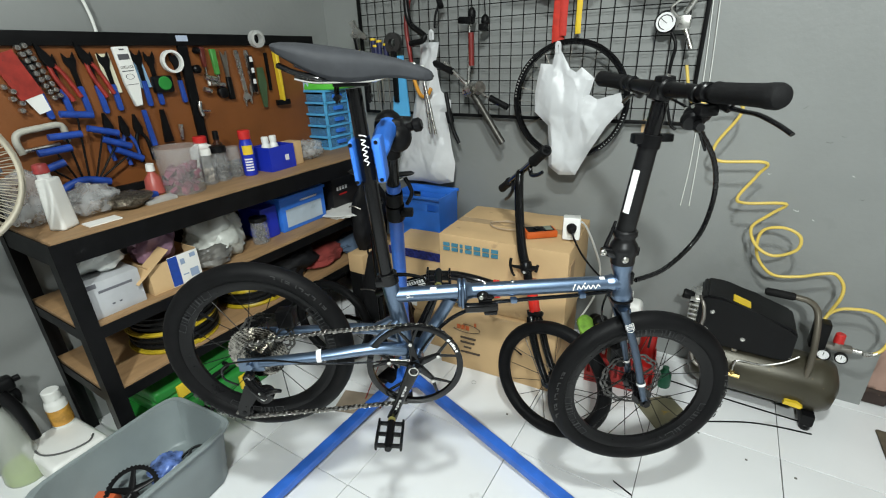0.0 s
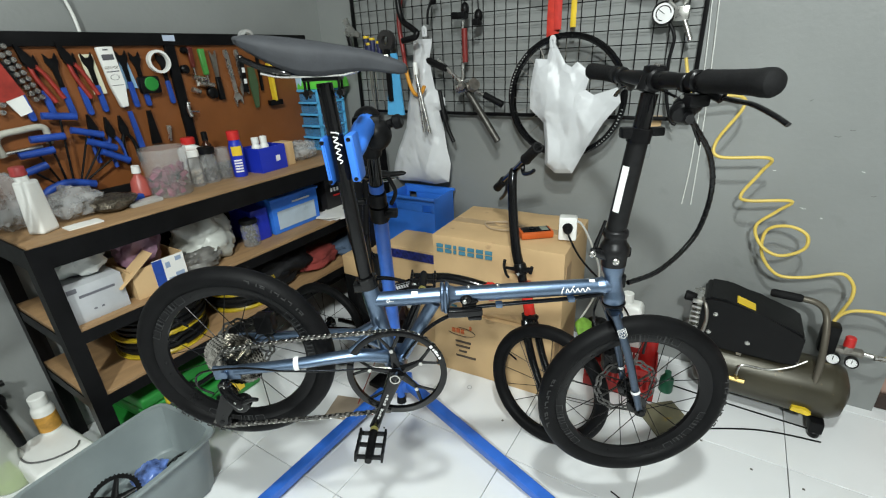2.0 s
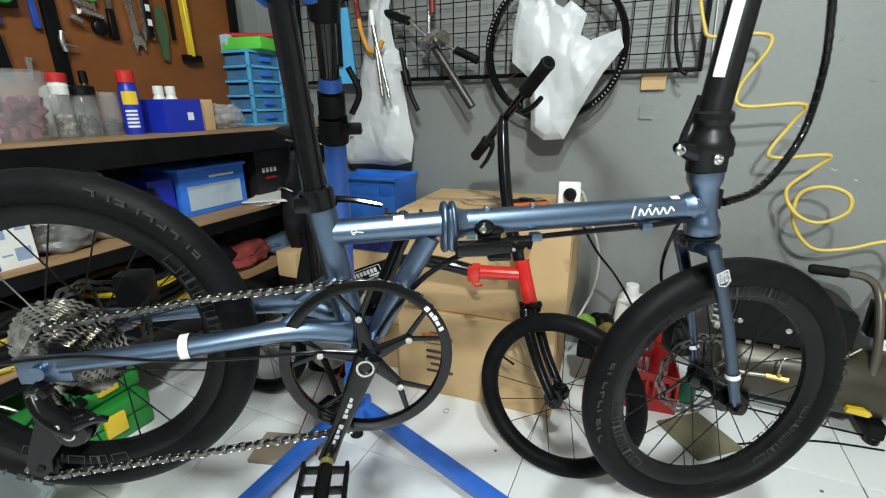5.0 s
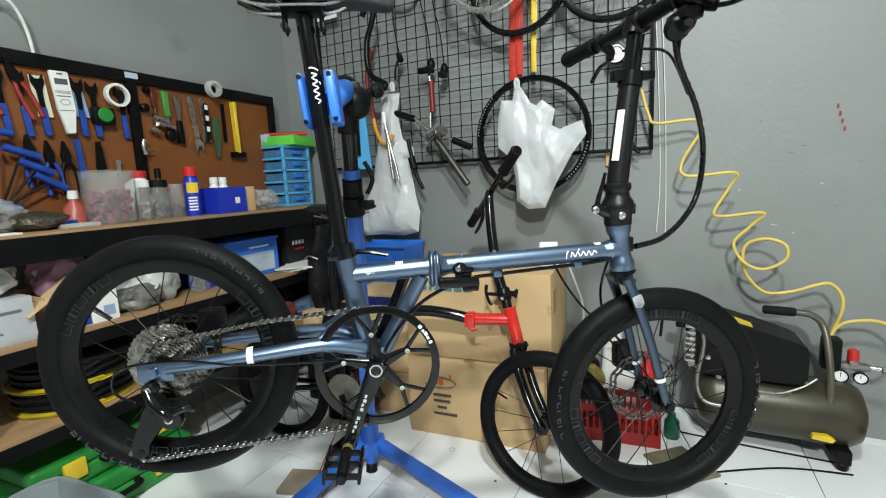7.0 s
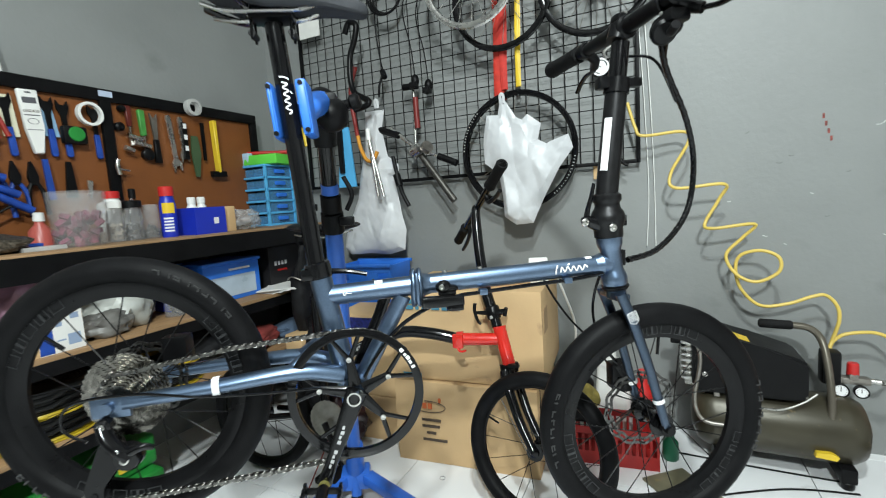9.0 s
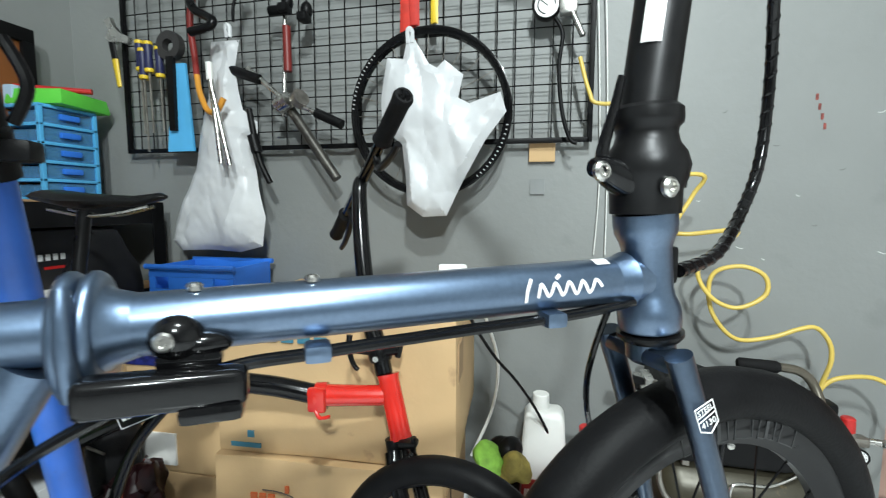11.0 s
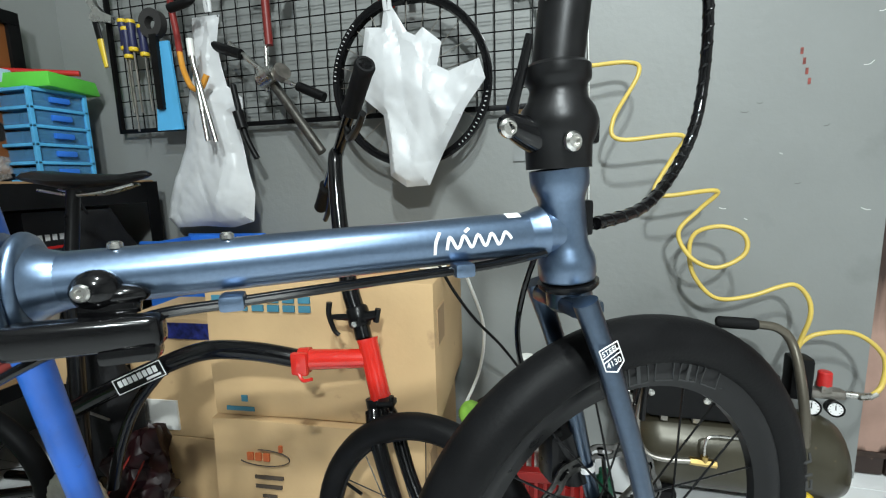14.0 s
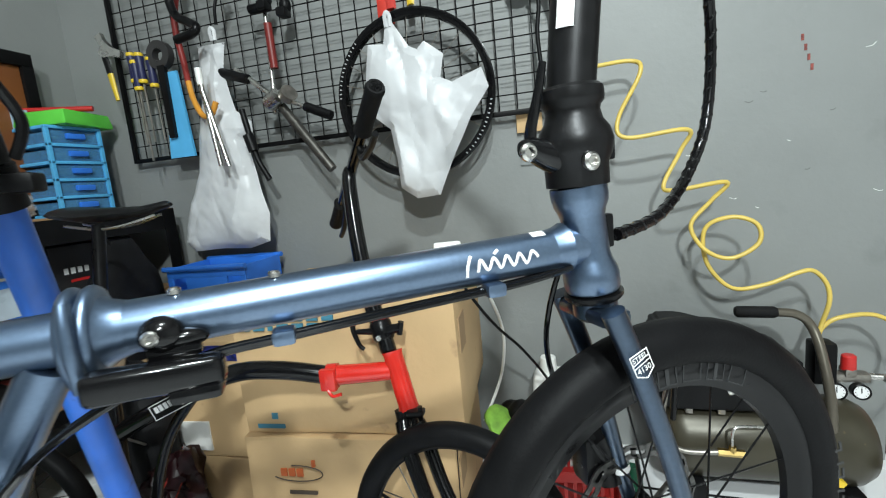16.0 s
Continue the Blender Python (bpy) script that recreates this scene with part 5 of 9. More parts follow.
sock = thing("extension_socket", "white extension socket with a black plug on the carton", "power strip", Matrix.Translation((-0.447, 1.80, 0.617)) @ Matrix.Rotation(radians(16), 4, "Z"))
bm = B()
box(bm, -0.032, 0.032, -0.035, 0.035, 0, 0.085, 0.007, m=Matrix.Rotation(radians(-8), 4, "X"))
part("body", bm, WHITE_PLASTIC, sock)
bm = B()
cyl(bm, (0, -0.032, 0.055), (0, -0.062, 0.052), 0.019, 0.014, seg=14, bevel=0.003)
part("plug", bm, BLACK_PLASTIC, sock, "black plug")
bm = B()
tube(bm, spline([(0, -0.06, 0.052), (0.01, -0.075, 0.03), (0.045, -0.06, -0.04), (0.10, 0.0, -0.13), (0.17, 0.06, -0.22), (0.24, 0.12, -0.33), (0.30, 0.15, -0.45)]), 0.0038, 8)
part("cord", bm, BLACK_PLASTIC, sock, "black cord")
bm = B()
tube(bm, spline([(0.02, 0.02, 0.06), (0.05, 0.05, 0.04), (0.10, 0.12, -0.08), (0.135, 0.15, -0.2), (0.12, 0.14, -0.32), (0.06, 0.1, -0.43)]), 0.0042, 8)
part("cord", bm, WHITE_PLASTIC, sock, "white cord")
cab = thing("coiled_wire", "coil of thin wire lying on the carton", "wire", Matrix.Translation((-0.70, 1.80, 0.622)))
bm = B()
tube(bm, spline([(0.06 * math.cos(a) * 1.4, 0.045 * math.sin(a), 0.004 * (a % 2)) for a in (k * 0.6 for k in range(26))], 3), 0.0025, 6)
part("wire", bm, mat("tan_wire", (0.4, 0.3, 0.2), 0.5), cab)

# ---- second folding bicycle, red and black, behind ----
bike2 = thing("folding_bicycle", "red and black small-wheeled folding bicycle standing against the boxes", "bicycle", Matrix.Translation((0.012, 0, 0)))
F2, R2 = Vector((-0.396, 1.465, 0.211)), Vector((-1.36, 1.385, 0.205))
d2v = Vector((0.95, 0.12, 0)).normalized()
ang2 = math.atan2(d2v.y, d2v.x)
wheel(bike2, Matrix.Translation(F2) @ Matrix.Rotation(radians(-8), 4, "Z") @ Matrix.Rotation(radians(-9), 4, "X"), 0.213, 0.022, 0.012, 0.010, 16, 0.03, marks=False)
wheel(bike2, Matrix.Translation(R2) @ Matrix.Rotation(ang2, 4, "Z"), 0.2, 0.018, 0.012, 0.010, 16, 0.03, marks=False)
bm = B()
tube(bm, [(-0.534, 1.583, 0.520), (-0.5315, 1.581, 0.510), (-0.500, 1.552, 0.424), (-0.497, 1.549, 0.414)], [0.0215, 0.0195, 0.0195, 0.0215], 22)
tube(bm, [(-0.530, 1.575, 0.482), (-0.645, 1.547, 0.482)], [0.0185, 0.0205], 18)
part("front_frame", bm, RED, bike2, "gloss red front frame")
bm = B()
tube(bm, [(-0.640, 1.548, 0.482), (-0.660, 1.543, 0.4815)], 0.0245, 20)
box(bm, -0.668, -0.634, 1.521, 1.535, 0.458, 0.503, 0.005)
tube(bm, spline([(-0.652, 1.523, 0.462), (-0.640, 1.518, 0.452), (-0.622, 1.520, 0.456)]), 0.0035, 8)
part("frame_hinge", bm, RED, bike2, "red frame hinge")
bm = B()
tube(bm, spline([(-0.655, 1.545, 0.482), (-0.745, 1.518, 0.503), (-0.835, 1.495, 0.506), (-0.94, 1.48, 0.468), (-1.07, 1.465, 0.408), (-1.15, 1.455, 0.365)]), 0.0185, 16)
mt2 = part("main_tube", bm, BLACK_GLOSS, bike2, "black curved main tube")
bm = B()
box(bm, -0.062, 0.062, -0.0206, -0.019, -0.018, 0.018, m=Matrix.Translation((-0.962, 1.477, 0.457)) @ Matrix.Rotation(radians(6), 4, "Z") @ Matrix.Rotation(radians(-24), 4, "Y"))
lab = part("tube_label", bm, BLACK_PLASTIC, mt2, "black label with white border")
bm = B()
mm = Matrix.Translation((-0.962, 1.477, 0.457)) @ Matrix.Rotation(radians(6), 4, "Z") @ Matrix.Rotation(radians(-24), 4, "Y")
for x0, x1, z0, z1 in [(-0.06, 0.06, 0.0145, 0.016), (-0.06, 0.06, -0.016, -0.0145), (-0.06, -0.0585, -0.016, 0.016), (0.0585, 0.06, -0.016, 0.016)] + [(-0.05 + 0.0125 * k, -0.041 + 0.0125 * k, -0.003, 0.010) for k in range(8)] + [(0.015, 0.05, -0.011, -0.006)]:
    box(bm, x0, x1, -0.0215, -0.020, z0, z1, m=mm)
part("label_print", bm, WHITE, lab, "white bars")
bm = B()
tube(bm, spline([(-0.925, 1.48, 0.468), (-0.985, 1.465, 0.395), (-1.02, 1.452, 0.315), (-1.045, 1.44, 0.22)]), 0.011, 12)
tube(bm, [(-1.07, 1.44, 0.23), (-1.34, 1.36, 0.205)], 0.010, 12)
tube(bm, [(-1.07, 1.44, 0.23), (-1.34, 1.44, 0.205)], 0.010, 12)
tube(bm, [(-1.13, 1.45, 0.22), (-1.207, 1.53, 0.60)], 0.016, 14)
part("rear_frame", bm, BLACK_GLOSS, bike2)
bm = B()
tube(bm, [(-1.205, 1.527, 0.58), (-1.215, 1.575, 0.818)], 0.0135, 14)
part("seatpost", bm, BLACK_SATIN, bike2, "dark seatpost")
bm = B()
secs2 = [(-0.135, 0.05, 0.01), (-0.11, 0.068, 0.03), (-0.05, 0.06, 0.036), (0.0, 0.034, 0.03), (0.07, 0.02, 0.024), (0.13, 0.016, 0.018), (0.142, 0.008, 0.008)]
prev = None
for x, hw, dp in secs2:
    row = [bm.verts.new((x, hw * math.cos(2 * math.pi * k / 12), 0.01 * (abs(x) > 0.1) + dp * 0.5 * math.sin(2 * math.pi * k / 12))) for k in range(12)]
    if prev:
        for k in range(12):
            bm.faces.new((prev[k], prev[(k + 1) % 12], row[(k + 1) % 12], row[k]))
    else:
        bm.faces.new(row)
    prev = row
bm.faces.new(prev)
part("saddle", bm, mat("black_vinyl", (0.008, 0.008, 0.009), 0.4, 0, 0.2, 40, 0.1, 500, spec=0.3), bike2, "black narrow saddle", Matrix.Translation((-1.190, 1.60, 0.840)) @ Matrix.Rotation(radians(8), 4, "Z"))
for s in (-1, 1):
    bm = B()
    tube(bm, spline([(-1.295, 1.58 + s * 0.022, 0.822), (-1.215, 1.59 + s * 0.02, 0.809), (-1.155, 1.60 + s * 0.018, 0.812), (-1.085, 1.615 + s * 0.008, 0.829)]), 0.0033, 8)
    part("saddle_rail", bm, STEEL, bike2, "bright steel rail")
bm = B()
cyl(bm, (-0.541, 1.583, 0.519), (-0.551, 1.592, 0.548), 0.0165, seg=18)
part("headset", bm, BLACK_GLOSS, bike2)
bm = B()
tube(bm, spline([(-0.550, 1.592, 0.545), (-0.580, 1.610, 0.62), (-0.608, 1.640, 0.75), (-0.624, 1.668, 0.86), (-0.626, 1.686, 0.885)]), [0.0185, 0.0165, 0.0155, 0.0145], 16)
part("handlepost", bm, BLACK_GLOSS, bike2, "bent black handlepost")
bm = B()
tube(bm, [(-0.549, 1.590, 0.540), (-0.551, 1.592, 0.546), (-0.560, 1.598, 0.572), (-0.562, 1.599, 0.578)], [0.019, 0.0225, 0.0225, 0.019], 18)
tube(bm, [(-0.605, 1.580, 0.560), (-0.560, 1.585, 0.560)], [0.005, 0.008], 10)
tube(bm, spline([(-0.608, 1.578, 0.590), (-0.610, 1.577, 0.565), (-0.600, 1.576, 0.535), (-0.590, 1.576, 0.525)]), [0.006, 0.005, 0.0045, 0.004], 10)
tube(bm, [(-0.548, 1.588, 0.560), (-0.515, 1.590, 0.566)], [0.011, 0.009], 12)
cyl(bm, (-0.517, 1.590, 0.552), (-0.511, 1.590, 0.578), 0.006, seg=12)
part("post_hinge", bm, BLACK_SATIN, bike2, "black hinge clamp with lever")
bm = B()
cyl(bm, (-0.552, 1.569, 0.552), (-0.552, 1.565, 0.552), 0.0055, seg=12)
part("hinge_bolt", bm, STEEL, bike2, "bright bolt")
GA, GB = Vector((-0.780, 1.872, 0.757)), Vector((-0.473, 1.500, 1.006))
bm = B()
tube(bm, [GA, GB], 0.0115, 14)
part("handlebar", bm, BLACK_GLOSS, bike2)
gd = (GB - GA).normalized()
for a, b in ((GA, GA + gd * 0.13), (GB, GB - gd * 0.13)):
    bm = B()
    lathe(bm, [(0, 0), (0.015, 0), (0.0175, 0.006), (0.016, 0.02), (0.0165, 0.11), (0.0185, 0.122), (0.012, 0.13), (0, 0.13)], 18, along(a, b))
    part("grip", bm, GRIP, bike2, "black foam grip")
    bm = B()
    c = b + (b - a).normalized() * 0.03
    tube(bm, spline([c, c + Vector((0.01, -0.015, -0.03)), c + (a - b).normalized() * 0.06 + Vector((0.015, -0.02, -0.045)), c + (a - b).normalized() * 0.11 + Vector((0.012, -0.018, -0.05))]), [0.008, 0.006], 8)
    part("brake_lever", bm, BLACK_SATIN, bike2)
for s in (-1, 1):
    nrm = Vector((math.sin(radians(8)), math.cos(radians(8)), -0.15)) * 0.033 * s
    bm = B()
    tube(bm, spline([Vector((-0.502, 1.547, 0.395)) + nrm * 0.5, Vector((-0.485, 1.537, 0.36)) + nrm, Vector((-0.445, 1.502, 0.28)) + nrm, F2 + nrm]), [0.0165, 0.0115], 14)
    part("fork_leg", bm, BLACK_GLOSS, bike2, "black fork leg")
bm = B()
cyl(bm, (-0.507, 1.550, 0.416), (-0.500, 1.545, 0.385), 0.0205, seg=18)
box(bm, -0.495, -0.462, 1.522, 1.545, 0.412, 0.424, 0.004)
cyl(bm, (-0.468, 1.530, 0.405), (-0.468, 1.530, 0.432), 0.005, seg=10)
part("fork_crown", bm, BLACK_SATIN, bike2)
bm = B()
plate(bm, [(0.05 * math.cos(a) * (1 + 0.04 * (k % 2)), 0.05 * math.sin(a) * (1 + 0.04 * (k % 2))) for k, a in enumerate(2 * math.pi * j / 48 for j in range(48))], -0.002, 0.002)
part("chainring", bm, DULL_STEEL, bike2, "", Matrix.Translation((-1.07, 1.39, 0.225)) @ Matrix.Rotation(ang2, 4, "Z") @ Matrix.Diagonal((1.3, 1, 1.3, 1)))
bm = B()
tube(bm, [(-1.07, 1.37, 0.225), (-1.01, 1.365, 0.09)], [0.011, 0.008], 10)
box(bm, -1.05, -0.97, 1.28, 1.36, 0.075, 0.095, 0.006)
part("crank", bm, BLACK_SATIN, bike2)

# dark red lump by the second bicycle, in place of a crimson chainring and mesh
bm = B()
ball(bm, (0, 0, 0), 1, 0.066, 0.06, 0.13, 26)
bmesh.ops.subdivide_edges(bm, edges=bm.edges[:], cuts=1, use_grid_fill=True)
crumple(bm, 0.035, 14, 3.0)
crumple(bm, 0.02, 40, 5.0)
solo("parts_bag", bm, mat("dark_red_film", (0.014, 0.0028, 0.004), 0.42, 0, 0.5, 30, 0.3, 60, spec=0.3), "crumpled dark red lump standing for a crimson chainring and mesh", "bag", Matrix.Translation((-1.125, 1.58, 0.13)))

# blue crate behind
crate = thing("plastic_crate", "blue folding plastic crate with slotted handles on the cartons", "crate", Matrix.Translation((-1.245, 1.99, 0.385)) @ Matrix.Rotation(radians(3), 4, "Z"))
cw, cd, ch = 0.138, 0.095, 0.268
for nm, (x0, x1, y0, y1) in (("front_side", (-cw, cw, -cd, -cd + 0.008)), ("back_side", (-cw, cw, cd - 0.008, cd)), ("end_side", (-cw, -cw + 0.008, -cd, cd)), ("end_side", (cw - 0.008, cw, -cd, cd))):
    bm = B()
    along_x = (x1 - x0) > 0.1
    if along_x:
        for u0, u1, v0, v1 in ((x0, x1, 0, ch - 0.065), (x0, x1, ch - 0.03, ch), (x0, x0 + 0.02, ch - 0.065, ch - 0.03), (x1 - 0.02, x1, ch - 0.065, ch - 0.03), (x0 + 0.065, x1 - 0.065, ch - 0.065, ch - 0.03)):
            box(bm, u0, u1, y0, y1, v0, v1, 0.002)
        bmesh.ops.remove_doubles(bm, verts=bm.verts, dist=0.0001)
    else:
        box(bm, x0, x1, y0 + 0.008, y1 - 0.008, 0, ch, 0.002)
    part(nm, bm, BLUE_PLASTIC, crate)
bm = B()
box(bm, -cw, cw, -cd, cd, 0, 0.008)
part("bottom", bm, BLUE_PLASTIC, crate)
for yy in (-cd - 0.004, cd + 0.004):
    bm = B()
    tube(bm, [(-cw - 0.006, yy, ch), (cw + 0.006, yy, ch)], 0.008, 8)
    part("rim", bm, BLUE_PLASTIC, crate)
cs, wq, dq, hq = carton("cardboard_box", "brown carton supporting the blue crate", -1.375, -1.13, 1.90, 2.09, 0, 0.383, 0)

# ---- air compressor ----
comp = thing("air_compressor", "small air compressor with olive tank and black motor cover", "compressor")
CY = 1.985
GY = CY + 0.012
bm = B()
lathe(bm, [(0, -0.235), (0.04, -0.232), (0.085, -0.215), (0.100, -0.19), (0.103, -0.17), (0.103, 0.17), (0.100, 0.19), (0.085, 0.215), (0.04, 0.232), (0, 0.235)], 36, Matrix.Translation((0.255, CY, 0.145)) @ Matrix.Rotation(radians(90), 4, "Y"))
tank = part("tank", bm, OLIVE, comp, "olive painted steel tank")
bm = B()
prof = [(0.06, 0.285), (0.06, 0.50), (0.075, 0.525), (0.135, 0.525), (0.215, 0.485), (0.33, 0.435), (0.345, 0.415), (0.345, 0.275), (0.32, 0.262), (0.09, 0.262)]
prof = [(x - 0.02 - 0.02 * (x < 0.14), 0.248 + (z - 0.262) * 0.75) for x, z in prof]
vs = plate(bm, prof, CY - 0.085, CY + 0.085)
bmesh.ops.bevel(bm, geom=[e for e in bm.edges], offset=0.008, segments=2, affect="EDGES")
cover = part("motor_cover", bm, BLACK_PLASTIC, comp, "black sloping plastic cover")
for x, z in ((0.065, 0.385), (0.055, 0.31), (0.175, 0.30)):
    bm = B()
    lathe(bm, [(0, 0), (0.008, 0), (0.008, 0.003), (0.004, 0.005), (0, 0.005)], 14, along((x, CY - 0.085, z), (x, CY - 0.2, z)))
    part("screw", bm, STEEL, cover, "bright screw")
bm = B()
plate(bm, [(0.120, 0.4385), (0.175, 0.4195), (0.177, 0.4225), (0.122, 0.4415)], CY - 0.07, CY - 0.02)
part("yellow_label", bm, YELLOW_PLASTIC, cover)
bm = B()
box(bm, 0.0, 0.045, CY - 0.04, CY + 0.04, 0.25, 0.42, 0.005)
head2 = part("cylinder_head", bm, STEEL, comp, "finned aluminium pump head")
for k in range(7):
    bm = B()
    box(bm, -0.012, 0.046, CY - 0.055, CY + 0.055, 0.275 + 0.02 * k, 0.285 + 0.02 * k, 0.003)
    part("fin", bm, STEEL, head2)
bm = B()
cyl(bm, (0.0, CY - 0.02, 0.40), (-0.04, CY - 0.02, 0.405), 0.016, 0.019, seg=16, bevel=0.004)
part("air_filter", bm, BLACK_PLASTIC, comp)
bm = B()
box(bm, 0.05, 0.33, CY - 0.06, CY + 0.06, 0.25, 0.268, 0.003)
for x in (0.09, 0.16):
    box(bm, x - 0.008, x + 0.008, CY - 0.07, CY - 0.055, 0.232, 0.265, 0.002)
part("motor_plate", bm, DULL_STEEL, comp)
bm = B()
tube(bm, spline([(0.02, CY - 0.05, 0.42), (0.03, CY - 0.085, 0.415), (0.04, CY - 0.095, 0.38), (0.04, CY - 0.09, 0.33), (0.025, CY - 0.10, 0.24), (0.035, CY - 0.115, 0.185), (0.07, CY - 0.122, 0.165), (0.15, CY - 0.125, 0.17)]), 0.0065, 10)
part("delivery_pipe", bm, DULL_STEEL, comp, "bent steel delivery pipe")
bm = B()
tube(bm, spline([(0.165, CY - 0.125, 0.17), (0.165, CY - 0.125, 0.215), (0.18, CY - 0.12, 0.232), (0.25, CY - 0.1, 0.225), (0.31, CY - 0.08, 0.245), (0.35, CY - 0.06, 0.27)]), 0.003, 8)
part("unloader_pipe", bm, STEEL, comp, "thin bright pipe")
bm = B()
cyl(bm, (0.135, CY - 0.125, 0.17), (0.19, CY - 0.125, 0.168), 0.009, seg=6)
cyl(bm, (0.165, CY - 0.125, 0.165), (0.165, CY - 0.125, 0.185), 0.008, seg=8)
part("check_valve", bm, mat("brass", (0.62, 0.44, 0.16), 0.3, 1.0), comp, "brass check valve")
bm = B()
tube(bm, spline([(0.378, CY - 0.085, 0.14), (0.384, CY - 0.06, 0.26), (0.380, CY - 0.02, 0.37), (0.370, CY + 0.005, 0.425), (0.345, CY + 0.010, 0.452), (0.305, CY + 0.012, 0.459), (0.22, CY + 0.014, 0.461)]), 0.0105, 12)
handle = part("carry_handle", bm, mat("bronze_tube", (0.13, 0.115, 0.09), 0.35, 0.5), comp, "bent steel handle")
bm = B()
tube(bm, [(0.302, CY + 0.0125, 0.459), (0.296, CY + 0.0125, 0.459), (0.218, CY + 0.014, 0.461), (0.213, CY + 0.014, 0.461)], [0.011, 0.0142, 0.0142, 0.010], 14)
part("handle_grip", bm, GRIP, handle, "black rubber grip")
bm = B()
box(bm, 0.376, 0.424, CY + 0.0, CY + 0.05, 0.280, 0.383, 0.009)
part("pressure_switch", bm, BLACK_PLASTIC, comp, "black pressure switch box")
bm = B()
box(bm, 0.395, 0.50, GY + 0.005, GY + 0.035, 0.280, 0.302, 0.006)
box(bm, 0.445, 0.468, GY + 0.0, GY + 0.035, 0.295, 0.315, 0.005)
part("manifold", bm, DULL_STEEL, comp)
bm = B()
cyl(bm, (0.457, GY + 0.016, 0.308), (0.457, GY + 0.016, 0.347), 0.0155, 0.0145, seg=18, bevel=0.003)
part("red_knob", bm, RED_PLASTIC, comp, "red regulator knob")
for x, r in ((0.426, 0.0205), (0.475, 0.0185)):
    bm = B()
    lathe(bm, [(0, 0), (r, 0), (r, 0.02), (r - 0.003, 0.022), (r - 0.003, 0.018), (0, 0.018)], 24, along((x, GY + 0.008, 0.262), (x - 0.05, GY - 0.3, 0.31)))
    g = part("gauge", bm, BLACK_SATIN, comp, "round pressure gauge")
    bm = B()
    mg = along((x, GY + 0.008, 0.262), (x - 0.05, GY - 0.3, 0.31))
    lathe(bm, [(0, 0.0185), (r - 0.004, 0.0185), (r - 0.004, 0.0192), (0, 0.0192)], 22, mg)
    part("dial", bm, WHITE, g, "white dial")
    bm = B()
    box(bm, -0.001, 0.001, -0.002, r - 0.009, 0.0194, 0.0202, m=mg)
    for k in range(9):
        a = radians(-135 + 33 * k)
        box(bm, -0.0006, 0.0006, r - 0.008, r - 0.006, 0.0194, 0.0199, m=mg @ Matrix.Rotation(a, 4, "Z"))
    part("needle", bm, BLACK_SATIN, g)
bm = B()
cyl(bm, (0.50, GY + 0.020, 0.292), (0.545, GY + 0.013, 0.292), 0.008, seg=10)
part("hose_coupling", bm, STEEL, comp)
bm = B()
plate(bm, [(0.335, 0.098), (0.385, 0.094), (0.392, 0.104), (0.375, 0.114), (0.338, 0.112)], CY - 0.1145, CY - 0.098)
part("warning_label", bm, YELLOW_PLASTIC, tank, "peeling yellow label")
for x in (0.10, 0.420):
    bm = B()
    box(bm, x - 0.02, x + 0.02, CY - 0.10, CY + 0.10, 0.02, 0.065, 0.006)
    for y in (CY - 0.085, CY + 0.085):
        cyl(bm, (x, y, 0.0), (x, y, 0.024), 0.016, 0.018, seg=14, bevel=0.003)
    part("foot", bm, BLACK_PLASTIC, comp)
# yellow coiled hose down the wall
hose = thing("air_hose", "yellow coiled air hose hanging down the grey wall", "hose")
bm = B()
pts = [(-0.17, 2.085, 1.24), (-0.145, 2.075, 1.15), (-0.12, 2.07, 1.118), (0.0, 2.085, 1.12), (0.02, 2.095, 1.085), (-0.035, 2.09, 0.98), (-0.02, 2.075, 0.93), (0.12, 2.08, 0.934), (0.108, 2.10, 0.885), (0.066, 2.09, 0.805), (0.09, 2.075, 0.79), (0.205, 2.085, 0.80), (0.175, 2.10, 0.75), (0.128, 2.095, 0.68), (0.155, 2.08, 0.615), (0.21, 2.07, 0.592), (0.268, 2.07, 0.625), (0.27, 2.08, 0.672), (0.225, 2.09, 0.698), (0.172, 2.10, 0.68), (0.156, 2.10, 0.635), (0.170, 2.10, 0.565), (0.225, 2.105, 0.507), (0.30, 2.105, 0.515), (0.36, 2.105, 0.540), (0.397, 2.105, 0.546), (0.426, 2.105, 0.512), (0.430, 2.10, 0.468), (0.418, 2.07, 0.41), (0.406, 2.06, 0.376), (0.42, 2.05, 0.402), (0.455, 2.05, 0.427), (0.53, 2.05, 0.431), (0.580, 2.035, 0.385), (0.575, 2.02, 0.32), (0.545, 2.008, 0.292)]
pts = [(x, y - (0.055 if 0.45 < z < 1.1 else 0.02), z - 0.022 * min(1.0, max(0.0, (z - 0.66) / 0.12))) if k < len(pts) - 6 else (x, y, z) for k, (x, y, z) in enumerate(pts)]
tube(bm, spline(pts, 7), 0.0054, 10)
part("hose", bm, YELLOW, hose)
bm = B()
cyl(bm, (0.552, 2.010, 0.294), (0.524, 2.006, 0.2915), 0.0085, seg=12, bevel=0.0015)
cyl(bm, (0.562, 2.013, 0.300), (0.550, 2.010, 0.2935), 0.0072, seg=12)
part("end_fitting", bm, STEEL, hose, "bright hose end fitting")


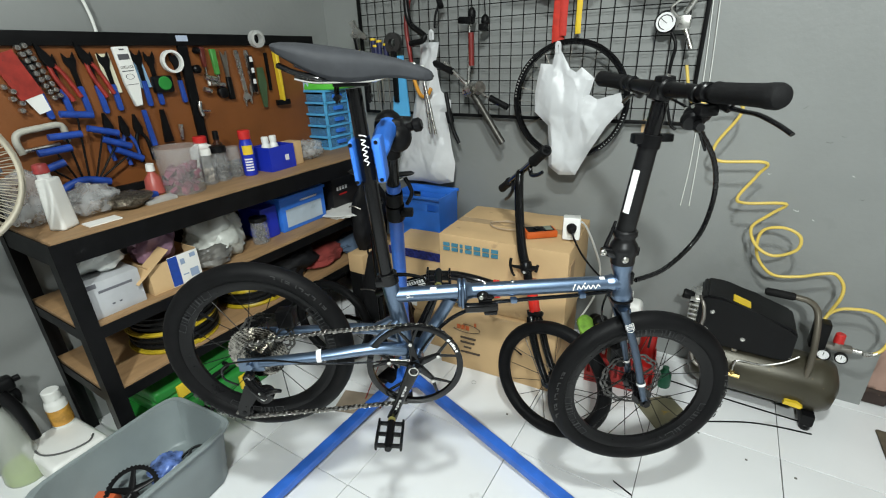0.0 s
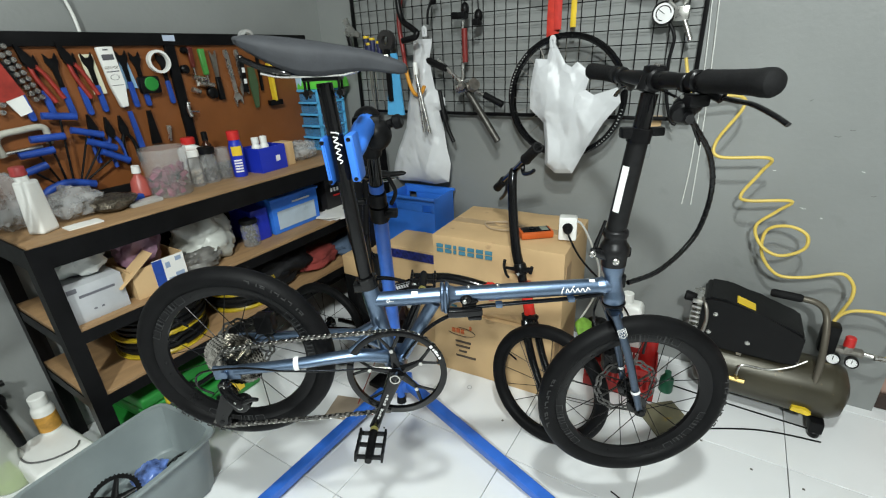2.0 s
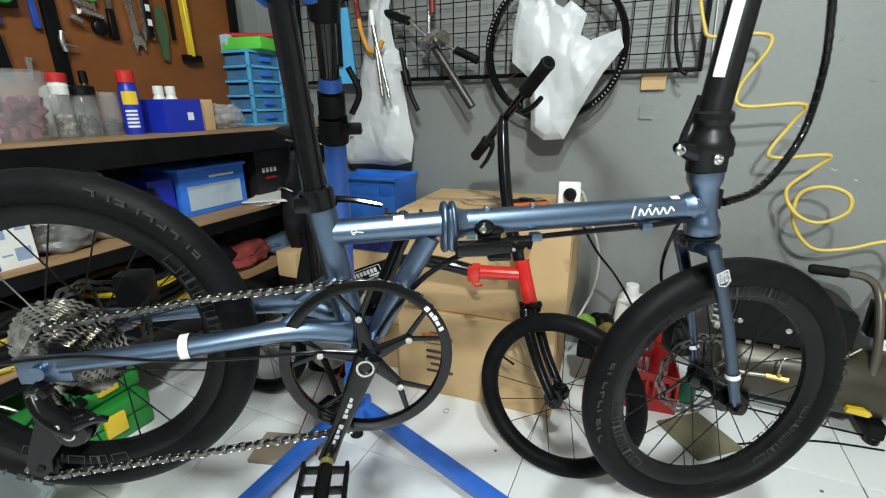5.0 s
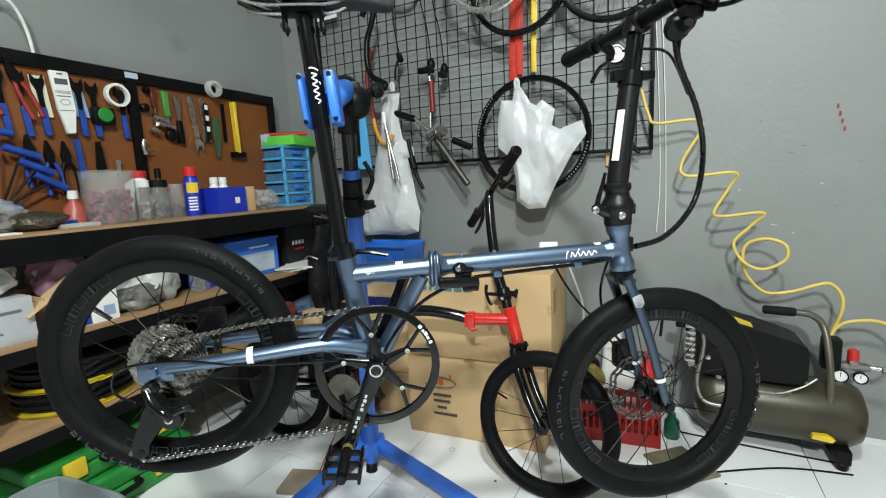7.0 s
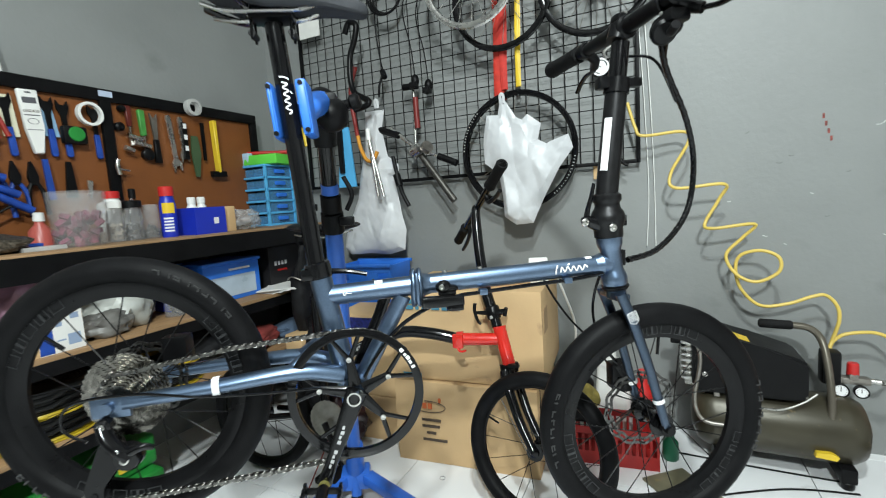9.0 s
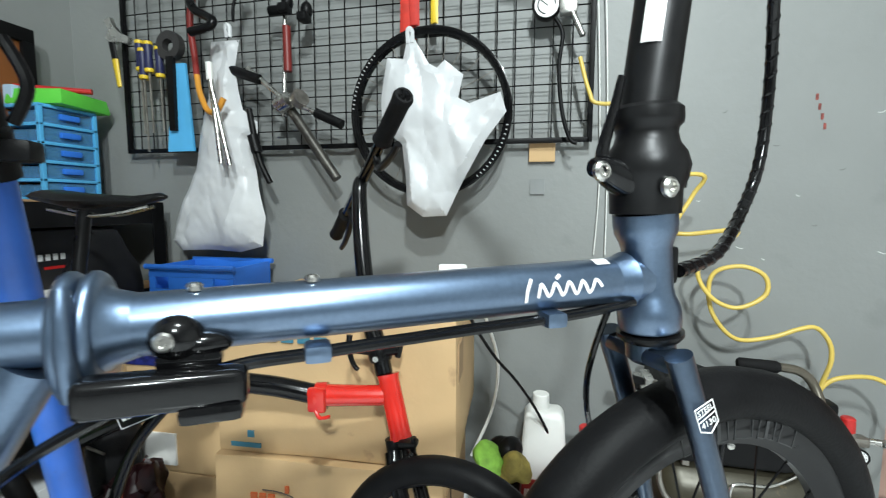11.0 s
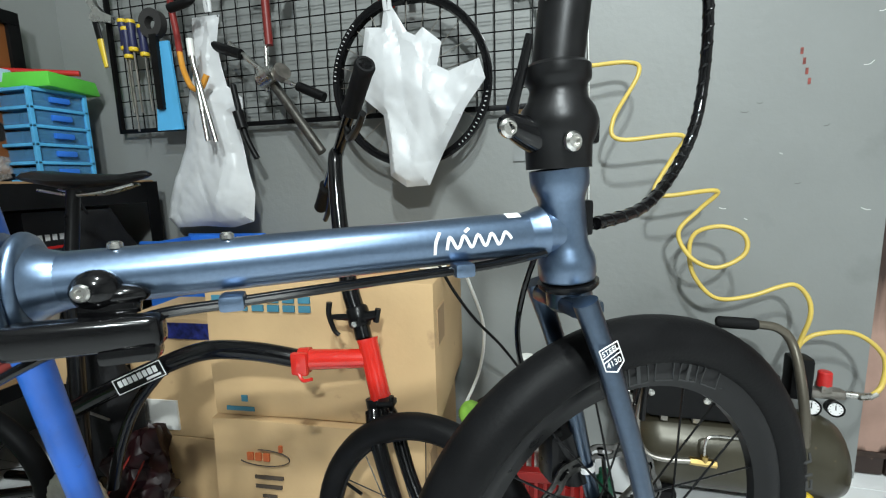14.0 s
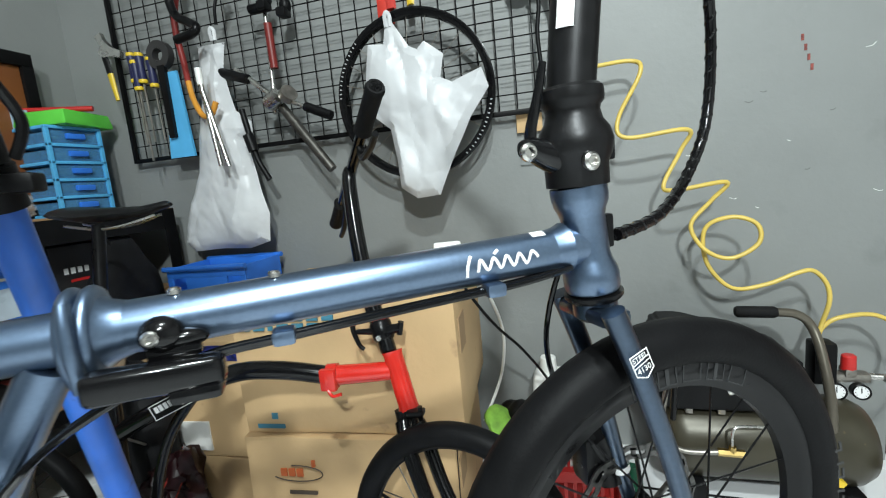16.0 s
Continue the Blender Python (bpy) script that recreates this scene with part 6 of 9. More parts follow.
# ---- on the wire grid ----
def plastic_bag(label, outline, y, top, depth, seed, flat):
    """A thin hanging bag: its outline filled out to front and back, with folds that run from the knot."""
    o = [Vector(p) for p in outline]
    n = len(o)
    rim = []
    for i in range(n):
        q = max(2, round((o[(i + 1) % n] - o[i]).length / 0.008))
        rim += [o[i].lerp(o[(i + 1) % n], k / q) for k in range(q)]
    x0, x1 = min(p.x for p in o), max(p.x for p in o)
    z0, z1 = min(p.y for p in o), max(p.y for p in o)
    rnd = random.Random(seed)
    pts, step = list(rim), 0.0065
    u = x0
    while u < x1:
        v = z0
        while v < z1:
            p = Vector((u + rnd.uniform(-0.3, 0.3) * step, v + rnd.uniform(-0.3, 0.3) * step))
            if min((p - q).length for q in rim) > step * 0.7:
                pts.append(p)
            v += step
        u += step
    m = len(rim)
    vs, es, fs = geometry.delaunay_2d_cdt(pts, [], [list(range(m))], 1, 1e-6)[:3]
    count = collections.Counter(tuple(sorted(e)) for f in fs for e in zip(f, f[1:] + f[:1]))
    border = {i for e, c in count.items() if c == 1 for i in e}
    bm = B()
    t = Vector(top)
    faces = []
    for side in (-1, 1):
        row = []
        for i, p in enumerate(vs):
            if i in border and side > 0:
                row.append(faces[i])
                continue
            d = 0.0 if i in border else min((p - q).length for q in rim)
            w = p - t
            ang = math.atan2(w.x, -w.y)
            r = w.length
            puff = depth * (1 - math.exp(-d / 0.05)) * min(1.0, r / 0.25)
            near = noise.voronoi(Vector((p.x * 10 + 0.3 * p.y + seed, p.y * 6.5, seed)))[0]
            facet = min(0.7, near[1] - near[0])
            ray = abs(((ang * 1.9 + 0.35 * noise.noise(Vector((p.x * 5, p.y * 5, seed))) + seed * 0.37) % 1.0) - 0.5) * 2
            near2 = noise.voronoi(Vector((p.x * 26, p.y * 20 + seed, seed * 2.0)))[0]
            k = min(1.0, d / 0.02)
            dy = puff + k * (0.015 * facet + 0.013 * ray * min(1.0, r / 0.12) + 0.0030 * min(0.6, near2[1] - near2[0]))
            wave = flat * noise.noise(Vector((p.x * 9, p.y * 9, seed)))
            row.append(bm.verts.new((p.x, y + wave + side * (dy if side < 0 else 0.4 * dy), p.y)))
        faces = row if side < 0 else faces
        for f in fs:
            if side < 0 or not all(i in border for i in f):
                bm.faces.new([row[i] for i in (f if side < 0 else reversed(f))])
    th = thing("plastic_bag", label, "plastic bag", group="plastic bags")
    sack = new("sack", mesh_from(bm, "sack", BAG, True, 16))
    sack.parent = th
    bm = B()
    tube(bm, spline([(t.x - 0.006, y, t.y - 0.04), (t.x - 0.006, y - 0.004, t.y - 0.012), (t.x, y - 0.004, t.y - 0.004), (t.x + 0.006, y, t.y - 0.012), (t.x + 0.006, y, t.y - 0.04)]), [0.006, 0.005, 0.004, 0.005, 0.006], 8, squash=0.6)
    part("handle_loop", bm, BAG, th)
    return th


plastic_bag("white plastic carrier bag tied to the wheel on the grid", [(-0.62, 1.293), (-0.608, 1.292), (-0.561, 1.213), (-0.539, 1.201), (-0.517, 1.219), (-0.467, 1.179), (-0.481, 1.121), (-0.45, 1.104), (-0.368, 1.13), (-0.352, 1.079), (-0.406, 1.007), (-0.456, 0.918), (-0.51, 0.807), (-0.576, 0.803), (-0.622, 0.836), (-0.625, 0.911), (-0.637, 1.001), (-0.696, 1.052), (-0.697, 1.124), (-0.678, 1.234), (-0.634, 1.23)], 2.015, (-0.613, 1.31), 0.018, 3, 0.012)
plastic_bag("white plastic carrier bag hanging from a handlebar on the grid", [(-1.262, 1.331), (-1.16, 1.329), (-1.183, 1.249), (-1.162, 1.125), (-1.108, 1.085), (-1.108, 1.052), (-1.138, 1.032), (-1.111, 0.886), (-1.09, 0.795), (-1.104, 0.705), (-1.184, 0.685), (-1.294, 0.69), (-1.40, 0.685), (-1.434, 0.715), (-1.425, 0.77), (-1.388, 0.854), (-1.335, 0.946), (-1.312, 1.059), (-1.275, 1.157)], 2.045, (-1.20, 1.38), 0.032, 8, 0.008)


def hung_wheel(label, c, R, rim_mat, rw_, spokes, tilt=0.0, tyre=False):
    t = thing("spare_bicycle_wheel", label, "wheel", Matrix.Translation(c) @ Matrix.Rotation(radians(tilt), 4, "X"), group="wheels hung on the grid")
    bm = B()
    lathe(bm, [(R, rw_), (R - 0.008, rw_ * 1.15), (R - 0.02, rw_ * 0.8), (R - 0.022, -rw_ * 0.8), (R - 0.008, -rw_ * 1.15), (R, -rw_), (R - 0.006, -rw_ * 0.6), (R - 0.006, rw_ * 0.6)], 64, ROT_Y, closed=True)
    rim = part("rim", bm, rim_mat, t)
    bm = B()
    lathe(bm, [(0.004, -0.05), (0.01, -0.045), (0.01, -0.03), (0.022, -0.03), (0.022, -0.026), (0.011, -0.02), (0.011, 0.02), (0.022, 0.026), (0.022, 0.03), (0.01, 0.03), (0.01, 0.045), (0.004, 0.05)], 20, ROT_Y)
    part("hub", bm, rim_mat, t)
    sp = {}
    for k in range(spokes):
        a, s = 2 * math.pi * k / spokes, 1 if k % 2 else -1
        if s not in sp:
            bm = B()
            tube(bm, [(0.02, s * 0.028, 0.008), (R - 0.02, 0, 0)], 0.0012, 5, caps=False)
            sp[s] = part("spoke", bm, STEEL if rim_mat == STEEL else DULL_STEEL, t, m=Matrix.Rotation(a, 4, "Y"))
        else:
            same_part(sp[s], t, Matrix.Rotation(a, 4, "Y"))
    return t, rim


bw, rim = hung_wheel("black bicycle rim with white side print hung on the grid", (-0.570, 2.055, 1.090), 0.230, BLACK_GLOSS, 0.011, 24, 2)
first = None
for k in range(14):
    for a0 in (2.35, 5.4):
        mm = Matrix.Rotation(-a0 - 0.055 * k, 4, "Y") @ Matrix.Translation((0.222, -0.0128, 0))
        if first is None:
            bm = B()
            box(bm, -0.0028, 0.0028, -0.0006, 0.0006, -0.004, -0.0012)
            first = part("print_mark", bm, PRINT_GREY, rim, "white print mark", mm)
        else:
            same_part(first, rim, mm)
hung_wheel("black bicycle rim hung high on the grid", (-0.605, 2.03, 1.665), 0.195, BLACK_GLOSS, 0.010, 20)
hung_wheel("black bicycle rim hung high beside another", (-0.265, 2.03, 1.66), 0.203, BLACK_GLOSS, 0.010, 20)
hung_wheel("silver bicycle rim with bright spokes hung on the grid", (-0.70, 1.95, 1.735), 0.185, STEEL, 0.011, 20, 3)
hung_wheel("silver bicycle rim hung at the grid's end", (-0.215, 1.95, 1.735), 0.19, STEEL, 0.011, 20, 3)

# straps, gauge, hoses
def strap(name, label, x0, x1, z0, z1, y, material, cat="strap"):
    bm = B()
    n = 10
    for s in (0, 1):
        pts = []
        for k in range(n + 1):
            t = k / n
            pts.append(((x0 + x1) / 2 + 0.004 * math.sin(5 * t + s), y - 0.006 * math.sin(math.pi * t) - 0.008 * s, z1 + (z0 - z1) * t))
        tube(bm, pts, (x1 - x0) / 2 if s == 0 else (x1 - x0) / 3, 8, squash=0.12, up=(0, 1, 0))
    return solo(name, bm, material, label, cat)


strap("red_strap", "folded red webbing strap hanging on the grid", -0.655, -0.606, 1.295, 1.75, 2.07, mat("red_webbing", (0.55, 0.035, 0.02), 0.7, 0, 0.15, 40))
strap("red_strap", "second red webbing strap beside the first", -0.628, -0.596, 1.33, 1.75, 2.06, mat("red_webbing_b", (0.50, 0.03, 0.02), 0.7, 0, 0.15, 40))
strap("yellow_strap", "narrow yellow plastic strap on the grid", -0.566, -0.545, 1.335, 1.75, 2.07, YELLOW_PLASTIC)
gau = thing("pressure_gauge", "round tyre pressure gauge with black hose on the grid", "gauge")
mg = along((-0.258, 2.09, 1.358), (-0.24, 1.0, 1.30))
bm = B()
lathe(bm, [(0, 0), (0.036, 0), (0.037, 0.02), (0.034, 0.026), (0.032, 0.022), (0, 0.022)], 28, mg)
part("case", bm, BLACK_SATIN, gau)
bm = B()
lathe(bm, [(0, 0.0225), (0.031, 0.0225), (0.031, 0.0235), (0, 0.0235)], 26, mg)
part("dial", bm, WHITE, gau, "white dial")
bm = B()
box(bm, -0.001, 0.001, -0.004, 0.02, 0.0236, 0.0245, m=mg @ Matrix.Rotation(0.9, 4, "Z"))
lathe(bm, [(0.024, 0.0236), (0.024, 0.0242), (0.021, 0.0242), (0.021, 0.0236)], 20, mg, closed=True, arc=4.6)
part("needle", bm, BLACK_SATIN, gau)
bm = B()
tube(bm, spline([(-0.235, 2.075, 1.325), (-0.215, 2.07, 1.28), (-0.222, 2.07, 1.2), (-0.212, 2.07, 1.09), (-0.19, 2.07, 1.015), (-0.17, 2.07, 1.0)]), 0.0055, 10)
part("hose", bm, BLACK_PLASTIC, gau, "black rubber hose")
bm = B()
box(bm, -0.225, -0.18, 2.06, 2.09, 1.33, 1.375, 0.006)
tube(bm, [(-0.20, 2.07, 1.38), (-0.17, 2.06, 1.43)], 0.009, 10)
tube(bm, [(-0.195, 2.07, 1.34), (-0.165, 2.06, 1.27)], 0.008, 10)
tube(bm, spline([(-0.21, 2.065, 1.36), (-0.245, 2.06, 1.40), (-0.20, 2.06, 1.43)]), 0.0045, 8)
part("chuck", bm, STEEL, gau, "bright metal chuck")
for k, x in enumerate((-0.105, -0.085)):
    bm = B()
    tube(bm, spline([(x - 0.03, 2.115, 1.56), (x - 0.01, 2.125, 1.2), (x, 2.128, 0.9), (x - 0.008 + 0.01 * k, 2.128, 0.70)]), 0.0016, 6)
    solo("hanging_string", bm, WHITE_PLASTIC, "thin white cord hanging on the wall", "cord", group="white cords")

# hand tools on the grid
def rod_tool(name, label, pieces, cat="tool"):
    t = thing(name, label, cat, group="tools on the grid")
    for nm, pts, r, material in pieces:
        bm = B()
        tube(bm, spline(pts, 5) if len(pts) > 2 else pts, r, 12)
        part(nm, bm, material, t)
    return t


rod_tool("headset_press", "steel press tool with black handles on the grid", [("bar", [(-1.139, 2.05, 1.246), (-0.999, 2.04, 1.133)], 0.008, STEEL), ("lower_bar", [(-1.014, 2.05, 1.141), (-0.846, 2.04, 0.911)], 0.0145, mat("oily_steel", (0.085, 0.080, 0.072), 0.45, 0.7, 0.3, 40)), ("handle", [(-1.199, 2.05, 1.246), (-1.094, 2.04, 1.208)], 0.015, BLACK_PLASTIC), ("handle", [(-0.904, 2.03, 1.101), (-0.822, 2.03, 1.064)], 0.014, BLACK_PLASTIC), ("cross_bar", [(-0.984, 2.03, 1.136), (-0.894, 2.03, 1.096)], 0.006, STEEL), ("collar", [(-1.024, 2.03, 1.126), (-0.984, 2.02, 1.141)], 0.024, STEEL), ("collar", [(-0.964, 2.03, 1.136), (-0.944, 2.02, 1.146)], 0.026, DULL_STEEL)])
rod_tool("hammer", "hammer with red and steel shaft on the grid", [("shaft", [(-1.021, 2.07, 1.400), (-1.026, 2.06, 1.100)], 0.0065, STEEL), ("grip", [(-1.008, 2.055, 1.360), (-1.006, 2.055, 1.230)], 0.012, mat("dull_red_grip", (0.17, 0.015, 0.012), 0.45)), ("head", [(-1.064, 2.06, 1.410), (-0.996, 2.05, 1.405)], 0.014, BLACK_STEEL)], "hammer")
for x, z in ((-1.006, 1.43), (-0.944, 1.40)):
    t = thing("gear_shifter", "black gear shifter hanging by its cable on the grid", "shifter", group="shifters on the grid")
    bm = B()
    ball(bm, (x, 2.06, z), 0.022, 0.8, 0.8, 1.2, 14)
    box(bm, x - 0.018, x + 0.012, 2.03, 2.07, z - 0.035, z - 0.01, 0.006)
    part("body", bm, BLACK_PLASTIC, t)
    bm = B()
    tube(bm, spline([(x, 2.06, z + 0.02), (x - 0.02, 2.075, z + 0.15), (x - 0.05, 2.08, z + 0.3), (x - 0.02, 2.09, z + 0.42)]), 0.0025, 6)
    part("cable", bm, BLACK_PLASTIC, t)
rod_tool("brake_lever", "black brake lever with cable hanging on the grid", [("cable", [(-1.19, 2.07, 1.80), (-1.19, 2.07, 1.65), (-1.178, 2.07, 1.55), (-1.16, 2.06, 1.49)], 0.003, BLACK_PLASTIC), ("body", [(-1.165, 2.06, 1.495), (-1.15, 2.05, 1.465)], 0.013, BLACK_PLASTIC), ("lever", [(-1.165, 2.05, 1.47), (-1.178, 2.045, 1.43), (-1.185, 2.05, 1.385)], 0.005, BLACK_PLASTIC)], "brake lever")
rod_tool("drop_handlebar", "black bent handlebar hanging on the grid", [("bar", [(-1.30, 1.99, 1.66), (-1.27, 1.985, 1.70), (-1.235, 1.985, 1.68), (-1.25, 1.985, 1.62), (-1.277, 1.985, 1.56), (-1.282, 1.98, 1.47), (-1.262, 1.975, 1.405), (-1.21, 1.965, 1.372), (-1.178, 1.955, 1.352), (-1.19, 1.95, 1.334), (-1.25, 1.95, 1.325)], 0.0125, BLACK_SATIN)], "handlebar")
rod_tool("cable_cutter", "red handled cutter with an orange hook end", [("grip", [(-1.312, 2.066, 1.54), (-1.330, 2.056, 1.475), (-1.334, 2.045, 1.395), (-1.314, 2.035, 1.290), (-1.291, 2.015, 1.214)], [0.011, 0.015, 0.013, 0.010, 0.009], mat("old_red_grip", (0.20, 0.015, 0.012), 0.45)), ("hook", [(-1.291, 2.015, 1.224), (-1.270, 2.000, 1.168), (-1.232, 1.985, 1.112), (-1.192, 1.975, 1.108), (-1.168, 1.975, 1.142)], 0.0085, mat("orange_dip", (0.62, 0.27, 0.03), 0.4))])
rod_tool("bicycle_pump", "slim bright metal pump tubes against the bag", [("tube", [(-1.192, 1.952, 1.206), (-1.161, 1.946, 0.951)], 0.0075, STEEL), ("tube", [(-1.185, 1.946, 1.175), (-1.129, 1.941, 0.946)], 0.0065, STEEL), ("cap", [(-1.195, 1.953, 1.238), (-1.192, 1.952, 1.190)], 0.010, WHITE_PLASTIC)], "pump")
saw = thing("blue_scraper", "light blue flat plastic blade hanging on the grid", "tool", group="tools on the grid")
bm = B()
plate(bm, [(-1.412, 1.28), (-1.372, 1.28), (-1.352, 1.005), (-1.452, 1.005), (-1.444, 1.08)], 2.058, 2.066)
part("blade", bm, SKY_PLASTIC, saw)
bm = B()
plate(bm, [(-1.432, 1.30), (-1.405, 1.30), (-1.407, 1.07), (-1.430, 1.07)], 2.045, 2.057)
part("handle", bm, BLACK_PLASTIC, saw)
for k, (x, zt, ln, mt) in enumerate(((-1.545, 1.365, 0.30, YELLOW_PLASTIC), (-1.500, 1.355, 0.29, NAVY_PLASTIC), (-1.470, 1.34, 0.27, YELLOW_PLASTIC), (-1.522, 1.335, 0.33, NAVY_PLASTIC))):
    t = thing("screwdriver", "screwdriver with a blue and yellow handle on the grid", "screwdriver", group="screwdrivers on the grid")
    y = 2.06 - 0.012 * (k % 2)
    bm = B()
    lathe(bm, [(0, 0), (0.012, 0.002), (0.014, 0.02), (0.0115, 0.05), (0.0135, 0.085), (0.009, 0.10), (0, 0.1)], 10, along((x, y, zt), (x + 0.004, y, zt - 0.2)))
    part("handle", bm, mat("navy_grip", (0.015, 0.018, 0.07), 0.45), t)
    for a in (0.004, 0.088):
        bm = B()
        lathe(bm, [(0.0125, a), (0.0142, a + 0.002), (0.0142, a + 0.01), (0.0125, a + 0.012)], 10, along((x, y, zt), (x + 0.004, y, zt - 0.2)))
        part("band", bm, YELLOW_PLASTIC, t, "yellow band")
    bm = B()
    tube(bm, [(x + 0.002, y, zt - 0.1), (x + 0.006, y, zt - ln)], 0.0035, 8)
    part("shaft", bm, DULL_STEEL, t)
wr = thing("adjustable_wrench", "adjustable wrench with black and yellow handle by the grid", "wrench", Matrix.Translation((0.04, 0, 0)), group="tools on the grid")
bm = B()
plate(bm, [(-1.725, 1.435), (-1.70, 1.445), (-1.69, 1.42), (-1.665, 1.395), (-1.625, 1.375), (-1.632, 1.355), (-1.67, 1.365), (-1.70, 1.365), (-1.72, 1.38), (-1.705, 1.405)], 2.06, 2.075)
part("jaw", bm, STEEL, wr, "bright jaw")
bm = B()
tube(bm, [(-1.703, 2.067, 1.37), (-1.69, 2.065, 1.31)], 0.012, 10, squash=0.5)
part("neck", bm, BLACK_PLASTIC, wr)
bm = B()
tube(bm, [(-1.69, 2.065, 1.31), (-1.672, 2.06, 1.22)], [0.012, 0.008], 10, squash=0.6)
part("grip", bm, YELLOW_PLASTIC, wr, "yellow grip")
bm = B()
lathe(bm, [(0.045, -0.012), (0.045, 0.012), (0.02, 0.012), (0.02, -0.012)], 28, Matrix.Translation((-1.425, 2.06, 1.335)) @ ROT_Y, closed=True)
solo("tape_roll", bm, mat("dark_tape", (0.03, 0.028, 0.028), 0.35), "dark adhesive tape roll on the grid", "tape")
rod_tool("black_strap", "black buckled strap hanging below the bag", [("strap", [(-1.125, 2.03, 1.12), (-1.100, 2.02, 1.02), (-1.085, 2.02, 0.96), (-1.055, 2.02, 0.90)], 0.009, BLACK_PLASTIC), ("buckle", [(-1.105, 2.015, 1.04), (-1.092, 2.015, 0.99)], 0.016, BLACK_PLASTIC)], "strap")
bm = B()
box(bm, -0.297, -0.225, 2.125, 2.134, 0.959, 1.022, 0.002)
solo("cardboard_tag", bm, CARD, "small brown card tag fixed to the wall", "tag")
bm = B()
box(bm, -0.292, -0.252, 2.134, 2.1395, 0.868, 0.911)
solo("wall_patch", bm, mat("grey_patch", (0.22, 0.23, 0.23), 0.6), "darker grey patch on the painted wall", "patch")
bm = B()
for k in range(4):
    box(bm, -0.003, 0.003, -0.0006, 0.0006, -0.012 - 0.024 * k, 0.003 - 0.024 * k, m=Matrix.Translation((0.402 + 0.007 * k, 2.1392, 1.112)))
solo("wall_stain", bm, mat("rust_red_paint", (0.22, 0.05, 0.04), 0.7, 0, 0.5, 90), "row of small red paint smears on the wall", "stain")
bm = B()
box(bm, -1.62, -1.50, 2.07, 2.074, 1.72, 1.84)
solo("paper_sheet", bm, PAPER, "white paper sheet clipped to the grid", "paper")
bm = B()
for k in range(3):
    tube(bm, ring_pts((-1.12, 2.06 - 0.01 * k, 1.80), 0.07 + 0.006 * k, 28), 0.005, 8)
solo("cable_coil", bm, BLACK_PLASTIC, "coil of black cable hung on the grid", "cable")


# ---- on the pegboard ----
TX = PX + 0.006


def pliers(y, z, ln, grip, jaw=None, lean=0.0, spread=0.02):
    t = thing("pliers", "pliers with coloured grips hanging on the pegboard", "pliers", Matrix.Translation((TX + 0.012, y, z)) @ Matrix.Rotation(radians(lean), 4, "X"), group="pliers on the pegboard")
    bm = B()
    plate(bm, [(-0.010, 0.0), (-0.014, -0.018), (-0.009, -0.06 * ln / 0.2), (0.009, -0.06 * ln / 0.2), (0.014, -0.018), (0.010, 0.0), (0.002, 0.03), (-0.002, 0.03)], -0.006, 0.006, "yz")
    part("jaw", bm, jaw or BLACK_STEEL, t)
    for s in (-1, 1):
        bm = B()
        tube(bm, spline([(0, s * 0.006, -0.05 * ln / 0.2), (0, s * (0.008 + spread * 0.4), -0.10 * ln / 0.2), (0, s * (0.006 + spread * 0.5), -ln)], 4), [0.006, 0.0075], 8)
        part("grip", bm, grip, t)


def flat_tool(name, label, cat, outline, material, grip=None, gm=None, y=0, z=0, lean=0.0, thick=0.008):
    t = thing(name, label, cat, Matrix.Translation((TX, y, z)) @ Matrix.Rotation(radians(lean), 4, "X"), group="tools on the pegboard")
    bm = B()
    plate(bm, outline, 0.004, 0.004 + thick, "yz")
    part("body", bm, material, t)
    if grip:
        bm = B()
        plate(bm, grip, 0.001, 0.008 + thick, "yz")
        bmesh.ops.bevel(bm, geom=bm.edges[:], offset=0.0025, segments=1, affect="EDGES")
        part("grip", bm, gm, t)
    return t


TOOL_BLUE = mat("tool_blue_grip", (0.010, 0.052, 0.30), 0.5, 0, 0.2, 40, wear=0.15, wear_colour=(0.01, 0.02, 0.06))
RUSTY_RED = mat("red_grip", (0.27, 0.022, 0.014), 0.5, 0, 0.25, 40, wear=0.15, wear_colour=(0.05, 0.02, 0.015))
for y, z, ln, lean in ((0.79, 1.295, 0.17, 6), (0.85, 1.295, 0.17, 5), (0.905, 1.30, 0.175, 4), (0.955, 1.30, 0.175, 4), (1.005, 1.30, 0.17, 3), (1.112, 1.305, 0.17, 2), (1.155, 1.30, 0.165, 2), (1.245, 1.30, 0.165, 2)):
    t = thing("bicycle_spanner", "dark steel tool with a blue dipped handle on the pegboard", "spanner", Matrix.Translation((TX, y, z)) @ Matrix.Rotation(radians(lean), 4, "X"), group="blue handled tools")
    bm = B()
    plate(bm, [(-0.016, 0.02), (-0.006, 0.005), (0.006, 0.005), (0.016, 0.02), (0.018, -0.005), (0.008, -0.03), (0.006, -0.09), (-0.006, -0.09), (-0.008, -0.03), (-0.018, -0.005)], 0.003, 0.009, "yz")
    part("head", bm, BLACK_STEEL, t)
    bm = B()
    plate(bm, [(-0.008, -0.082), (0.008, -0.082), (0.0095, -ln + 0.008), (0.006, -ln), (-0.006, -ln), (-0.0095, -ln + 0.008)], 0.0, 0.012, "yz")
    bmesh.ops.bevel(bm, geom=bm.edges[:], offset=0.002, segments=1, affect="EDGES")
    part("grip", bm, TOOL_BLUE, t, "blue dipped grip")
for y, z, lean in ((0.835, 1.32, 22), (0.94, 1.325, 20)):
    pliers(y, z, 0.15, RUSTY_RED, None, lean, 0.014)
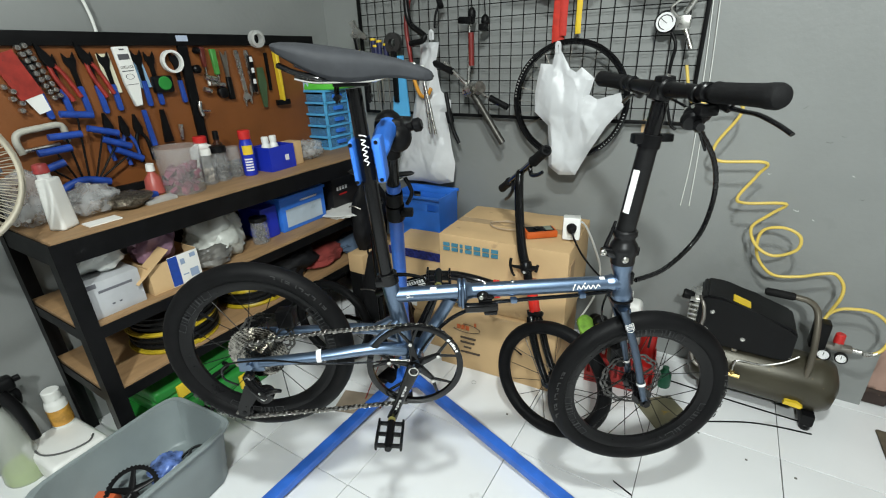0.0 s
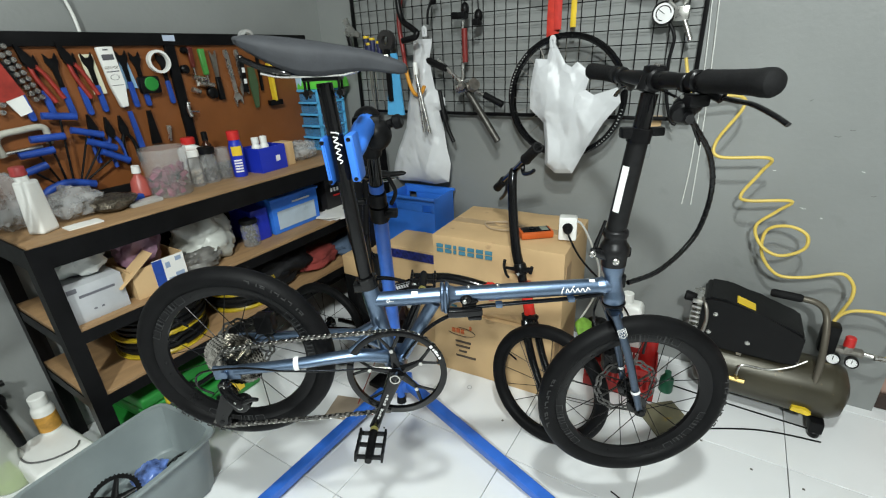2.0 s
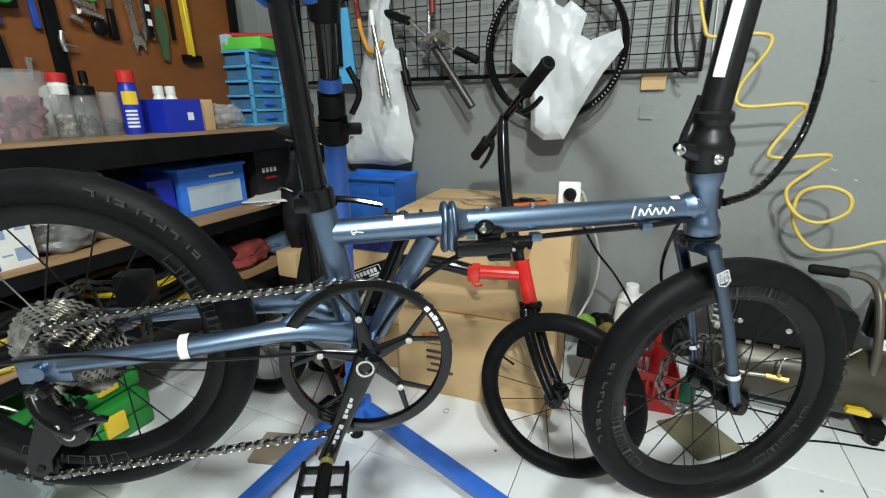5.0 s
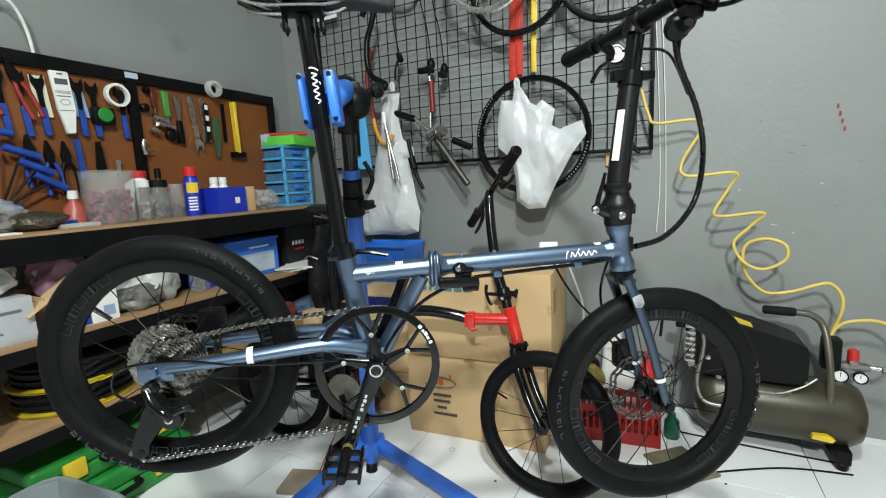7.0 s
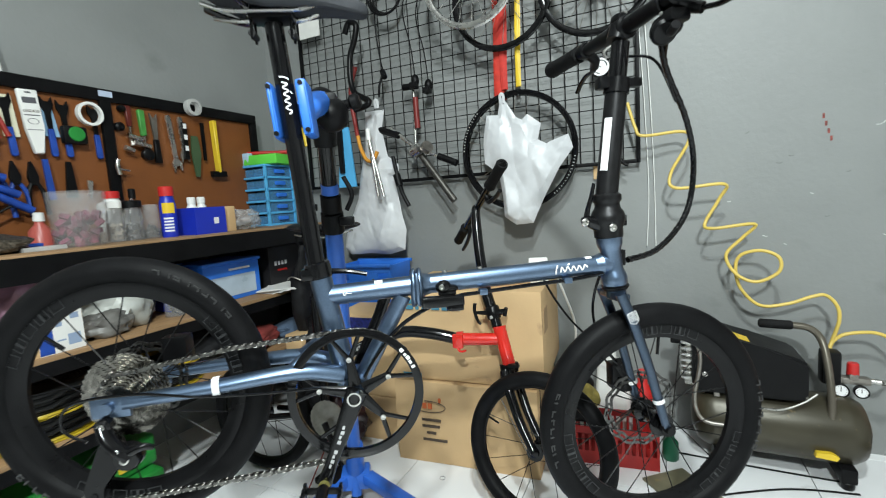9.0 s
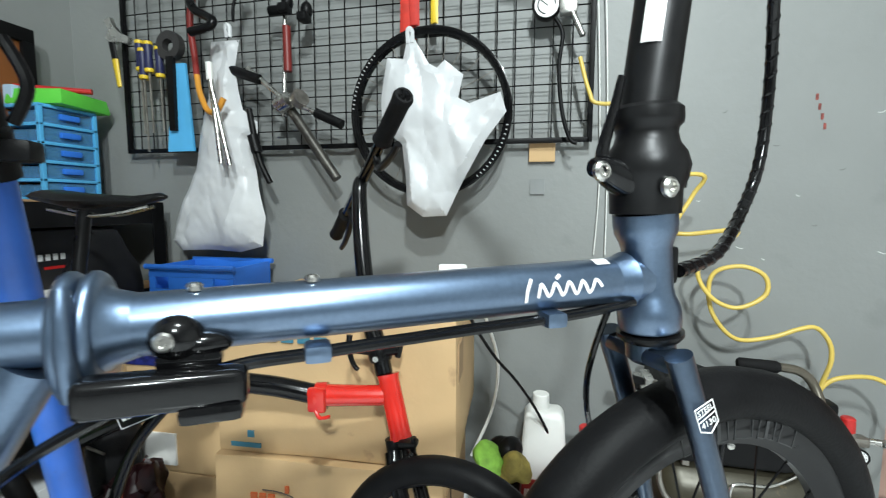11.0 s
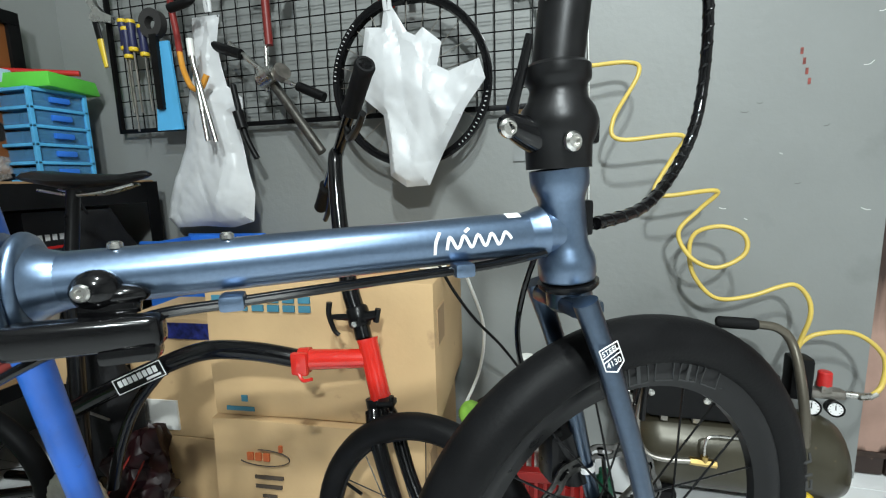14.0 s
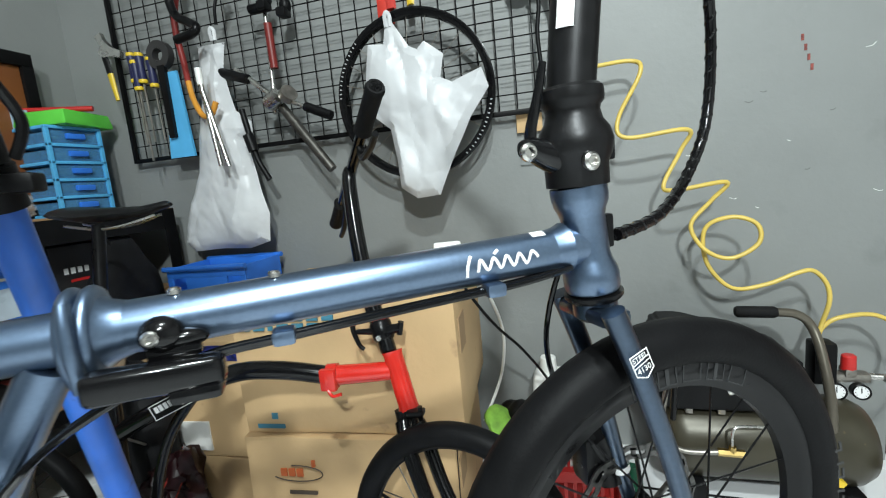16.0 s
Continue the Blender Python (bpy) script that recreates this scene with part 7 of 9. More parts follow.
rack = thing("socket_set", "red socket rack with rows of chrome sockets on the pegboard", "socket set", Matrix.Translation((TX, 0.74, 1.30)) @ Matrix.Rotation(radians(18), 4, "X"))
bm = B()
plate(bm, [(-0.03, 0.02), (0.035, 0.02), (0.035, -0.11), (-0.03, -0.11)], 0.004, 0.014, "yz")
part("rack", bm, RUSTY_RED, rack)
bm = B()
plate(bm, [(-0.02, -0.105), (0.03, -0.105), (0.022, -0.16), (-0.012, -0.16)], 0.010, 0.013, "yz")
part("tag", bm, WHITE_PLASTIC, rack, "white tag")
first = None
for j in range(9):
    for yy in (0.050, 0.068):
        mm = Matrix.Translation((0.012, yy, 0.02 - 0.019 * j))
        if first is None:
            bm = B()
            cyl(bm, (-0.008, 0, 0), (0.012, 0, 0), 0.0085, 0.0075, seg=10, bevel=0.0015)
            first = part("socket", bm, STEEL, rack, "chrome socket", mm)
        else:
            same_part(first, rack, mm)
for j in range(5):
    same_part(first, rack, Matrix.Translation((0.012, -0.045 + 0.012 * (j % 2), -0.06 - 0.018 * j)))
gr = thing("grease_tube", "white tube of grease hanging on the pegboard", "tube", Matrix.Translation((TX, 1.062, 1.325)) @ Matrix.Rotation(radians(3), 4, "X"))
bm = B()
plate(bm, [(-0.026, 0.012), (0.026, 0.012), (0.026, -0.105), (0.014, -0.185), (-0.012, -0.185), (-0.022, -0.105)], 0.004, 0.02, "yz")
bmesh.ops.bevel(bm, geom=bm.edges[:], offset=0.003, segments=1, affect="EDGES")
part("tube", bm, WHITE_PLASTIC, gr)
cu = bpy.data.curves.new("lettering", "FONT")
cu.body, cu.size, cu.align_x, cu.extrude = "GREASE", 0.0125, "CENTER", 0.0002
cu.materials.append(DARK_PRINT)
lo = new("lettering", cu)
lo.parent, lo.matrix_basis = gr, Matrix(((0, 0, 1, 0.0205), (1, 0, 0, 0.0), (0, 1, 0, -0.058), (0, 0, 0, 1)))
bm = B()
lathe(bm, [(0.013, 0), (0.013, 0.001), (0.0115, 0.001), (0.0115, 0)], 24, Matrix.Translation((0.0203, 0, -0.085)) @ Matrix.Rotation(radians(90), 4, "Y") @ Matrix.Diagonal((0.7, 1.1, 1, 1)), closed=True)
for z0, z1, y0, y1 in ((-0.03, -0.012, -0.018, 0.018), (-0.068, -0.065, -0.02, 0.02), (-0.112, -0.11, -0.02, 0.02), (0.0, 0.005, -0.008, 0.008)):
    box(bm, 0.0201, 0.0206, y0, y1, z0, z1)
part("print", bm, mat("dark_grey_print", (0.08, 0.08, 0.09), 0.6), gr)
bm = B()
plate(bm, [(0.985, 1.315), (1.025, 1.315), (1.035, 1.19), (0.995, 1.19)], TX + 0.002, TX + 0.004, "yz")
solo("card_packet", bm, mat("cream_card", (0.62, 0.6, 0.45), 0.6), "cream backing card on the pegboard", "card")
bm = B()
plate(bm, [(1.10, 1.31), (1.125, 1.31), (1.14, 1.20), (1.098, 1.20)], TX + 0.001, TX + 0.003, "yz")
solo("blue_packet", bm, mat("pale_blue_card", (0.25, 0.42, 0.6), 0.5), "pale blue packet on the pegboard", "packet")
bm = B()
lathe(bm, [(0.040, -0.009), (0.040, 0.009), (0.031, 0.009), (0.031, -0.009)], 32, Matrix.Translation((TX + 0.02, 1.228, 1.285)) @ Matrix.Rotation(radians(90), 4, "Y"), closed=True)
solo("white_tape_roll", bm, WHITE_PLASTIC, "roll of white tape on the pegboard", "tape")
tm = thing("tape_measure", "green and black tape measure on the pegboard", "tape measure", Matrix.Translation((TX + 0.012, 1.175, 1.208)))
bm = B()
box(bm, -0.012, 0.016, -0.036, 0.036, -0.03, 0.03, 0.01)
part("case", bm, BLACK_PLASTIC, tm)
bm = B()
lathe(bm, [(0, 0), (0.025, 0), (0.022, 0.004), (0, 0.005)], 22, Matrix.Translation((0.0155, 0.003, 0.003)) @ Matrix.Rotation(radians(90), 4, "Y"))
part("disc", bm, GREEN, tm, "green disc")
# clamp and hex keys
cl = thing("g_clamp", "white painted g-clamp on the pegboard", "clamp", Matrix.Translation((TX + 0.015, 0, 0)))
bm = B()
tube(bm, spline([(0, 0.70, 1.035), (0, 0.695, 1.075), (0, 0.71, 1.098), (0, 0.76, 1.105), (0, 0.815, 1.108), (0, 0.825, 1.085), (0, 0.822, 1.055)]), 0.010, 10)
part("frame", bm, mat("worn_white_paint", (0.38, 0.37, 0.32), 0.5, 0, 0.2, 30), cl)
bm = B()
tube(bm, [(0, 0.69, 1.042), (0, 0.80, 1.05)], 0.006, 8)
part("screw", bm, STEEL, cl)
hx = thing("hex_key_set", "set of blue T-handle hex keys in a holder on the pegboard", "hex keys")
for y0, z0, ang in ((0.775, 1.035, 30), (0.815, 1.075, 22), (0.865, 1.135, 8), (0.925, 1.075, -12), (0.955, 1.03, -25), (0.985, 0.985, -38), (0.745, 0.985, 50)):
    bm = B()
    c = Vector((TX + 0.035, y0, z0))
    dv = Vector((0, math.cos(radians(ang * 0.5 - 12)), math.sin(radians(ang * 0.5 - 12))))
    tube(bm, spline([c - dv * 0.045, c - dv * 0.01, c + dv * 0.045]), [0.011, 0.0165, 0.012], 10)
    hk = part("handle", bm, TOOL_BLUE, hx, "blue T-handle")
    bm = B()
    tube(bm, [c, Vector((TX + 0.03, 0.83 + (y0 - 0.83) * 0.35, 0.925))], 0.0035, 8)
    part("shaft", bm, BLACK_STEEL, hk)
bm = B()
tube(bm, spline([(TX + 0.03, 0.745, 0.895), (TX + 0.03, 0.78, 0.918), (TX + 0.03, 0.83, 0.926), (TX + 0.03, 0.90, 0.905)]), 0.013, 10)
part("holder", bm, TOOL_BLUE, hx, "blue curved holder")
for y, z, ln, g, lean in ((0.952, 1.10, 0.13, TOOL_BLUE, 5), (1.0, 1.085, 0.14, TOOL_BLUE, 4), (1.045, 1.085, 0.14, BLACK_PLASTIC, 3)):
    pliers(y, z, ln, g, None, lean, 0.03)
flat_tool("tyre_lever", "blue plastic lever hanging on the pegboard", "lever", [(-0.007, 0), (0.007, 0), (0.010, -0.13), (-0.010, -0.13)], TOOL_BLUE, y=1.085, z=1.125, lean=3)
flat_tool("wire_brush", "dark wire brush hanging on the pegboard", "brush", [(-0.008, 0.02), (0.006, 0.02), (0.016, -0.10), (-0.02, -0.10)], BLACK_STEEL, y=1.15, z=1.10)
flat_tool("small_spanner", "small bright spanner on the pegboard", "spanner", [(-0.008, 0.008), (0.008, 0.008), (0.006, -0.05), (-0.004, -0.05)], STEEL, y=1.205, z=1.05, lean=-8)
flat_tool("screwdriver", "screwdriver with a red and black handle on the pegboard", "screwdriver", [(-0.003, -0.05), (0.003, -0.05), (0.003, -0.13), (-0.003, -0.13)], STEEL, [(-0.011, 0.015), (0.011, 0.015), (0.008, -0.06), (-0.008, -0.06)], mat("dark_red_grip", (0.1, 0.015, 0.01), 0.4), y=1.362, z=1.32)
flat_tool("screwdriver", "screwdriver with a green handle on the pegboard", "screwdriver", [(-0.003, -0.07), (0.003, -0.07), (0.003, -0.16), (-0.003, -0.16)], STEEL, [(-0.012, 0.012), (0.012, 0.012), (0.010, -0.085), (-0.010, -0.085)], mat("dull_green_grip", (0.06, 0.26, 0.05), 0.5, 0, 0.2, 40), y=1.408, z=1.315, lean=2)
flat_tool("spanner", "grey spanner with a dark handle on the pegboard", "spanner", [(-0.014, 0.02), (-0.004, 0.004), (0.004, 0.004), (0.014, 0.02), (0.012, -0.01), (0.006, -0.09), (-0.006, -0.09), (-0.012, -0.01)], DULL_STEEL, [(-0.010, -0.08), (0.010, -0.08), (0.012, -0.17), (-0.012, -0.17)], BLACK_PLASTIC, y=1.455, z=1.30, lean=1)
for y, lean, ln in ((1.515, 5, 0.21), (1.565, 2, 0.17)):
    flat_tool("adjustable_spanner", "bright steel adjustable spanner on the pegboard", "spanner", [(-0.010, 0.0), (-0.006, 0.012), (0.006, 0.012), (0.010, 0.0), (0.008, -ln + 0.05), (0.022, -ln + 0.03), (0.018, -ln), (0.006, -ln + 0.022), (-0.006, -ln + 0.018), (-0.014, -ln - 0.005), (-0.020, -ln + 0.03), (-0.008, -ln + 0.05)], STEEL, y=y, z=1.31, lean=lean)
flat_tool("spirit_rule", "black and white marked rule on the pegboard", "rule", [(-0.010, 0), (0.010, 0), (0.010, -0.15), (-0.010, -0.15)], BLACK_PLASTIC, y=1.575, z=1.30, thick=0.016)
bm = B()
for k in range(3):
    box(bm, TX + 0.021, TX + 0.0225, 1.568, 1.582, 1.275 - 0.045 * k, 1.295 - 0.045 * k)
solo("white_marks", bm, WHITE, "white marks on the black rule", "marks")
bm = B()
lathe(bm, [(0.034, -0.012), (0.034, 0.012), (0.022, 0.014), (0.02, -0.012)], 26, Matrix.Translation((TX + 0.03, 1.616, 1.365)) @ Matrix.Rotation(radians(90), 4, "Y"), closed=True)
solo("clear_tape_roll", bm, CLOUDY, "roll of clear tape hooked on the frame", "tape")
flat_tool("pincers", "dark green handled pincers on the pegboard", "pliers", [(-0.016, 0.02), (0.012, 0.02), (0.02, -0.05), (0.004, -0.15), (-0.012, -0.15), (-0.022, -0.05)], mat("dark_green_grip", (0.05, 0.09, 0.04), 0.5), y=1.625, z=1.23)
flat_tool("hammer", "hammer with a yellow handle hanging head down on the pegboard", "hammer", [(-0.035, -0.205), (0.035, -0.205), (0.035, -0.228), (-0.035, -0.228)], BLACK_STEEL, [(-0.009, 0.015), (0.009, 0.015), (0.007, -0.21), (-0.007, -0.21)], YELLOW_PLASTIC, y=1.716, z=1.31, lean=1, thick=0.02)
flat_tool("file", "dark file hanging on the pegboard", "file", [(-0.007, 0.02), (0.007, 0.02), (0.006, -0.14), (-0.006, -0.14)], BLACK_STEEL, y=1.665, z=1.29)
for y, z, r in ((1.34, 1.322, 0.012), (1.325, 1.255, 0.016), (1.417, 1.16, 0.022)):
    bm = B()
    lathe(bm, [(0, 0), (r, 0), (r, 0.018), (r * 0.6, 0.024), (0, 0.024)], 16, Matrix.Translation((TX, y, z)) @ Matrix.Rotation(radians(90), 4, "Y"))
    solo("round_fitting", bm, BLACK_SATIN, "small dark round fitting on a hook", "fitting", group="round fittings")
for y, z, ln in ((1.345, 1.225, 0.05), (1.365, 1.20, 0.06), (1.33, 1.18, 0.03)):
    bm = B()
    tube(bm, [(TX + 0.02, y, z), (TX + 0.02, y + ln, z - 0.012)], 0.010, 10)
    solo("metal_fitting", bm, STEEL, "bright metal fitting hanging on a hook", "fitting", group="metal fittings")
bm = B()
tube(bm, spline([(TX + 0.02, 1.30, 1.135), (TX + 0.02, 1.295, 1.11), (TX + 0.02, 1.30, 1.08)]), 0.008, 10)
tube(bm, [(TX + 0.02, 1.30, 1.10), (TX + 0.02, 1.335, 1.095)], 0.004, 8)
solo("metal_hook", bm, STEEL, "bright metal hook hanging on the panel", "hook")


# ---- on the workbench ----
TZ = 0.845


def jar(name, label, x, y, r, h, body, fill=None, fill_h=0.5, cap=None, neck=0.75, cap_h=0.02, z=TZ, cat="jar"):
    t = thing(name, label, cat, Matrix.Translation((x, y, z)), group="jars and bottles")
    bm = B()
    if neck < 1:
        prof = [(0, 0), (r * 0.96, 0), (r, 0.006), (r, h * 0.78), (r * 0.92, h * 0.86), (r * neck, h * 0.93), (r * neck, h)]
    else:
        prof = [(0, 0), (r * 0.92, 0), (r * 0.95, 0.006), (r * 1.04, h)]
    th = 0.002
    prof += [(max(0, a - th), max(th, b)) for a, b in reversed(prof)]
    lathe(bm, prof, 26)
    part("body", bm, body, t)
    if fill:
        bm = B()
        rnd = random.Random(int(1000 * (x + y)))
        rr = (r - 0.008) * (0.93 if neck >= 1 else 0.95)
        for k in range(46):
            a, q = rnd.random() * 6.28, rr * math.sqrt(rnd.random()) * 0.88
            s = r * (0.12 + 0.12 * rnd.random())
            c = (q * math.cos(a), q * math.sin(a), 0.006 + s * 0.5 + rnd.random() * h * fill_h)
            box(bm, -s, s, -s * 0.6, s * 0.6, -s * 0.5, s * 0.5, m=Matrix.Translation(c) @ Euler((rnd.random() * 3, rnd.random() * 3, rnd.random() * 3)).to_matrix().to_4x4())
        part("contents", bm, fill, t, "small parts inside")
    if cap:
        bm = B()
        rc = r * neck * 1.12
        lathe(bm, [(0, h - 0.004), (rc, h - 0.004), (rc, h + cap_h - 0.003), (rc - 0.003, h + cap_h), (0, h + cap_h)], 24)
        part("cap", bm, cap, t)
    return t


PINK = mat("pink_and_dark_parts", (0.20, 0.035, 0.075), 0.5, 0, 0.8, 25)
PALE = mat("pale_small_parts", (0.45, 0.4, 0.33), 0.5, 0, 0.5, 40)
DARKP = mat("dark_small_parts", (0.04, 0.035, 0.035), 0.4, 0.3, 0.6, 40)
jar("plastic_jar", "large clear plastic tub half full of pink and dark parts", -1.665, 1.065, 0.072, 0.165, CLEAR, PINK, 0.5, None, 1.0)
jar("small_bottle", "small clear bottle with white cap and pale parts", -1.68, 1.175, 0.026, 0.115, CLEAR, PALE, 0.45, WHITE_PLASTIC)
jar("white_bottle", "white plastic bottle with red cap on the bench", -1.76, 1.215, 0.045, 0.15, WHITE_PLASTIC, None, 0, RED_PLASTIC, 0.5)
jar("capped_jar", "clear jar with black lid and dark parts", -1.69, 1.235, 0.032, 0.115, CLEAR, DARKP, 0.4, BLACK_PLASTIC, 0.85)
jar("capped_jar", "clear jar with dark parts on the bench", -1.70, 1.30, 0.031, 0.12, CLEAR, DARKP, 0.3, None, 0.9)
jar("brown_bottle", "dark brown glass bottle with black cap", -1.77, 1.29, 0.02, 0.15, mat("brown_glass", (0.04, 0.012, 0.005), 0.12), None, 0, BLACK_PLASTIC, 0.5, 0.03)
can = jar("spray_can", "blue spray can with yellow label and red cap", -1.665, 1.345, 0.0265, 0.15, NAVY_PLASTIC, None, 0, RED_PLASTIC, 0.8, 0.03, cat="spray can")
bm = B()
lathe(bm, [(0.0268, 0.085), (0.0268, 0.122)], 18, Matrix.Rotation(radians(-75), 4, "Z"), arc=1.6)
part("yellow_shield", bm, YELLOW_PLASTIC, can, "yellow label")
bm = B()
for k in range(5):
    lathe(bm, [(0.0268, 0.02 + 0.011 * k), (0.0268, 0.026 + 0.011 * k)], 18, Matrix.Rotation(radians(-70), 4, "Z"), arc=1.2)
part("label_bars", bm, WHITE, can, "white printed bars")
bb_ = thing("storage_bin", "deep blue open plastic bin with a white sticker", "storage bin", Matrix.Translation((-1.665, 1.47, TZ)) @ Matrix.Rotation(radians(3), 4, "Z"))
bm = B()
for x0, x1, y0, y1, z0, z1 in ((-0.055, 0.055, -0.068, 0.068, 0, 0.004), (0.051, 0.055, -0.068, 0.068, 0.004, 0.1), (-0.055, -0.051, -0.068, 0.068, 0.004, 0.1), (-0.051, 0.051, -0.068, -0.064, 0.004, 0.1), (-0.051, 0.051, 0.064, 0.068, 0.004, 0.1)):
    box(bm, x0, x1, y0, y1, z0, z1)
part("bin", bm, NAVY_PLASTIC, bb_)
bm = B()
box(bm, 0.0551, 0.0556, 0.012, 0.034, 0.036, 0.06)
part("sticker", bm, WHITE, bb_, "white sticker")
for y in (1.435, 1.475):
    jar("small_bottle", "small bottle with white cap standing in the bin", -1.66, y, 0.019, 0.115, WHITE_PLASTIC, None, 0, WHITE_PLASTIC, 0.7, 0.02, TZ + 0.005)
bm = B()
box(bm, -1.70, -1.63, 1.545, 1.60, TZ, TZ + 0.10, 0.003)
solo("small_carton", bm, CARD, "small brown carton on the bench", "box")


def crumpled(name, label, c, sx, sy, sz, material, seed, amount=0.35, cat="plastic bag", kind=""):
    bm = B()
    q = bmesh.ops.create_icosphere(bm, subdivisions=4, radius=1)
    for v in bm.verts:
        n1 = noise.noise(v.co * 1.6 + Vector((seed, 0, 0))) + 0.55 * abs(noise.noise(v.co * 4.5 + Vector((0, seed, 0)))) + 0.25 * abs(noise.noise(v.co * 11 + Vector((0, 0, seed))))
        v.co *= 1 + amount * (n1 - 0.3)
        v.co = Vector((v.co.x * sx, v.co.y * sy, max(v.co.z, -0.85) * sz))
    low = min(v.co.z for v in bm.verts)
    for v in bm.verts:
        v.co.z -= low
    return solo(name, bm, material, label, cat, Matrix.Translation(c), group="crumpled bags" if kind == "" else "", kind=kind)


FILM = mat("thin_clear_film", (0.5, 0.5, 0.5), 0.2, 0, 0.2, 30, 0.4, 45, clear=0.58)
crumpled("clear_bag", "crumpled clear plastic bags of small parts on the bench", (-1.68, 1.68, TZ), 0.06, 0.085, 0.05, FILM, 2.2)
crumpled("clear_bag", "crumpled clear plastic bag at the bench's end", (-1.73, 0.64, TZ), 0.07, 0.06, 0.09, FILM, 5.2)
crumpled("clear_bag", "crumpled clear plastic packaging on the bench", (-1.70, 0.78, TZ), 0.07, 0.075, 0.05, FILM, 7.7)
crumpled("chain_heap", "heap of coiled steel chain on the bench", (-1.66, 0.865, TZ), 0.055, 0.075, 0.028, mat("chain_heap", (0.10, 0.085, 0.065), 0.35, 0.7, 0.8, 160, 0.9, 220), 1.1, 0.25, "chain", "stuff")
wb = thing("oil_bottle", "white plastic bottle with red cap on the bench corner", "bottle", Matrix.Translation((-1.615, 0.665, TZ)) @ Matrix.Rotation(radians(30), 4, "Z"))
bm = B()
vs = box(bm, -0.024, 0.024, -0.03, 0.03, 0, 0.15, 0.010, seg=3)
for v in vs:
    if v.co.z > 0.12:
        v.co.x *= 0.8
        v.co.y *= 0.8
cyl(bm, (0, -0.005, 0.148), (0, -0.008, 0.168), 0.016, seg=16)
part("body", bm, WHITE_PLASTIC, wb)
bm = B()
cyl(bm, (0, -0.008, 0.165), (0, -0.009, 0.19), 0.019, 0.017, seg=18, bevel=0.002)
part("cap", bm, mat("dull_red_cap", (0.33, 0.04, 0.04), 0.5), wb, "red cap")
bm = B()
lathe(bm, [(0, 0), (0.03, 0), (0.034, 0.005), (0.028, 0.055), (0.012, 0.075), (0.012, 0.085), (0, 0.085)], 20, Matrix.Translation((-1.745, 1.0, TZ)))
rb = solo("glue_bottle", bm, mat("pale_red_plastic", (0.55, 0.12, 0.10), 0.35, clear=0.3), "squat red translucent bottle with white cap", "bottle")
bm = B()
cyl(bm, (-1.745, 1.0, TZ + 0.084), (-1.742, 1.0, TZ + 0.108), 0.015, 0.013, seg=14)
part("cap", bm, WHITE_PLASTIC, rb, "white cap")
bm = B()
box(bm, -1.66, -1.61, 0.90, 1.0, TZ, TZ + 0.012, 0.002, m=None)
solo("flat_packet", bm, CLOUDY, "flat clear packet lying on the bench", "packet")
bm = B()
box(bm, -1.72, -1.69, 0.88, 0.98, TZ, TZ + 0.02, 0.004)
solo("blue_marker_box", bm, TOOL_BLUE, "narrow blue box lying on the bench", "box")
bm = B()
box(bm, -1.60, -1.55, 0.70, 0.79, TZ, TZ + 0.004)
solo("white_paper", bm, PAPER, "folded white paper on the bench", "paper")

# drawer tower with a green box on it
dr = thing("drawer_tower", "light blue plastic drawer tower with five clear drawers", "drawer unit", Matrix.Translation((-1.805, 1.96, TZ)))
for k in range(6):
    bm = B()
    z = 0.056 * k
    box(bm, -0.08, 0.08, -0.09, 0.09, z, z + 0.010, 0.002)
    part("tray_frame", bm, SKY_PLASTIC, dr)
for x in (-0.074, 0.074):
    for y in (-0.084, 0.084):
        bm = B()
        box(bm, x - 0.006, x + 0.006, y - 0.006, y + 0.006, 0.01, 0.285, 0.001)
        part("corner_post", bm, SKY_PLASTIC, dr)
for k in range(5):
    z = 0.056 * k + 0.011
    dw = new("drawer")
    dw.parent = dr
    bm = B()
    for x0, x1, y0, y1, z0, z1 in ((-0.066, 0.070, -0.077, 0.077, z, z + 0.002), (0.070, 0.073, -0.077, 0.077, z, z + 0.042), (-0.066, 0.07, -0.077, -0.074, z + 0.002, z + 0.036), (-0.066, 0.07, 0.074, 0.077, z + 0.002, z + 0.036)):
        box(bm, x0, x1, y0, y1, z0, z1)
    part("tub", bm, mat("smoky_clear_drawer", (0.10, 0.30, 0.55), 0.2, clear=0.5) if k == 0 else bpy.data.materials["smoky_clear_drawer"], dw, "clear bluish drawer")
    bm = B()
    box(bm, 0.073, 0.086, -0.03, 0.03, z + 0.014, z + 0.032, 0.004)
    part("pull", bm, BLUE_PLASTIC, dw, "blue pull")
    bm = B()
    rnd = random.Random(k)
    for q in range(8):
        box(bm, -0.012, 0.012, -0.014, 0.014, -0.006, 0.006, m=Matrix.Translation((rnd.uniform(-0.045, 0.05), rnd.uniform(-0.055, 0.055), z + 0.011)) @ Matrix.Rotation(rnd.random() * 3, 4, "Z"))
    part("contents", bm, DARKP, dw)
gb = thing("green_box", "bright green plastic box lying on the drawer tower", "box", Matrix.Translation((-1.79, 1.985, TZ + 0.291)) @ Matrix.Rotation(radians(12), 4, "Z"))
bm = B()
vs = box(bm, -0.09, 0.09, -0.10, 0.10, 0, 0.048, 0.008)
for v in vs:
    if v.co.z > 0.03:
        v.co.x *= 0.94
        v.co.y *= 0.94
part("body", bm, LIME, gb)
bm = B()
box(bm, -0.06, 0.06, -0.05, 0.05, 0.046, 0.054, 0.004)
part("lid_panel", bm, LIME, gb)
bm = B()
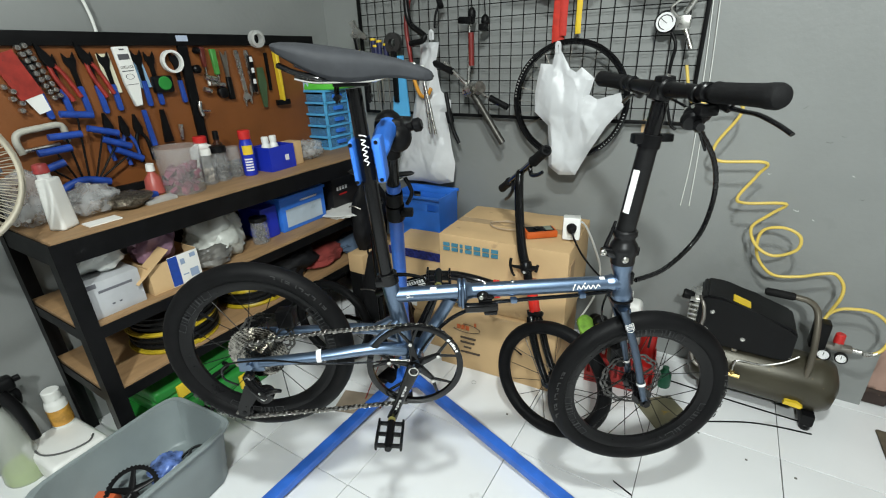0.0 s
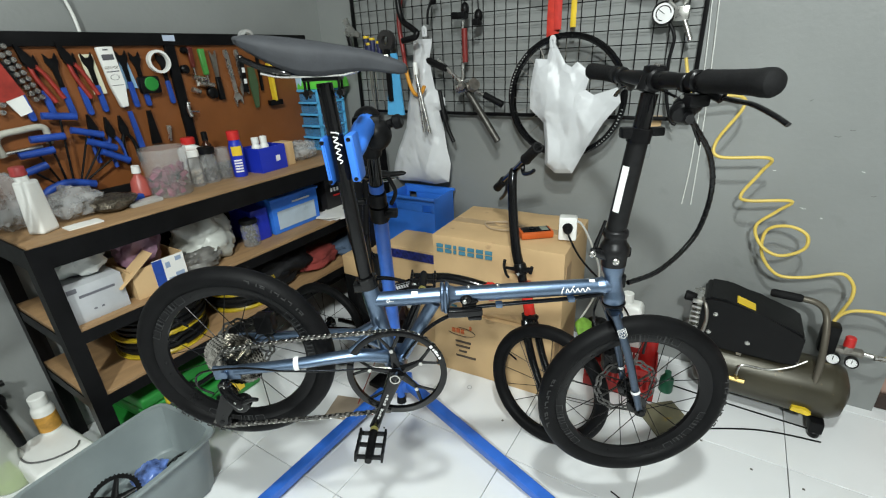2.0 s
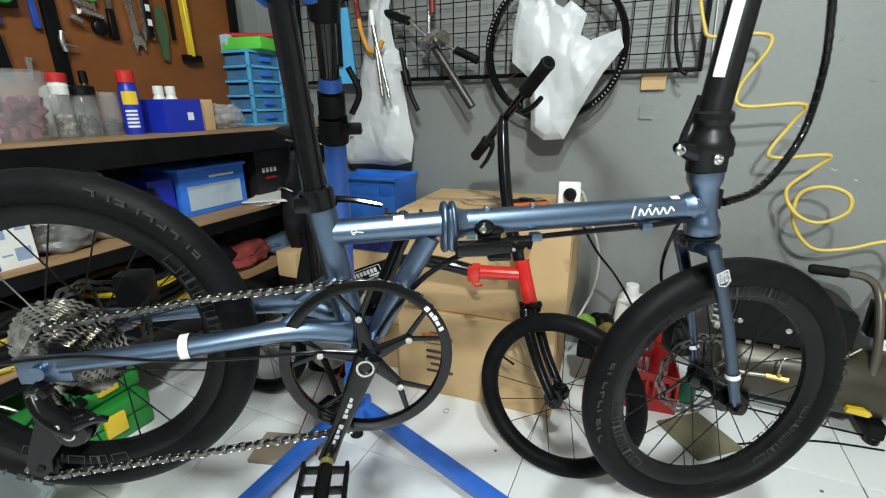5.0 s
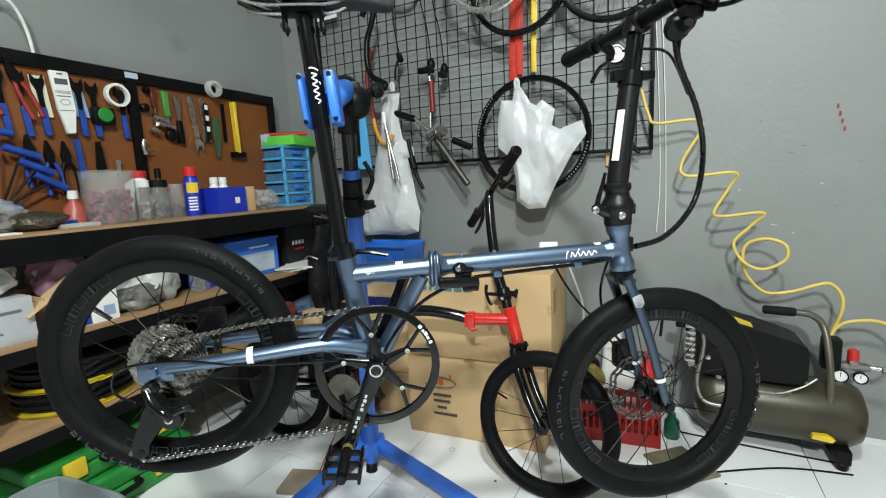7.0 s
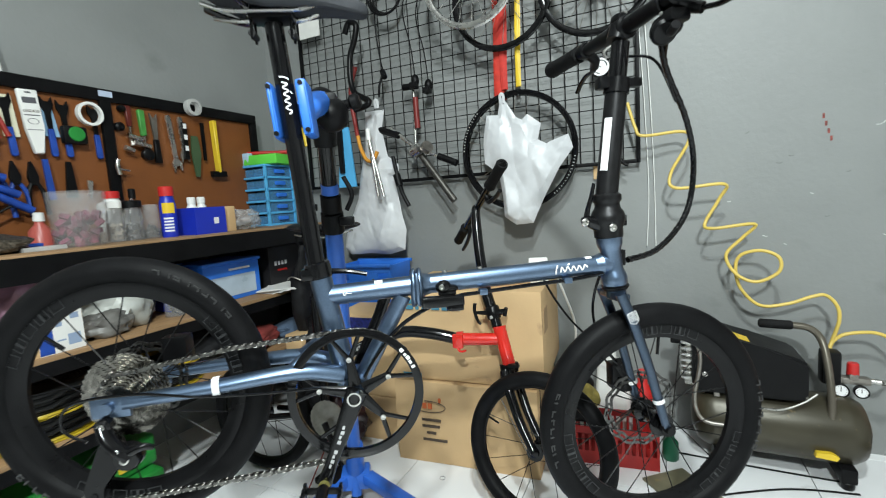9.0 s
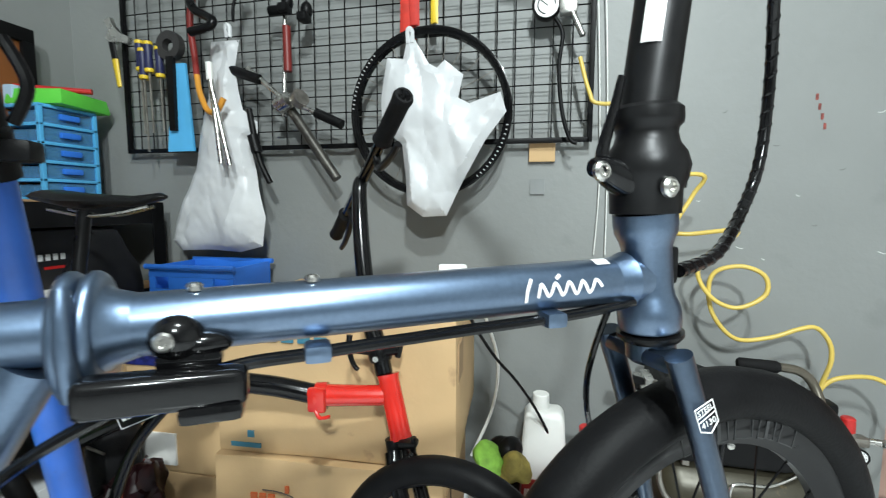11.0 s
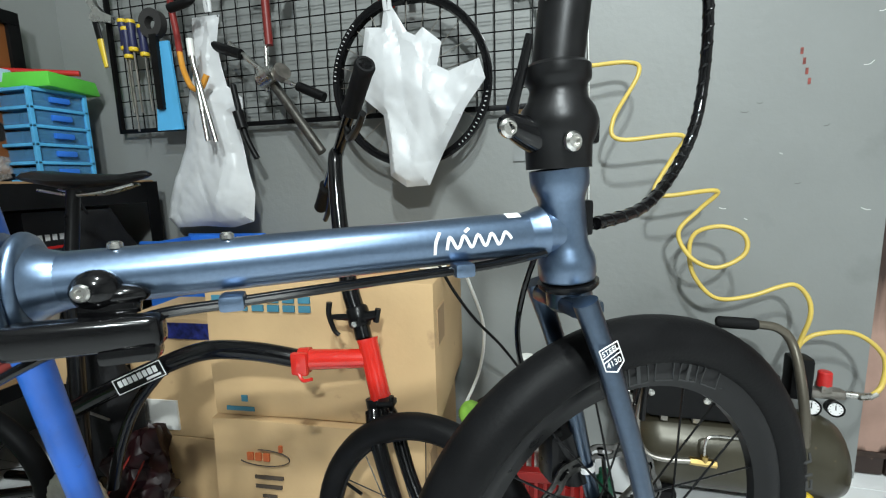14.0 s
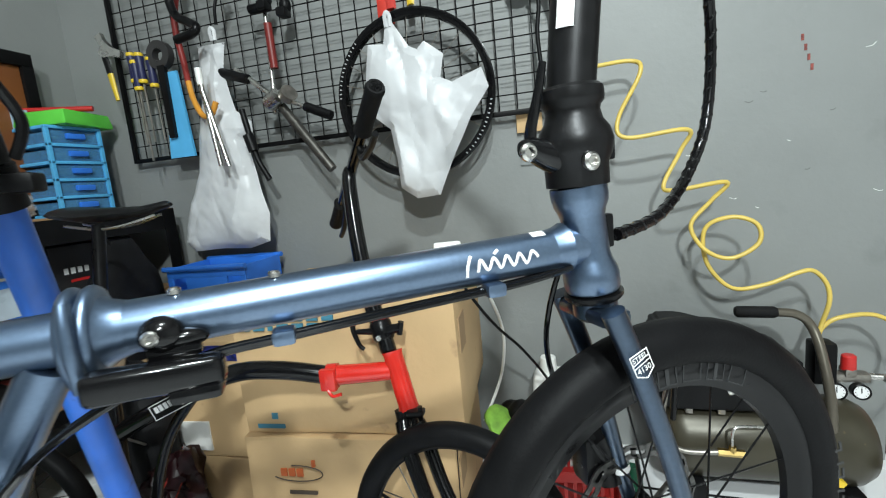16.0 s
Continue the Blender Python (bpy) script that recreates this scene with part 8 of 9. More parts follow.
tube(bm, [(-1.88, 1.90, TZ + 0.352), (-1.70, 2.02, TZ + 0.352)], 0.009, 10)
solo("red_rod", bm, RED_PLASTIC, "red and black rod lying on the green box", "rod")
bm = B()
box(bm, -1.875, -1.83, 1.875, 1.905, TZ + 0.29, TZ + 0.35, 0.004)
solo("small_blue_box", bm, mat("pale_box", (0.4, 0.55, 0.7), 0.5), "small pale blue box on the drawer tower", "box")

# ---- on the shelves ----
SZ = 0.575
gx = thing("grey_carton", "grey parts carton with dark print on the shelf", "box", Matrix.Translation((-1.60, 0.70, SZ)) @ Matrix.Rotation(radians(0), 4, "Z"))
bm = B()
box(bm, -0.09, 0.075, -0.075, 0.075, 0, 0.115, 0.002)
part("carton", bm, mat("grey_card", (0.42, 0.43, 0.45), 0.6), gx)
bm = B()
for y0, y1, z0, z1 in ((-0.045, 0.05, 0.078, 0.086), (-0.07, -0.045, 0.098, 0.112), (-0.02, -0.012, 0.03, 0.035), (0.0, 0.008, 0.03, 0.035)):
    box(bm, 0.0745, 0.0758, y0, y1, z0, z1)
part("print", bm, mat("slate_print", (0.12, 0.12, 0.14), 0.6), gx, "dark printed bars")
crumpled("white_bag", "crumpled white plastic bag stuffed above the carton", (-1.62, 0.70, SZ + 0.115), 0.06, 0.085, 0.06, mat("milky_bag", (0.6, 0.62, 0.6), 0.4, 0, 0.15, 20, 0.4, 60), 9.2)
tb = thing("open_carton", "open brown carton with a white and blue label on the shelf", "box", Matrix.Translation((-1.60, 0.885, SZ)))
bm = B()
for x0, x1, y0, y1, z0, z1 in ((-0.09, 0.075, -0.085, 0.085, 0, 0.004), (0.071, 0.075, -0.085, 0.085, 0.004, 0.10), (-0.09, -0.086, -0.085, 0.085, 0.004, 0.11), (-0.086, 0.071, -0.085, -0.081, 0.004, 0.10), (-0.086, 0.071, 0.081, 0.085, 0.004, 0.11)):
    box(bm, x0, x1, y0, y1, z0, z1)
part("carton", bm, CARD, tb)
bm = B()
box(bm, -0.03, 0.03, -0.07, 0.07, 0, 0.003, m=Matrix.Translation((0.06, -0.07, 0.10)) @ Matrix.Rotation(radians(35), 4, "X"))
part("flap", bm, CARD, tb)
bm = B()
box(bm, 0.0752, 0.076, -0.02, 0.084, 0.0, 0.108)
part("label", bm, PAPER, tb, "white label")
bm = B()
box(bm, 0.0761, 0.0766, -0.02, 0.012, 0.002, 0.106)
part("blue_strip", bm, TOOL_BLUE, tb, "blue strip")
LABEL_INK = mat("label_ink", (0.25, 0.32, 0.45), 0.6)
for y0, y1, z0, z1 in ((0.02, 0.035, 0.07, 0.09), (0.045, 0.075, 0.015, 0.045), (0.02, 0.04, 0.03, 0.034), (0.055, 0.075, 0.085, 0.1)):
    bm = B()
    box(bm, 0.0761, 0.0766, y0, y1, z0, z1)
    part("label_print", bm, LABEL_INK, tb)
crumpled("purple_bag", "crumpled purple-pink plastic bag in the carton", (-1.62, 0.88, SZ + 0.07), 0.06, 0.075, 0.075, mat("purple_film", (0.24, 0.13, 0.19), 0.4, 0, 0.3, 18, 0.4, 50), 4.4)
crumpled("grey_bag", "large crumpled grey-white plastic bag on the shelf", (-1.65, 1.12, SZ), 0.10, 0.12, 0.10, mat("grey_film", (0.42, 0.43, 0.40), 0.35, 0, 0.35, 9, 0.4, 50), 6.1)
crumpled("grey_bag", "small dark grey bag of parts on the shelf", (-1.57, 1.05, SZ), 0.045, 0.075, 0.04, mat("dark_grey_film", (0.13, 0.125, 0.115), 0.4, 0, 0.4, 20, 0.4, 60), 3.3)
jar("dark_jar", "clear jar full of dark parts on the shelf", -1.60, 1.285, 0.035, 0.10, CLEAR, DARKP, 0.75, BLACK_PLASTIC, 0.9, 0.012, SZ)
bc = thing("storage_box", "blue plastic storage box with a clear front on the shelf", "storage box", Matrix.Translation((-1.68, 1.53, SZ)))
bm = B()
box(bm, -0.10, 0.085, -0.13, 0.13, 0, 0.145, 0.006)
part("box", bm, BLUE_PLASTIC, bc)
bm = B()
box(bm, 0.0855, 0.087, -0.105, 0.105, 0.018, 0.098, 0.0)
part("front_window", bm, mat("pale_window", (0.42, 0.5, 0.58), 0.3), bc, "pale translucent window")
bm = B()
box(bm, -0.105, 0.092, -0.135, 0.135, 0.145, 0.158, 0.004)
part("lid", bm, BLUE_PLASTIC, bc)
bm = B()
box(bm, 0.0865, 0.0875, -0.02, 0.08, 0.118, 0.126)
part("print", bm, WHITE, bc)
bm = B()
box(bm, -1.75, -1.60, 1.30, 1.385, SZ, SZ + 0.135, 0.008)
solo("blue_container", bm, NAVY_PLASTIC, "dark blue plastic container on the shelf", "container")
bm = B()
box(bm, -1.78, -1.60, 1.72, 1.98, SZ, SZ + 0.185, 0.004)
bk = solo("black_carton", bm, mat("black_card", (0.012, 0.011, 0.012), 0.5), "black carton with small print on the shelf", "box")
bm = B()
for k in range(4):
    box(bm, -1.5995, -1.599, 1.75 + 0.02 * k, 1.763 + 0.02 * k, SZ + 0.10, SZ + 0.118)
part("print", bm, WHITE, bk, "white printed bars")
bm = B()
box(bm, -1.5995, -1.599, 1.765, 1.82, SZ + 0.075, SZ + 0.083)
part("print", bm, RED_PLASTIC, bk, "red printed bar")
bm = B()
for k in range(5):
    box(bm, -0.07, 0.07, -0.10, 0.10, 0.004 * k, 0.004 * k + 0.003, m=Matrix.Translation((-1.58 + 0.01 * k, 1.74, SZ)) @ Matrix.Rotation(0.2 * k, 4, "Z"))
solo("paper_stack", bm, PAPER, "loose stack of white papers on the shelf", "papers")
bm = B()
box(bm, -1.85, -1.79, 0.95, 1.9, SZ, SZ + 0.17, 0.004)
solo("dark_box", bm, BLACK_PLASTIC, "long dark box at the back of the shelf", "box")
# lower shelf: hoops of yellow and black cable, rags
LZ = 0.345
GOLD = mat("yellow_outer_cable", (0.42, 0.30, 0.012), 0.35, 0, 0.3, 30)
COIL_BLACK = mat("black_outer_cable", (0.006, 0.006, 0.006), 0.4, 0, 0.3, 30, spec=0.25)


def cable_hoop(cx, cy, z, r, layers, turns, thick, material, label):
    """One cable wound in and out through several layers, slightly out of line."""
    bm = B()
    pts = []
    for k in range(layers * turns * 30):
        u = k / 30
        a, q = divmod(u, turns)
        q = q if a % 2 == 0 else turns - q
        w = r - 1.9 * thick * q + 0.0025 * math.sin(3 * a)
        pts.append((cx + w * math.cos(u * 2 * math.pi), cy + w * math.sin(u * 2 * math.pi), z + thick * (1 + 1.9 * a)))
    tube(bm, pts, thick, 6)
    solo("cable_hoop", bm, material, label, "cable", group="cable hoops")


for cy, r, top in ((0.885, 0.150, 4), (1.225, 0.140, 3)):
    z = LZ
    for k in range(top):
        gold = k % 2 == 0
        if gold:
            cable_hoop(-1.655, cy, z, r, 2, 3, 0.0034, GOLD, "coiled hoop of yellow outer cable lying on the shelf")
            z += 0.0135
        else:
            cable_hoop(-1.655, cy + 0.004 * k, z, r - 0.004, 5, 12, 0.0056, COIL_BLACK, "thick coil of black outer cable on the shelf")
            z += 0.055
crumpled("red_rag", "folded red cloth on the lower shelf", (-1.62, 1.60, LZ), 0.09, 0.13, 0.05, mat("red_cloth", (0.2, 0.03, 0.025), 0.9, 0, 0.3, 15, 0.3), 2.9, 0.3, "cloth")
crumpled("blue_rag", "folded blue-grey cloth on the lower shelf", (-1.60, 1.82, LZ), 0.09, 0.12, 0.045, mat("denim_cloth", (0.06, 0.09, 0.14), 0.9, 0, 0.3, 15, 0.3), 8.9, 0.3, "cloth")
bm = B()
box(bm, -1.80, -1.60, 1.38, 1.48, LZ, LZ + 0.05, 0.004)
solo("flat_carton", bm, CARD, "flat brown carton on the lower shelf", "box")
def soft_bag(name, label, m, w, d, h, material, seed, cat="bag"):
    """A slumped bag: rounded, bulging and creased, with a folded top edge."""
    bm = B()
    rows = []
    for i in range(15):
        t = i / 14
        k = (0.86 + 0.22 * math.sin(math.pi * min(1, t * 1.15))) * (1 - 0.45 * max(0, t - 0.72) / 0.28)
        row = []
        for j in range(28):
            a = 2 * math.pi * j / 28
            c, q = math.cos(a), math.sin(a)
            e = (abs(c) ** 3.5 + abs(q) ** 3.5) ** (-1 / 3.5)
            p = Vector((w * k * c * e, d * k * q * e, h * t))
            n = noise.noise(Vector((p.x * 14, p.y * 14, p.z * 9 + seed)))
            f = abs(noise.noise(Vector((a * 2.0 + seed, p.z * 11, seed))))
            row.append(bm.verts.new(p * 1.0 + Vector((c, q, 0)) * (0.014 * n - 0.016 * f)))
        rows.append(row)
    for a, b in zip(rows, rows[1:]):
        for j in range(28):
            bm.faces.new((a[j], a[(j + 1) % 28], b[(j + 1) % 28], b[j]))
    bm.faces.new(rows[0])
    bm.faces.new(rows[-1])
    t = thing(name, label, cat, m)
    part("body", bm, material, t)
    bm = B()
    tube(bm, spline([(-w * 0.5, -d * 0.3, h * 0.98), (-w * 0.35, -d * 0.5, h + 0.035), (w * 0.2, -d * 0.5, h + 0.04), (w * 0.4, -d * 0.3, h * 0.98)]), 0.006, 8, squash=0.5)
    part("carry_loop", bm, BLACK_PLASTIC, t)
    bm = B()
    tube(bm, spline([(-w * 0.9, -d * 0.98, h * 0.62), (0, -d * 1.1, h * 0.66), (w * 0.9, -d * 0.98, h * 0.62)]), 0.003, 6)
    part("zip", bm, DULL_STEEL, t, "dull metal zip")
    return t


BLACK_CLOTH = mat("black_nylon", (0.008, 0.008, 0.009), 0.65, 0, 0.35, 30, 0.4, 260, spec=0.2)
ochre, wo, do, ho = carton("cardboard_box", "low ochre carton under the black bag, on the black filler case", -1.488, -1.398, 1.66, 1.93, 0.302, 0.40, 0)
# invented support for the carton, black so that the gap beneath stays dark
filler_case = thing("black_case", "black filler case added to darken the gap beside the rack", "case", Matrix.Translation((-1.443, 1.795, 0)))
bm = B()
box(bm, -0.045, 0.045, -0.14, 0.14, 0, 0.30, 0.012, seg=3)
part("shell", bm, BLACK_PLASTIC, filler_case)
for y in (-0.08, 0.08):
    bm = B()
    box(bm, 0.045, 0.052, y - 0.02, y + 0.02, 0.12, 0.17, 0.003)
    part("latch", bm, DULL_STEEL, filler_case, "dull metal latch")
soft_bag("black_backpack", "black nylon backpack standing on a carton beside the rack", Matrix.Translation((-1.443, 1.80, 0.402)), 0.040, 0.105, 0.36, BLACK_CLOTH, 2.0)
soft_bag("black_bag", "black cloth bag standing on the floor behind the second bicycle", Matrix.Translation((-1.245, 1.605, 0)), 0.088, 0.055, 0.47, BLACK_CLOTH, 6.0)
crumpled("black_cloth", "heap of black cloth on the lower shelf", (-1.64, 1.42, LZ), 0.10, 0.17, 0.085, BLACK_CLOTH, 11.3, 0.35, "cloth")
# green tool cases on the floor
def case(label, m, sx, sy, sz):
    t = thing("tool_case", label, "tool case", m, group="green tool cases")
    bm = B()
    vs = box(bm, -sx, sx, -sy, sy, 0, sz * 0.52, 0.014, seg=3)
    part("lower_shell", bm, GREEN, t)
    bm = B()
    box(bm, -sx, sx, -sy, sy, sz * 0.53, sz, 0.014, seg=3)
    part("upper_shell", bm, GREEN, t)
    for y in (-sy * 0.55, sy * 0.55):
        bm = B()
        box(bm, sx - 0.004, sx + 0.010, y - 0.028, y + 0.028, sz * 0.28, sz * 0.82, 0.004)
        part("latch", bm, YELLOW_PLASTIC, t, "yellow latch")
    bm = B()
    tube(bm, spline([(sx, -0.05, sz * 0.5), (sx + 0.03, -0.04, sz * 0.5), (sx + 0.03, 0.04, sz * 0.5), (sx, 0.05, sz * 0.5)]), 0.009, 10)
    part("handle", bm, BLACK_PLASTIC, t)
    return t


case("green plastic tool case with yellow latches under the rack", Matrix.Translation((-1.70, 0.90, 0)), 0.165, 0.24, 0.115)
case("green plastic tool case lying on another under the rack", Matrix.Translation((-1.715, 0.92, 0.117)) @ Matrix.Rotation(radians(4), 4, "Z"), 0.15, 0.22, 0.10)

# ---- on the floor ----
tub = thing("grey_tub", "grey plastic wash tub holding bicycle parts on the floor", "tub", Matrix.Translation((-1.325, 0.535, 0)) @ Matrix.Rotation(radians(4.5), 4, "Z"))
bm = B()
sx, sy, hz = 0.146, 0.215, 0.22
rings = []
for (kx, ky, z) in ((0.80, 0.88, 0.0), (0.84, 0.90, 0.006), (0.97, 0.985, hz - 0.012), (1.04, 1.03, hz - 0.010), (1.05, 1.035, hz), (0.97, 0.985, hz), (0.955, 0.975, hz - 0.012), (0.85, 0.905, 0.062), (0.81, 0.88, 0.056)):
    row = []
    for k in range(32):
        a = 2 * math.pi * (k + 0.5) / 32
        c, s = math.cos(a), math.sin(a)
        p = (abs(c) ** 8 + abs(s) ** 8) ** (-1 / 8)
        row.append(bm.verts.new((sx * kx * c * p, sy * ky * s * p, z)))
    rings.append(row)
for a, b in zip(rings, rings[1:]):
    for k in range(32):
        bm.faces.new((a[k], a[(k + 1) % 32], b[(k + 1) % 32], b[k]))
bm.faces.new(rings[0])
bm.faces.new(rings[-1])
basin = part("basin", bm, GREY_TUB, tub)
bm = B()
edge = []
for k in range(65):
    a = 2 * math.pi * (k + 0.5) / 64
    c, s = math.cos(a), math.sin(a)
    p = (abs(c) ** 8 + abs(s) ** 8) ** (-1 / 8)
    edge.append((sx * 1.05 * c * p, sy * 1.035 * s * p, hz - 0.004))
tube(bm, edge, 0.006, 8)
part("rolled_rim", bm, GREY_TUB, tub)
def ring_gear(x, y, z, r, tilt, label):
    bm = B()
    n = 40
    lo_, li = [], []
    pts_o = [((r if k % 2 else r * 0.94) * math.cos(2 * math.pi * k / (2 * n)), (r if k % 2 else r * 0.94) * math.sin(2 * math.pi * k / (2 * n))) for k in range(2 * n)]
    pts_i = [(r * 0.8 * math.cos(2 * math.pi * k / (2 * n)), r * 0.8 * math.sin(2 * math.pi * k / (2 * n))) for k in range(2 * n)]
    vv = [[bm.verts.new((a, b, h)) for a, b in p] for p in (pts_o, pts_i) for h in (-0.002, 0.002)]
    for k in range(2 * n):
        j = (k + 1) % (2 * n)
        for p, q in ((0, 1), (1, 3), (3, 2), (2, 0)):
            bm.faces.new((vv[p][k], vv[p][j], vv[q][j], vv[q][k]))
    for k in range(5):
        a = 2 * math.pi * k / 5
        tube(bm, [(0, 0, 0), (r * 0.82 * math.cos(a), r * 0.82 * math.sin(a), 0)], [0.012, 0.006], 8, squash=0.4)
    solo("chainring", bm, BLACK_SATIN, label, "chainring", Matrix.Translation((x, y, z)) @ Euler((radians(tilt[0]), radians(tilt[1]), 0)).to_matrix().to_4x4(), group="loose chainrings")


ring_gear(-1.34, 0.50, 0.105, 0.075, (20, 25), "black chainring lying in the grey tub")
ring_gear(-1.315, 0.66, 0.095, 0.055, (15, -20), "black chainring leaning in the grey tub")
crumpled("blue_packet", "crumpled clear packet with blue parts in the tub", (-1.36, 0.61, 0.062), 0.05, 0.055, 0.03, mat("blue_film", (0.12, 0.2, 0.5), 0.25, 0, 0.8, 25, 0.4, 50), 4.7)
bm = B()
box(bm, -0.03, 0.03, -0.05, 0.05, 0, 0.045, 0.002)
ob = solo("orange_carton", bm, mat("orange_card", (0.62, 0.12, 0.04), 0.5), "small orange and white carton in the tub", "box", Matrix.Translation((-1.375, 0.425, 0.062)) @ Matrix.Rotation(radians(35), 4, "Z"))
bm = B()
box(bm, -0.02, 0.02, -0.02, 0.02, 0.0452, 0.046)
part("label", bm, WHITE, ob, "white label")
# fan
fan = thing("wall_fan", "cream wall fan with a wire grille beside the bench", "fan")
FC = Vector((-1.545, 0.405, 1.06))
fdir = (Vector((0.1, 0.15, 1.15)) - FC).normalized()
mf = along(FC, FC + fdir)
CREAM = mat("cream_plastic", (0.42, 0.38, 0.30), 0.45)
bm = B()
for z, r in ((0.0, 0.185), (0.022, 0.187), (0.045, 0.18)):
    tube(bm, [mf @ q for q in ring_pts((0, 0, z), r, 48, "z")], 0.005, 8)
part("grille_rim", bm, CREAM, fan, "cream grille rim")
first = None
for k in range(72):
    a = 2 * math.pi * k / 72
    if first is None:
        bm = B()
        tube(bm, spline([(0.035, 0, 0.05), (0.10, 0, 0.058), (0.165, 0, 0.048), (0.185, 0, 0.02), (0.16, 0, -0.03), (0.06, 0, -0.055)], 4), 0.0014, 5, caps=False)
        first = part("grille_wire", bm, CREAM, fan, m=mf)
    else:
        same_part(first, fan, mf @ Matrix.Rotation(a, 4, "Z"))
bm = B()
for k in range(3):
    a = 2 * math.pi * k / 3
    pts = [(0.02, 0), (0.09, 0.06), (0.15, 0.04), (0.155, -0.02), (0.08, -0.035)]
    vs = plate(bm, pts, -0.002, 0.002, "xy")
    bmesh.ops.transform(bm, matrix=mf @ Matrix.Rotation(a, 4, "Z") @ Matrix.Rotation(0.25, 4, "X"), verts=vs)
part("blade", bm, mat("dark_blue_blade", (0.05, 0.07, 0.1), 0.3), fan)
bm = B()
lathe(bm, [(0, 0.06), (0.034, 0.058), (0.036, 0.05), (0, 0.048)], 24, mf)
lathe(bm, [(0, -0.14), (0.045, -0.13), (0.055, -0.09), (0.05, -0.055), (0, -0.05)], 24, mf)
part("motor", bm, CREAM, fan)
bm = B()
PBX = FC - fdir * 0.11
tube(bm, spline([PBX, PBX + Vector((-0.05, 0.0, 0.02)), Vector((XL + 0.02, PBX.y, PBX.z + 0.03))]), [0.02, 0.016, 0.018], 14)
part("arm", bm, CREAM, fan)
bm = B()
box(bm, XL, XL + 0.03, PBX.y - 0.045, PBX.y + 0.045, PBX.z - 0.06, PBX.z + 0.10, 0.008)
part("wall_plate", bm, CREAM, fan)
bm = B()
box(bm, -0.115, 0.115, -0.085, 0.085, 0, 0.09, 0.02, m=Matrix.Translation((-1.785, 0.49, 0)) @ Matrix.Rotation(radians(4), 4, "Z"), seg=3)
solo("white_box", bm, WHITE_PLASTIC, "low white plastic box on the floor by the wall", "box")
pb = jar("supplement_bottle", "white plastic bottle with an orange label on the low box", -1.882, 0.530, 0.033, 0.118, WHITE_PLASTIC, None, 0, WHITE_PLASTIC, 0.72, 0.030, 0.0902, "bottle")
bm = B()
lathe(bm, [(0.0335, 0.010), (0.0335, 0.075)], 28)
part("label", bm, mat("orange_label", (0.55, 0.28, 0.05), 0.5, 0, 0.3, 40), pb, "orange label")
bm = B()
tube(bm, spline([(-1.885, 0.44, 0.094), (-1.83, 0.42, 0.094), (-1.76, 0.425, 0.094), (-1.71, 0.47, 0.094), (-1.695, 0.53, 0.094), (-1.72, 0.555, 0.094)]), 0.003, 8)
solo("grey_cable", bm, mat("grey_cable", (0.1, 0.1, 0.1), 0.5), "thin grey cable across the low box", "cable")
spray = thing("spray_bottle", "translucent spray bottle with black trigger head and green liquid", "spray bottle", Matrix.Translation((-1.845, 0.385, 0)) @ Matrix.Diagonal((1.15, 1.15, 1.15, 1)))
bm = B()
lathe(bm, [(0, 0), (0.05, 0), (0.053, 0.01), (0.05, 0.05), (0.036, 0.13), (0.022, 0.21), (0.016, 0.235), (0.016, 0.255), (0, 0.256)], 28)
part("body", bm, mat("milky_plastic", (0.55, 0.57, 0.52), 0.3, 0, 0.06, 10, clear=0.55), spray)
bm = B()
lathe(bm, [(0, 0.002), (0.048, 0.002), (0.050, 0.012), (0.047, 0.045), (0, 0.046)], 28)
part("liquid", bm, mat("green_liquid", (0.36, 0.52, 0.06), 0.25), spray, "pale green liquid")
bm = B()
cyl(bm, (0, 0, 0.25), (0, 0, 0.285), 0.02, seg=18, bevel=0.002)
box(bm, -0.02, 0.02, -0.035, 0.06, 0.285, 0.325, 0.012, seg=3)
tube(bm, spline([(0, 0.04, 0.29), (0, 0.055, 0.265), (0, 0.05, 0.23)]), 0.006, 8, squash=1.5)
cyl(bm, (0, 0.058, 0.308), (0, 0.075, 0.308), 0.009, seg=12)
tube(bm, spline([(0.012, 0.02, 0.29), (0.028, 0.035, 0.24), (0.034, 0.042, 0.18), (0.040, 0.045, 0.125)]), [0.017, 0.015, 0.013, 0.012], 12)
part("trigger_head", bm, BLACK_PLASTIC, spray, "black trigger head and grip")
# floor mat in front of the shutter
bm = B()
vs = box(bm, 0.0, 0.60, -0.45, 0.0, 0, 0.010, 0.004)
bmesh.ops.subdivide_edges(bm, edges=[e for e in bm.edges if e.calc_length() > 0.1], cuts=14, use_grid_fill=True)
for v in bm.verts:
    if v.co.z > 0.006:
        v.co.z += 0.004 * noise.noise(v.co * 30)
solo("floor_mat", bm, mat("brown_coir", (0.085, 0.068, 0.045), 0.95, 0, 0.5, 25, 0.8, 220), "worn brown and olive floor mat before the shutter", "mat", Matrix.Translation((0.634, 2.005, 0)) @ Matrix.Rotation(radians(1), 4, "Z"))
# square board by the stand
bm = B()
box(bm, -0.075, 0.075, -0.055, 0.055, 0, 0.012, 0.001, m=Matrix.Translation((-1.08, 1.20, 0)) @ Matrix.Rotation(radians(18), 4, "Z"))
bd = solo("wooden_board", bm, mat("old_board", (0.30, 0.24, 0.18), 0.7, 0, 0.25, 10), "small worn wooden board on the floor", "board")
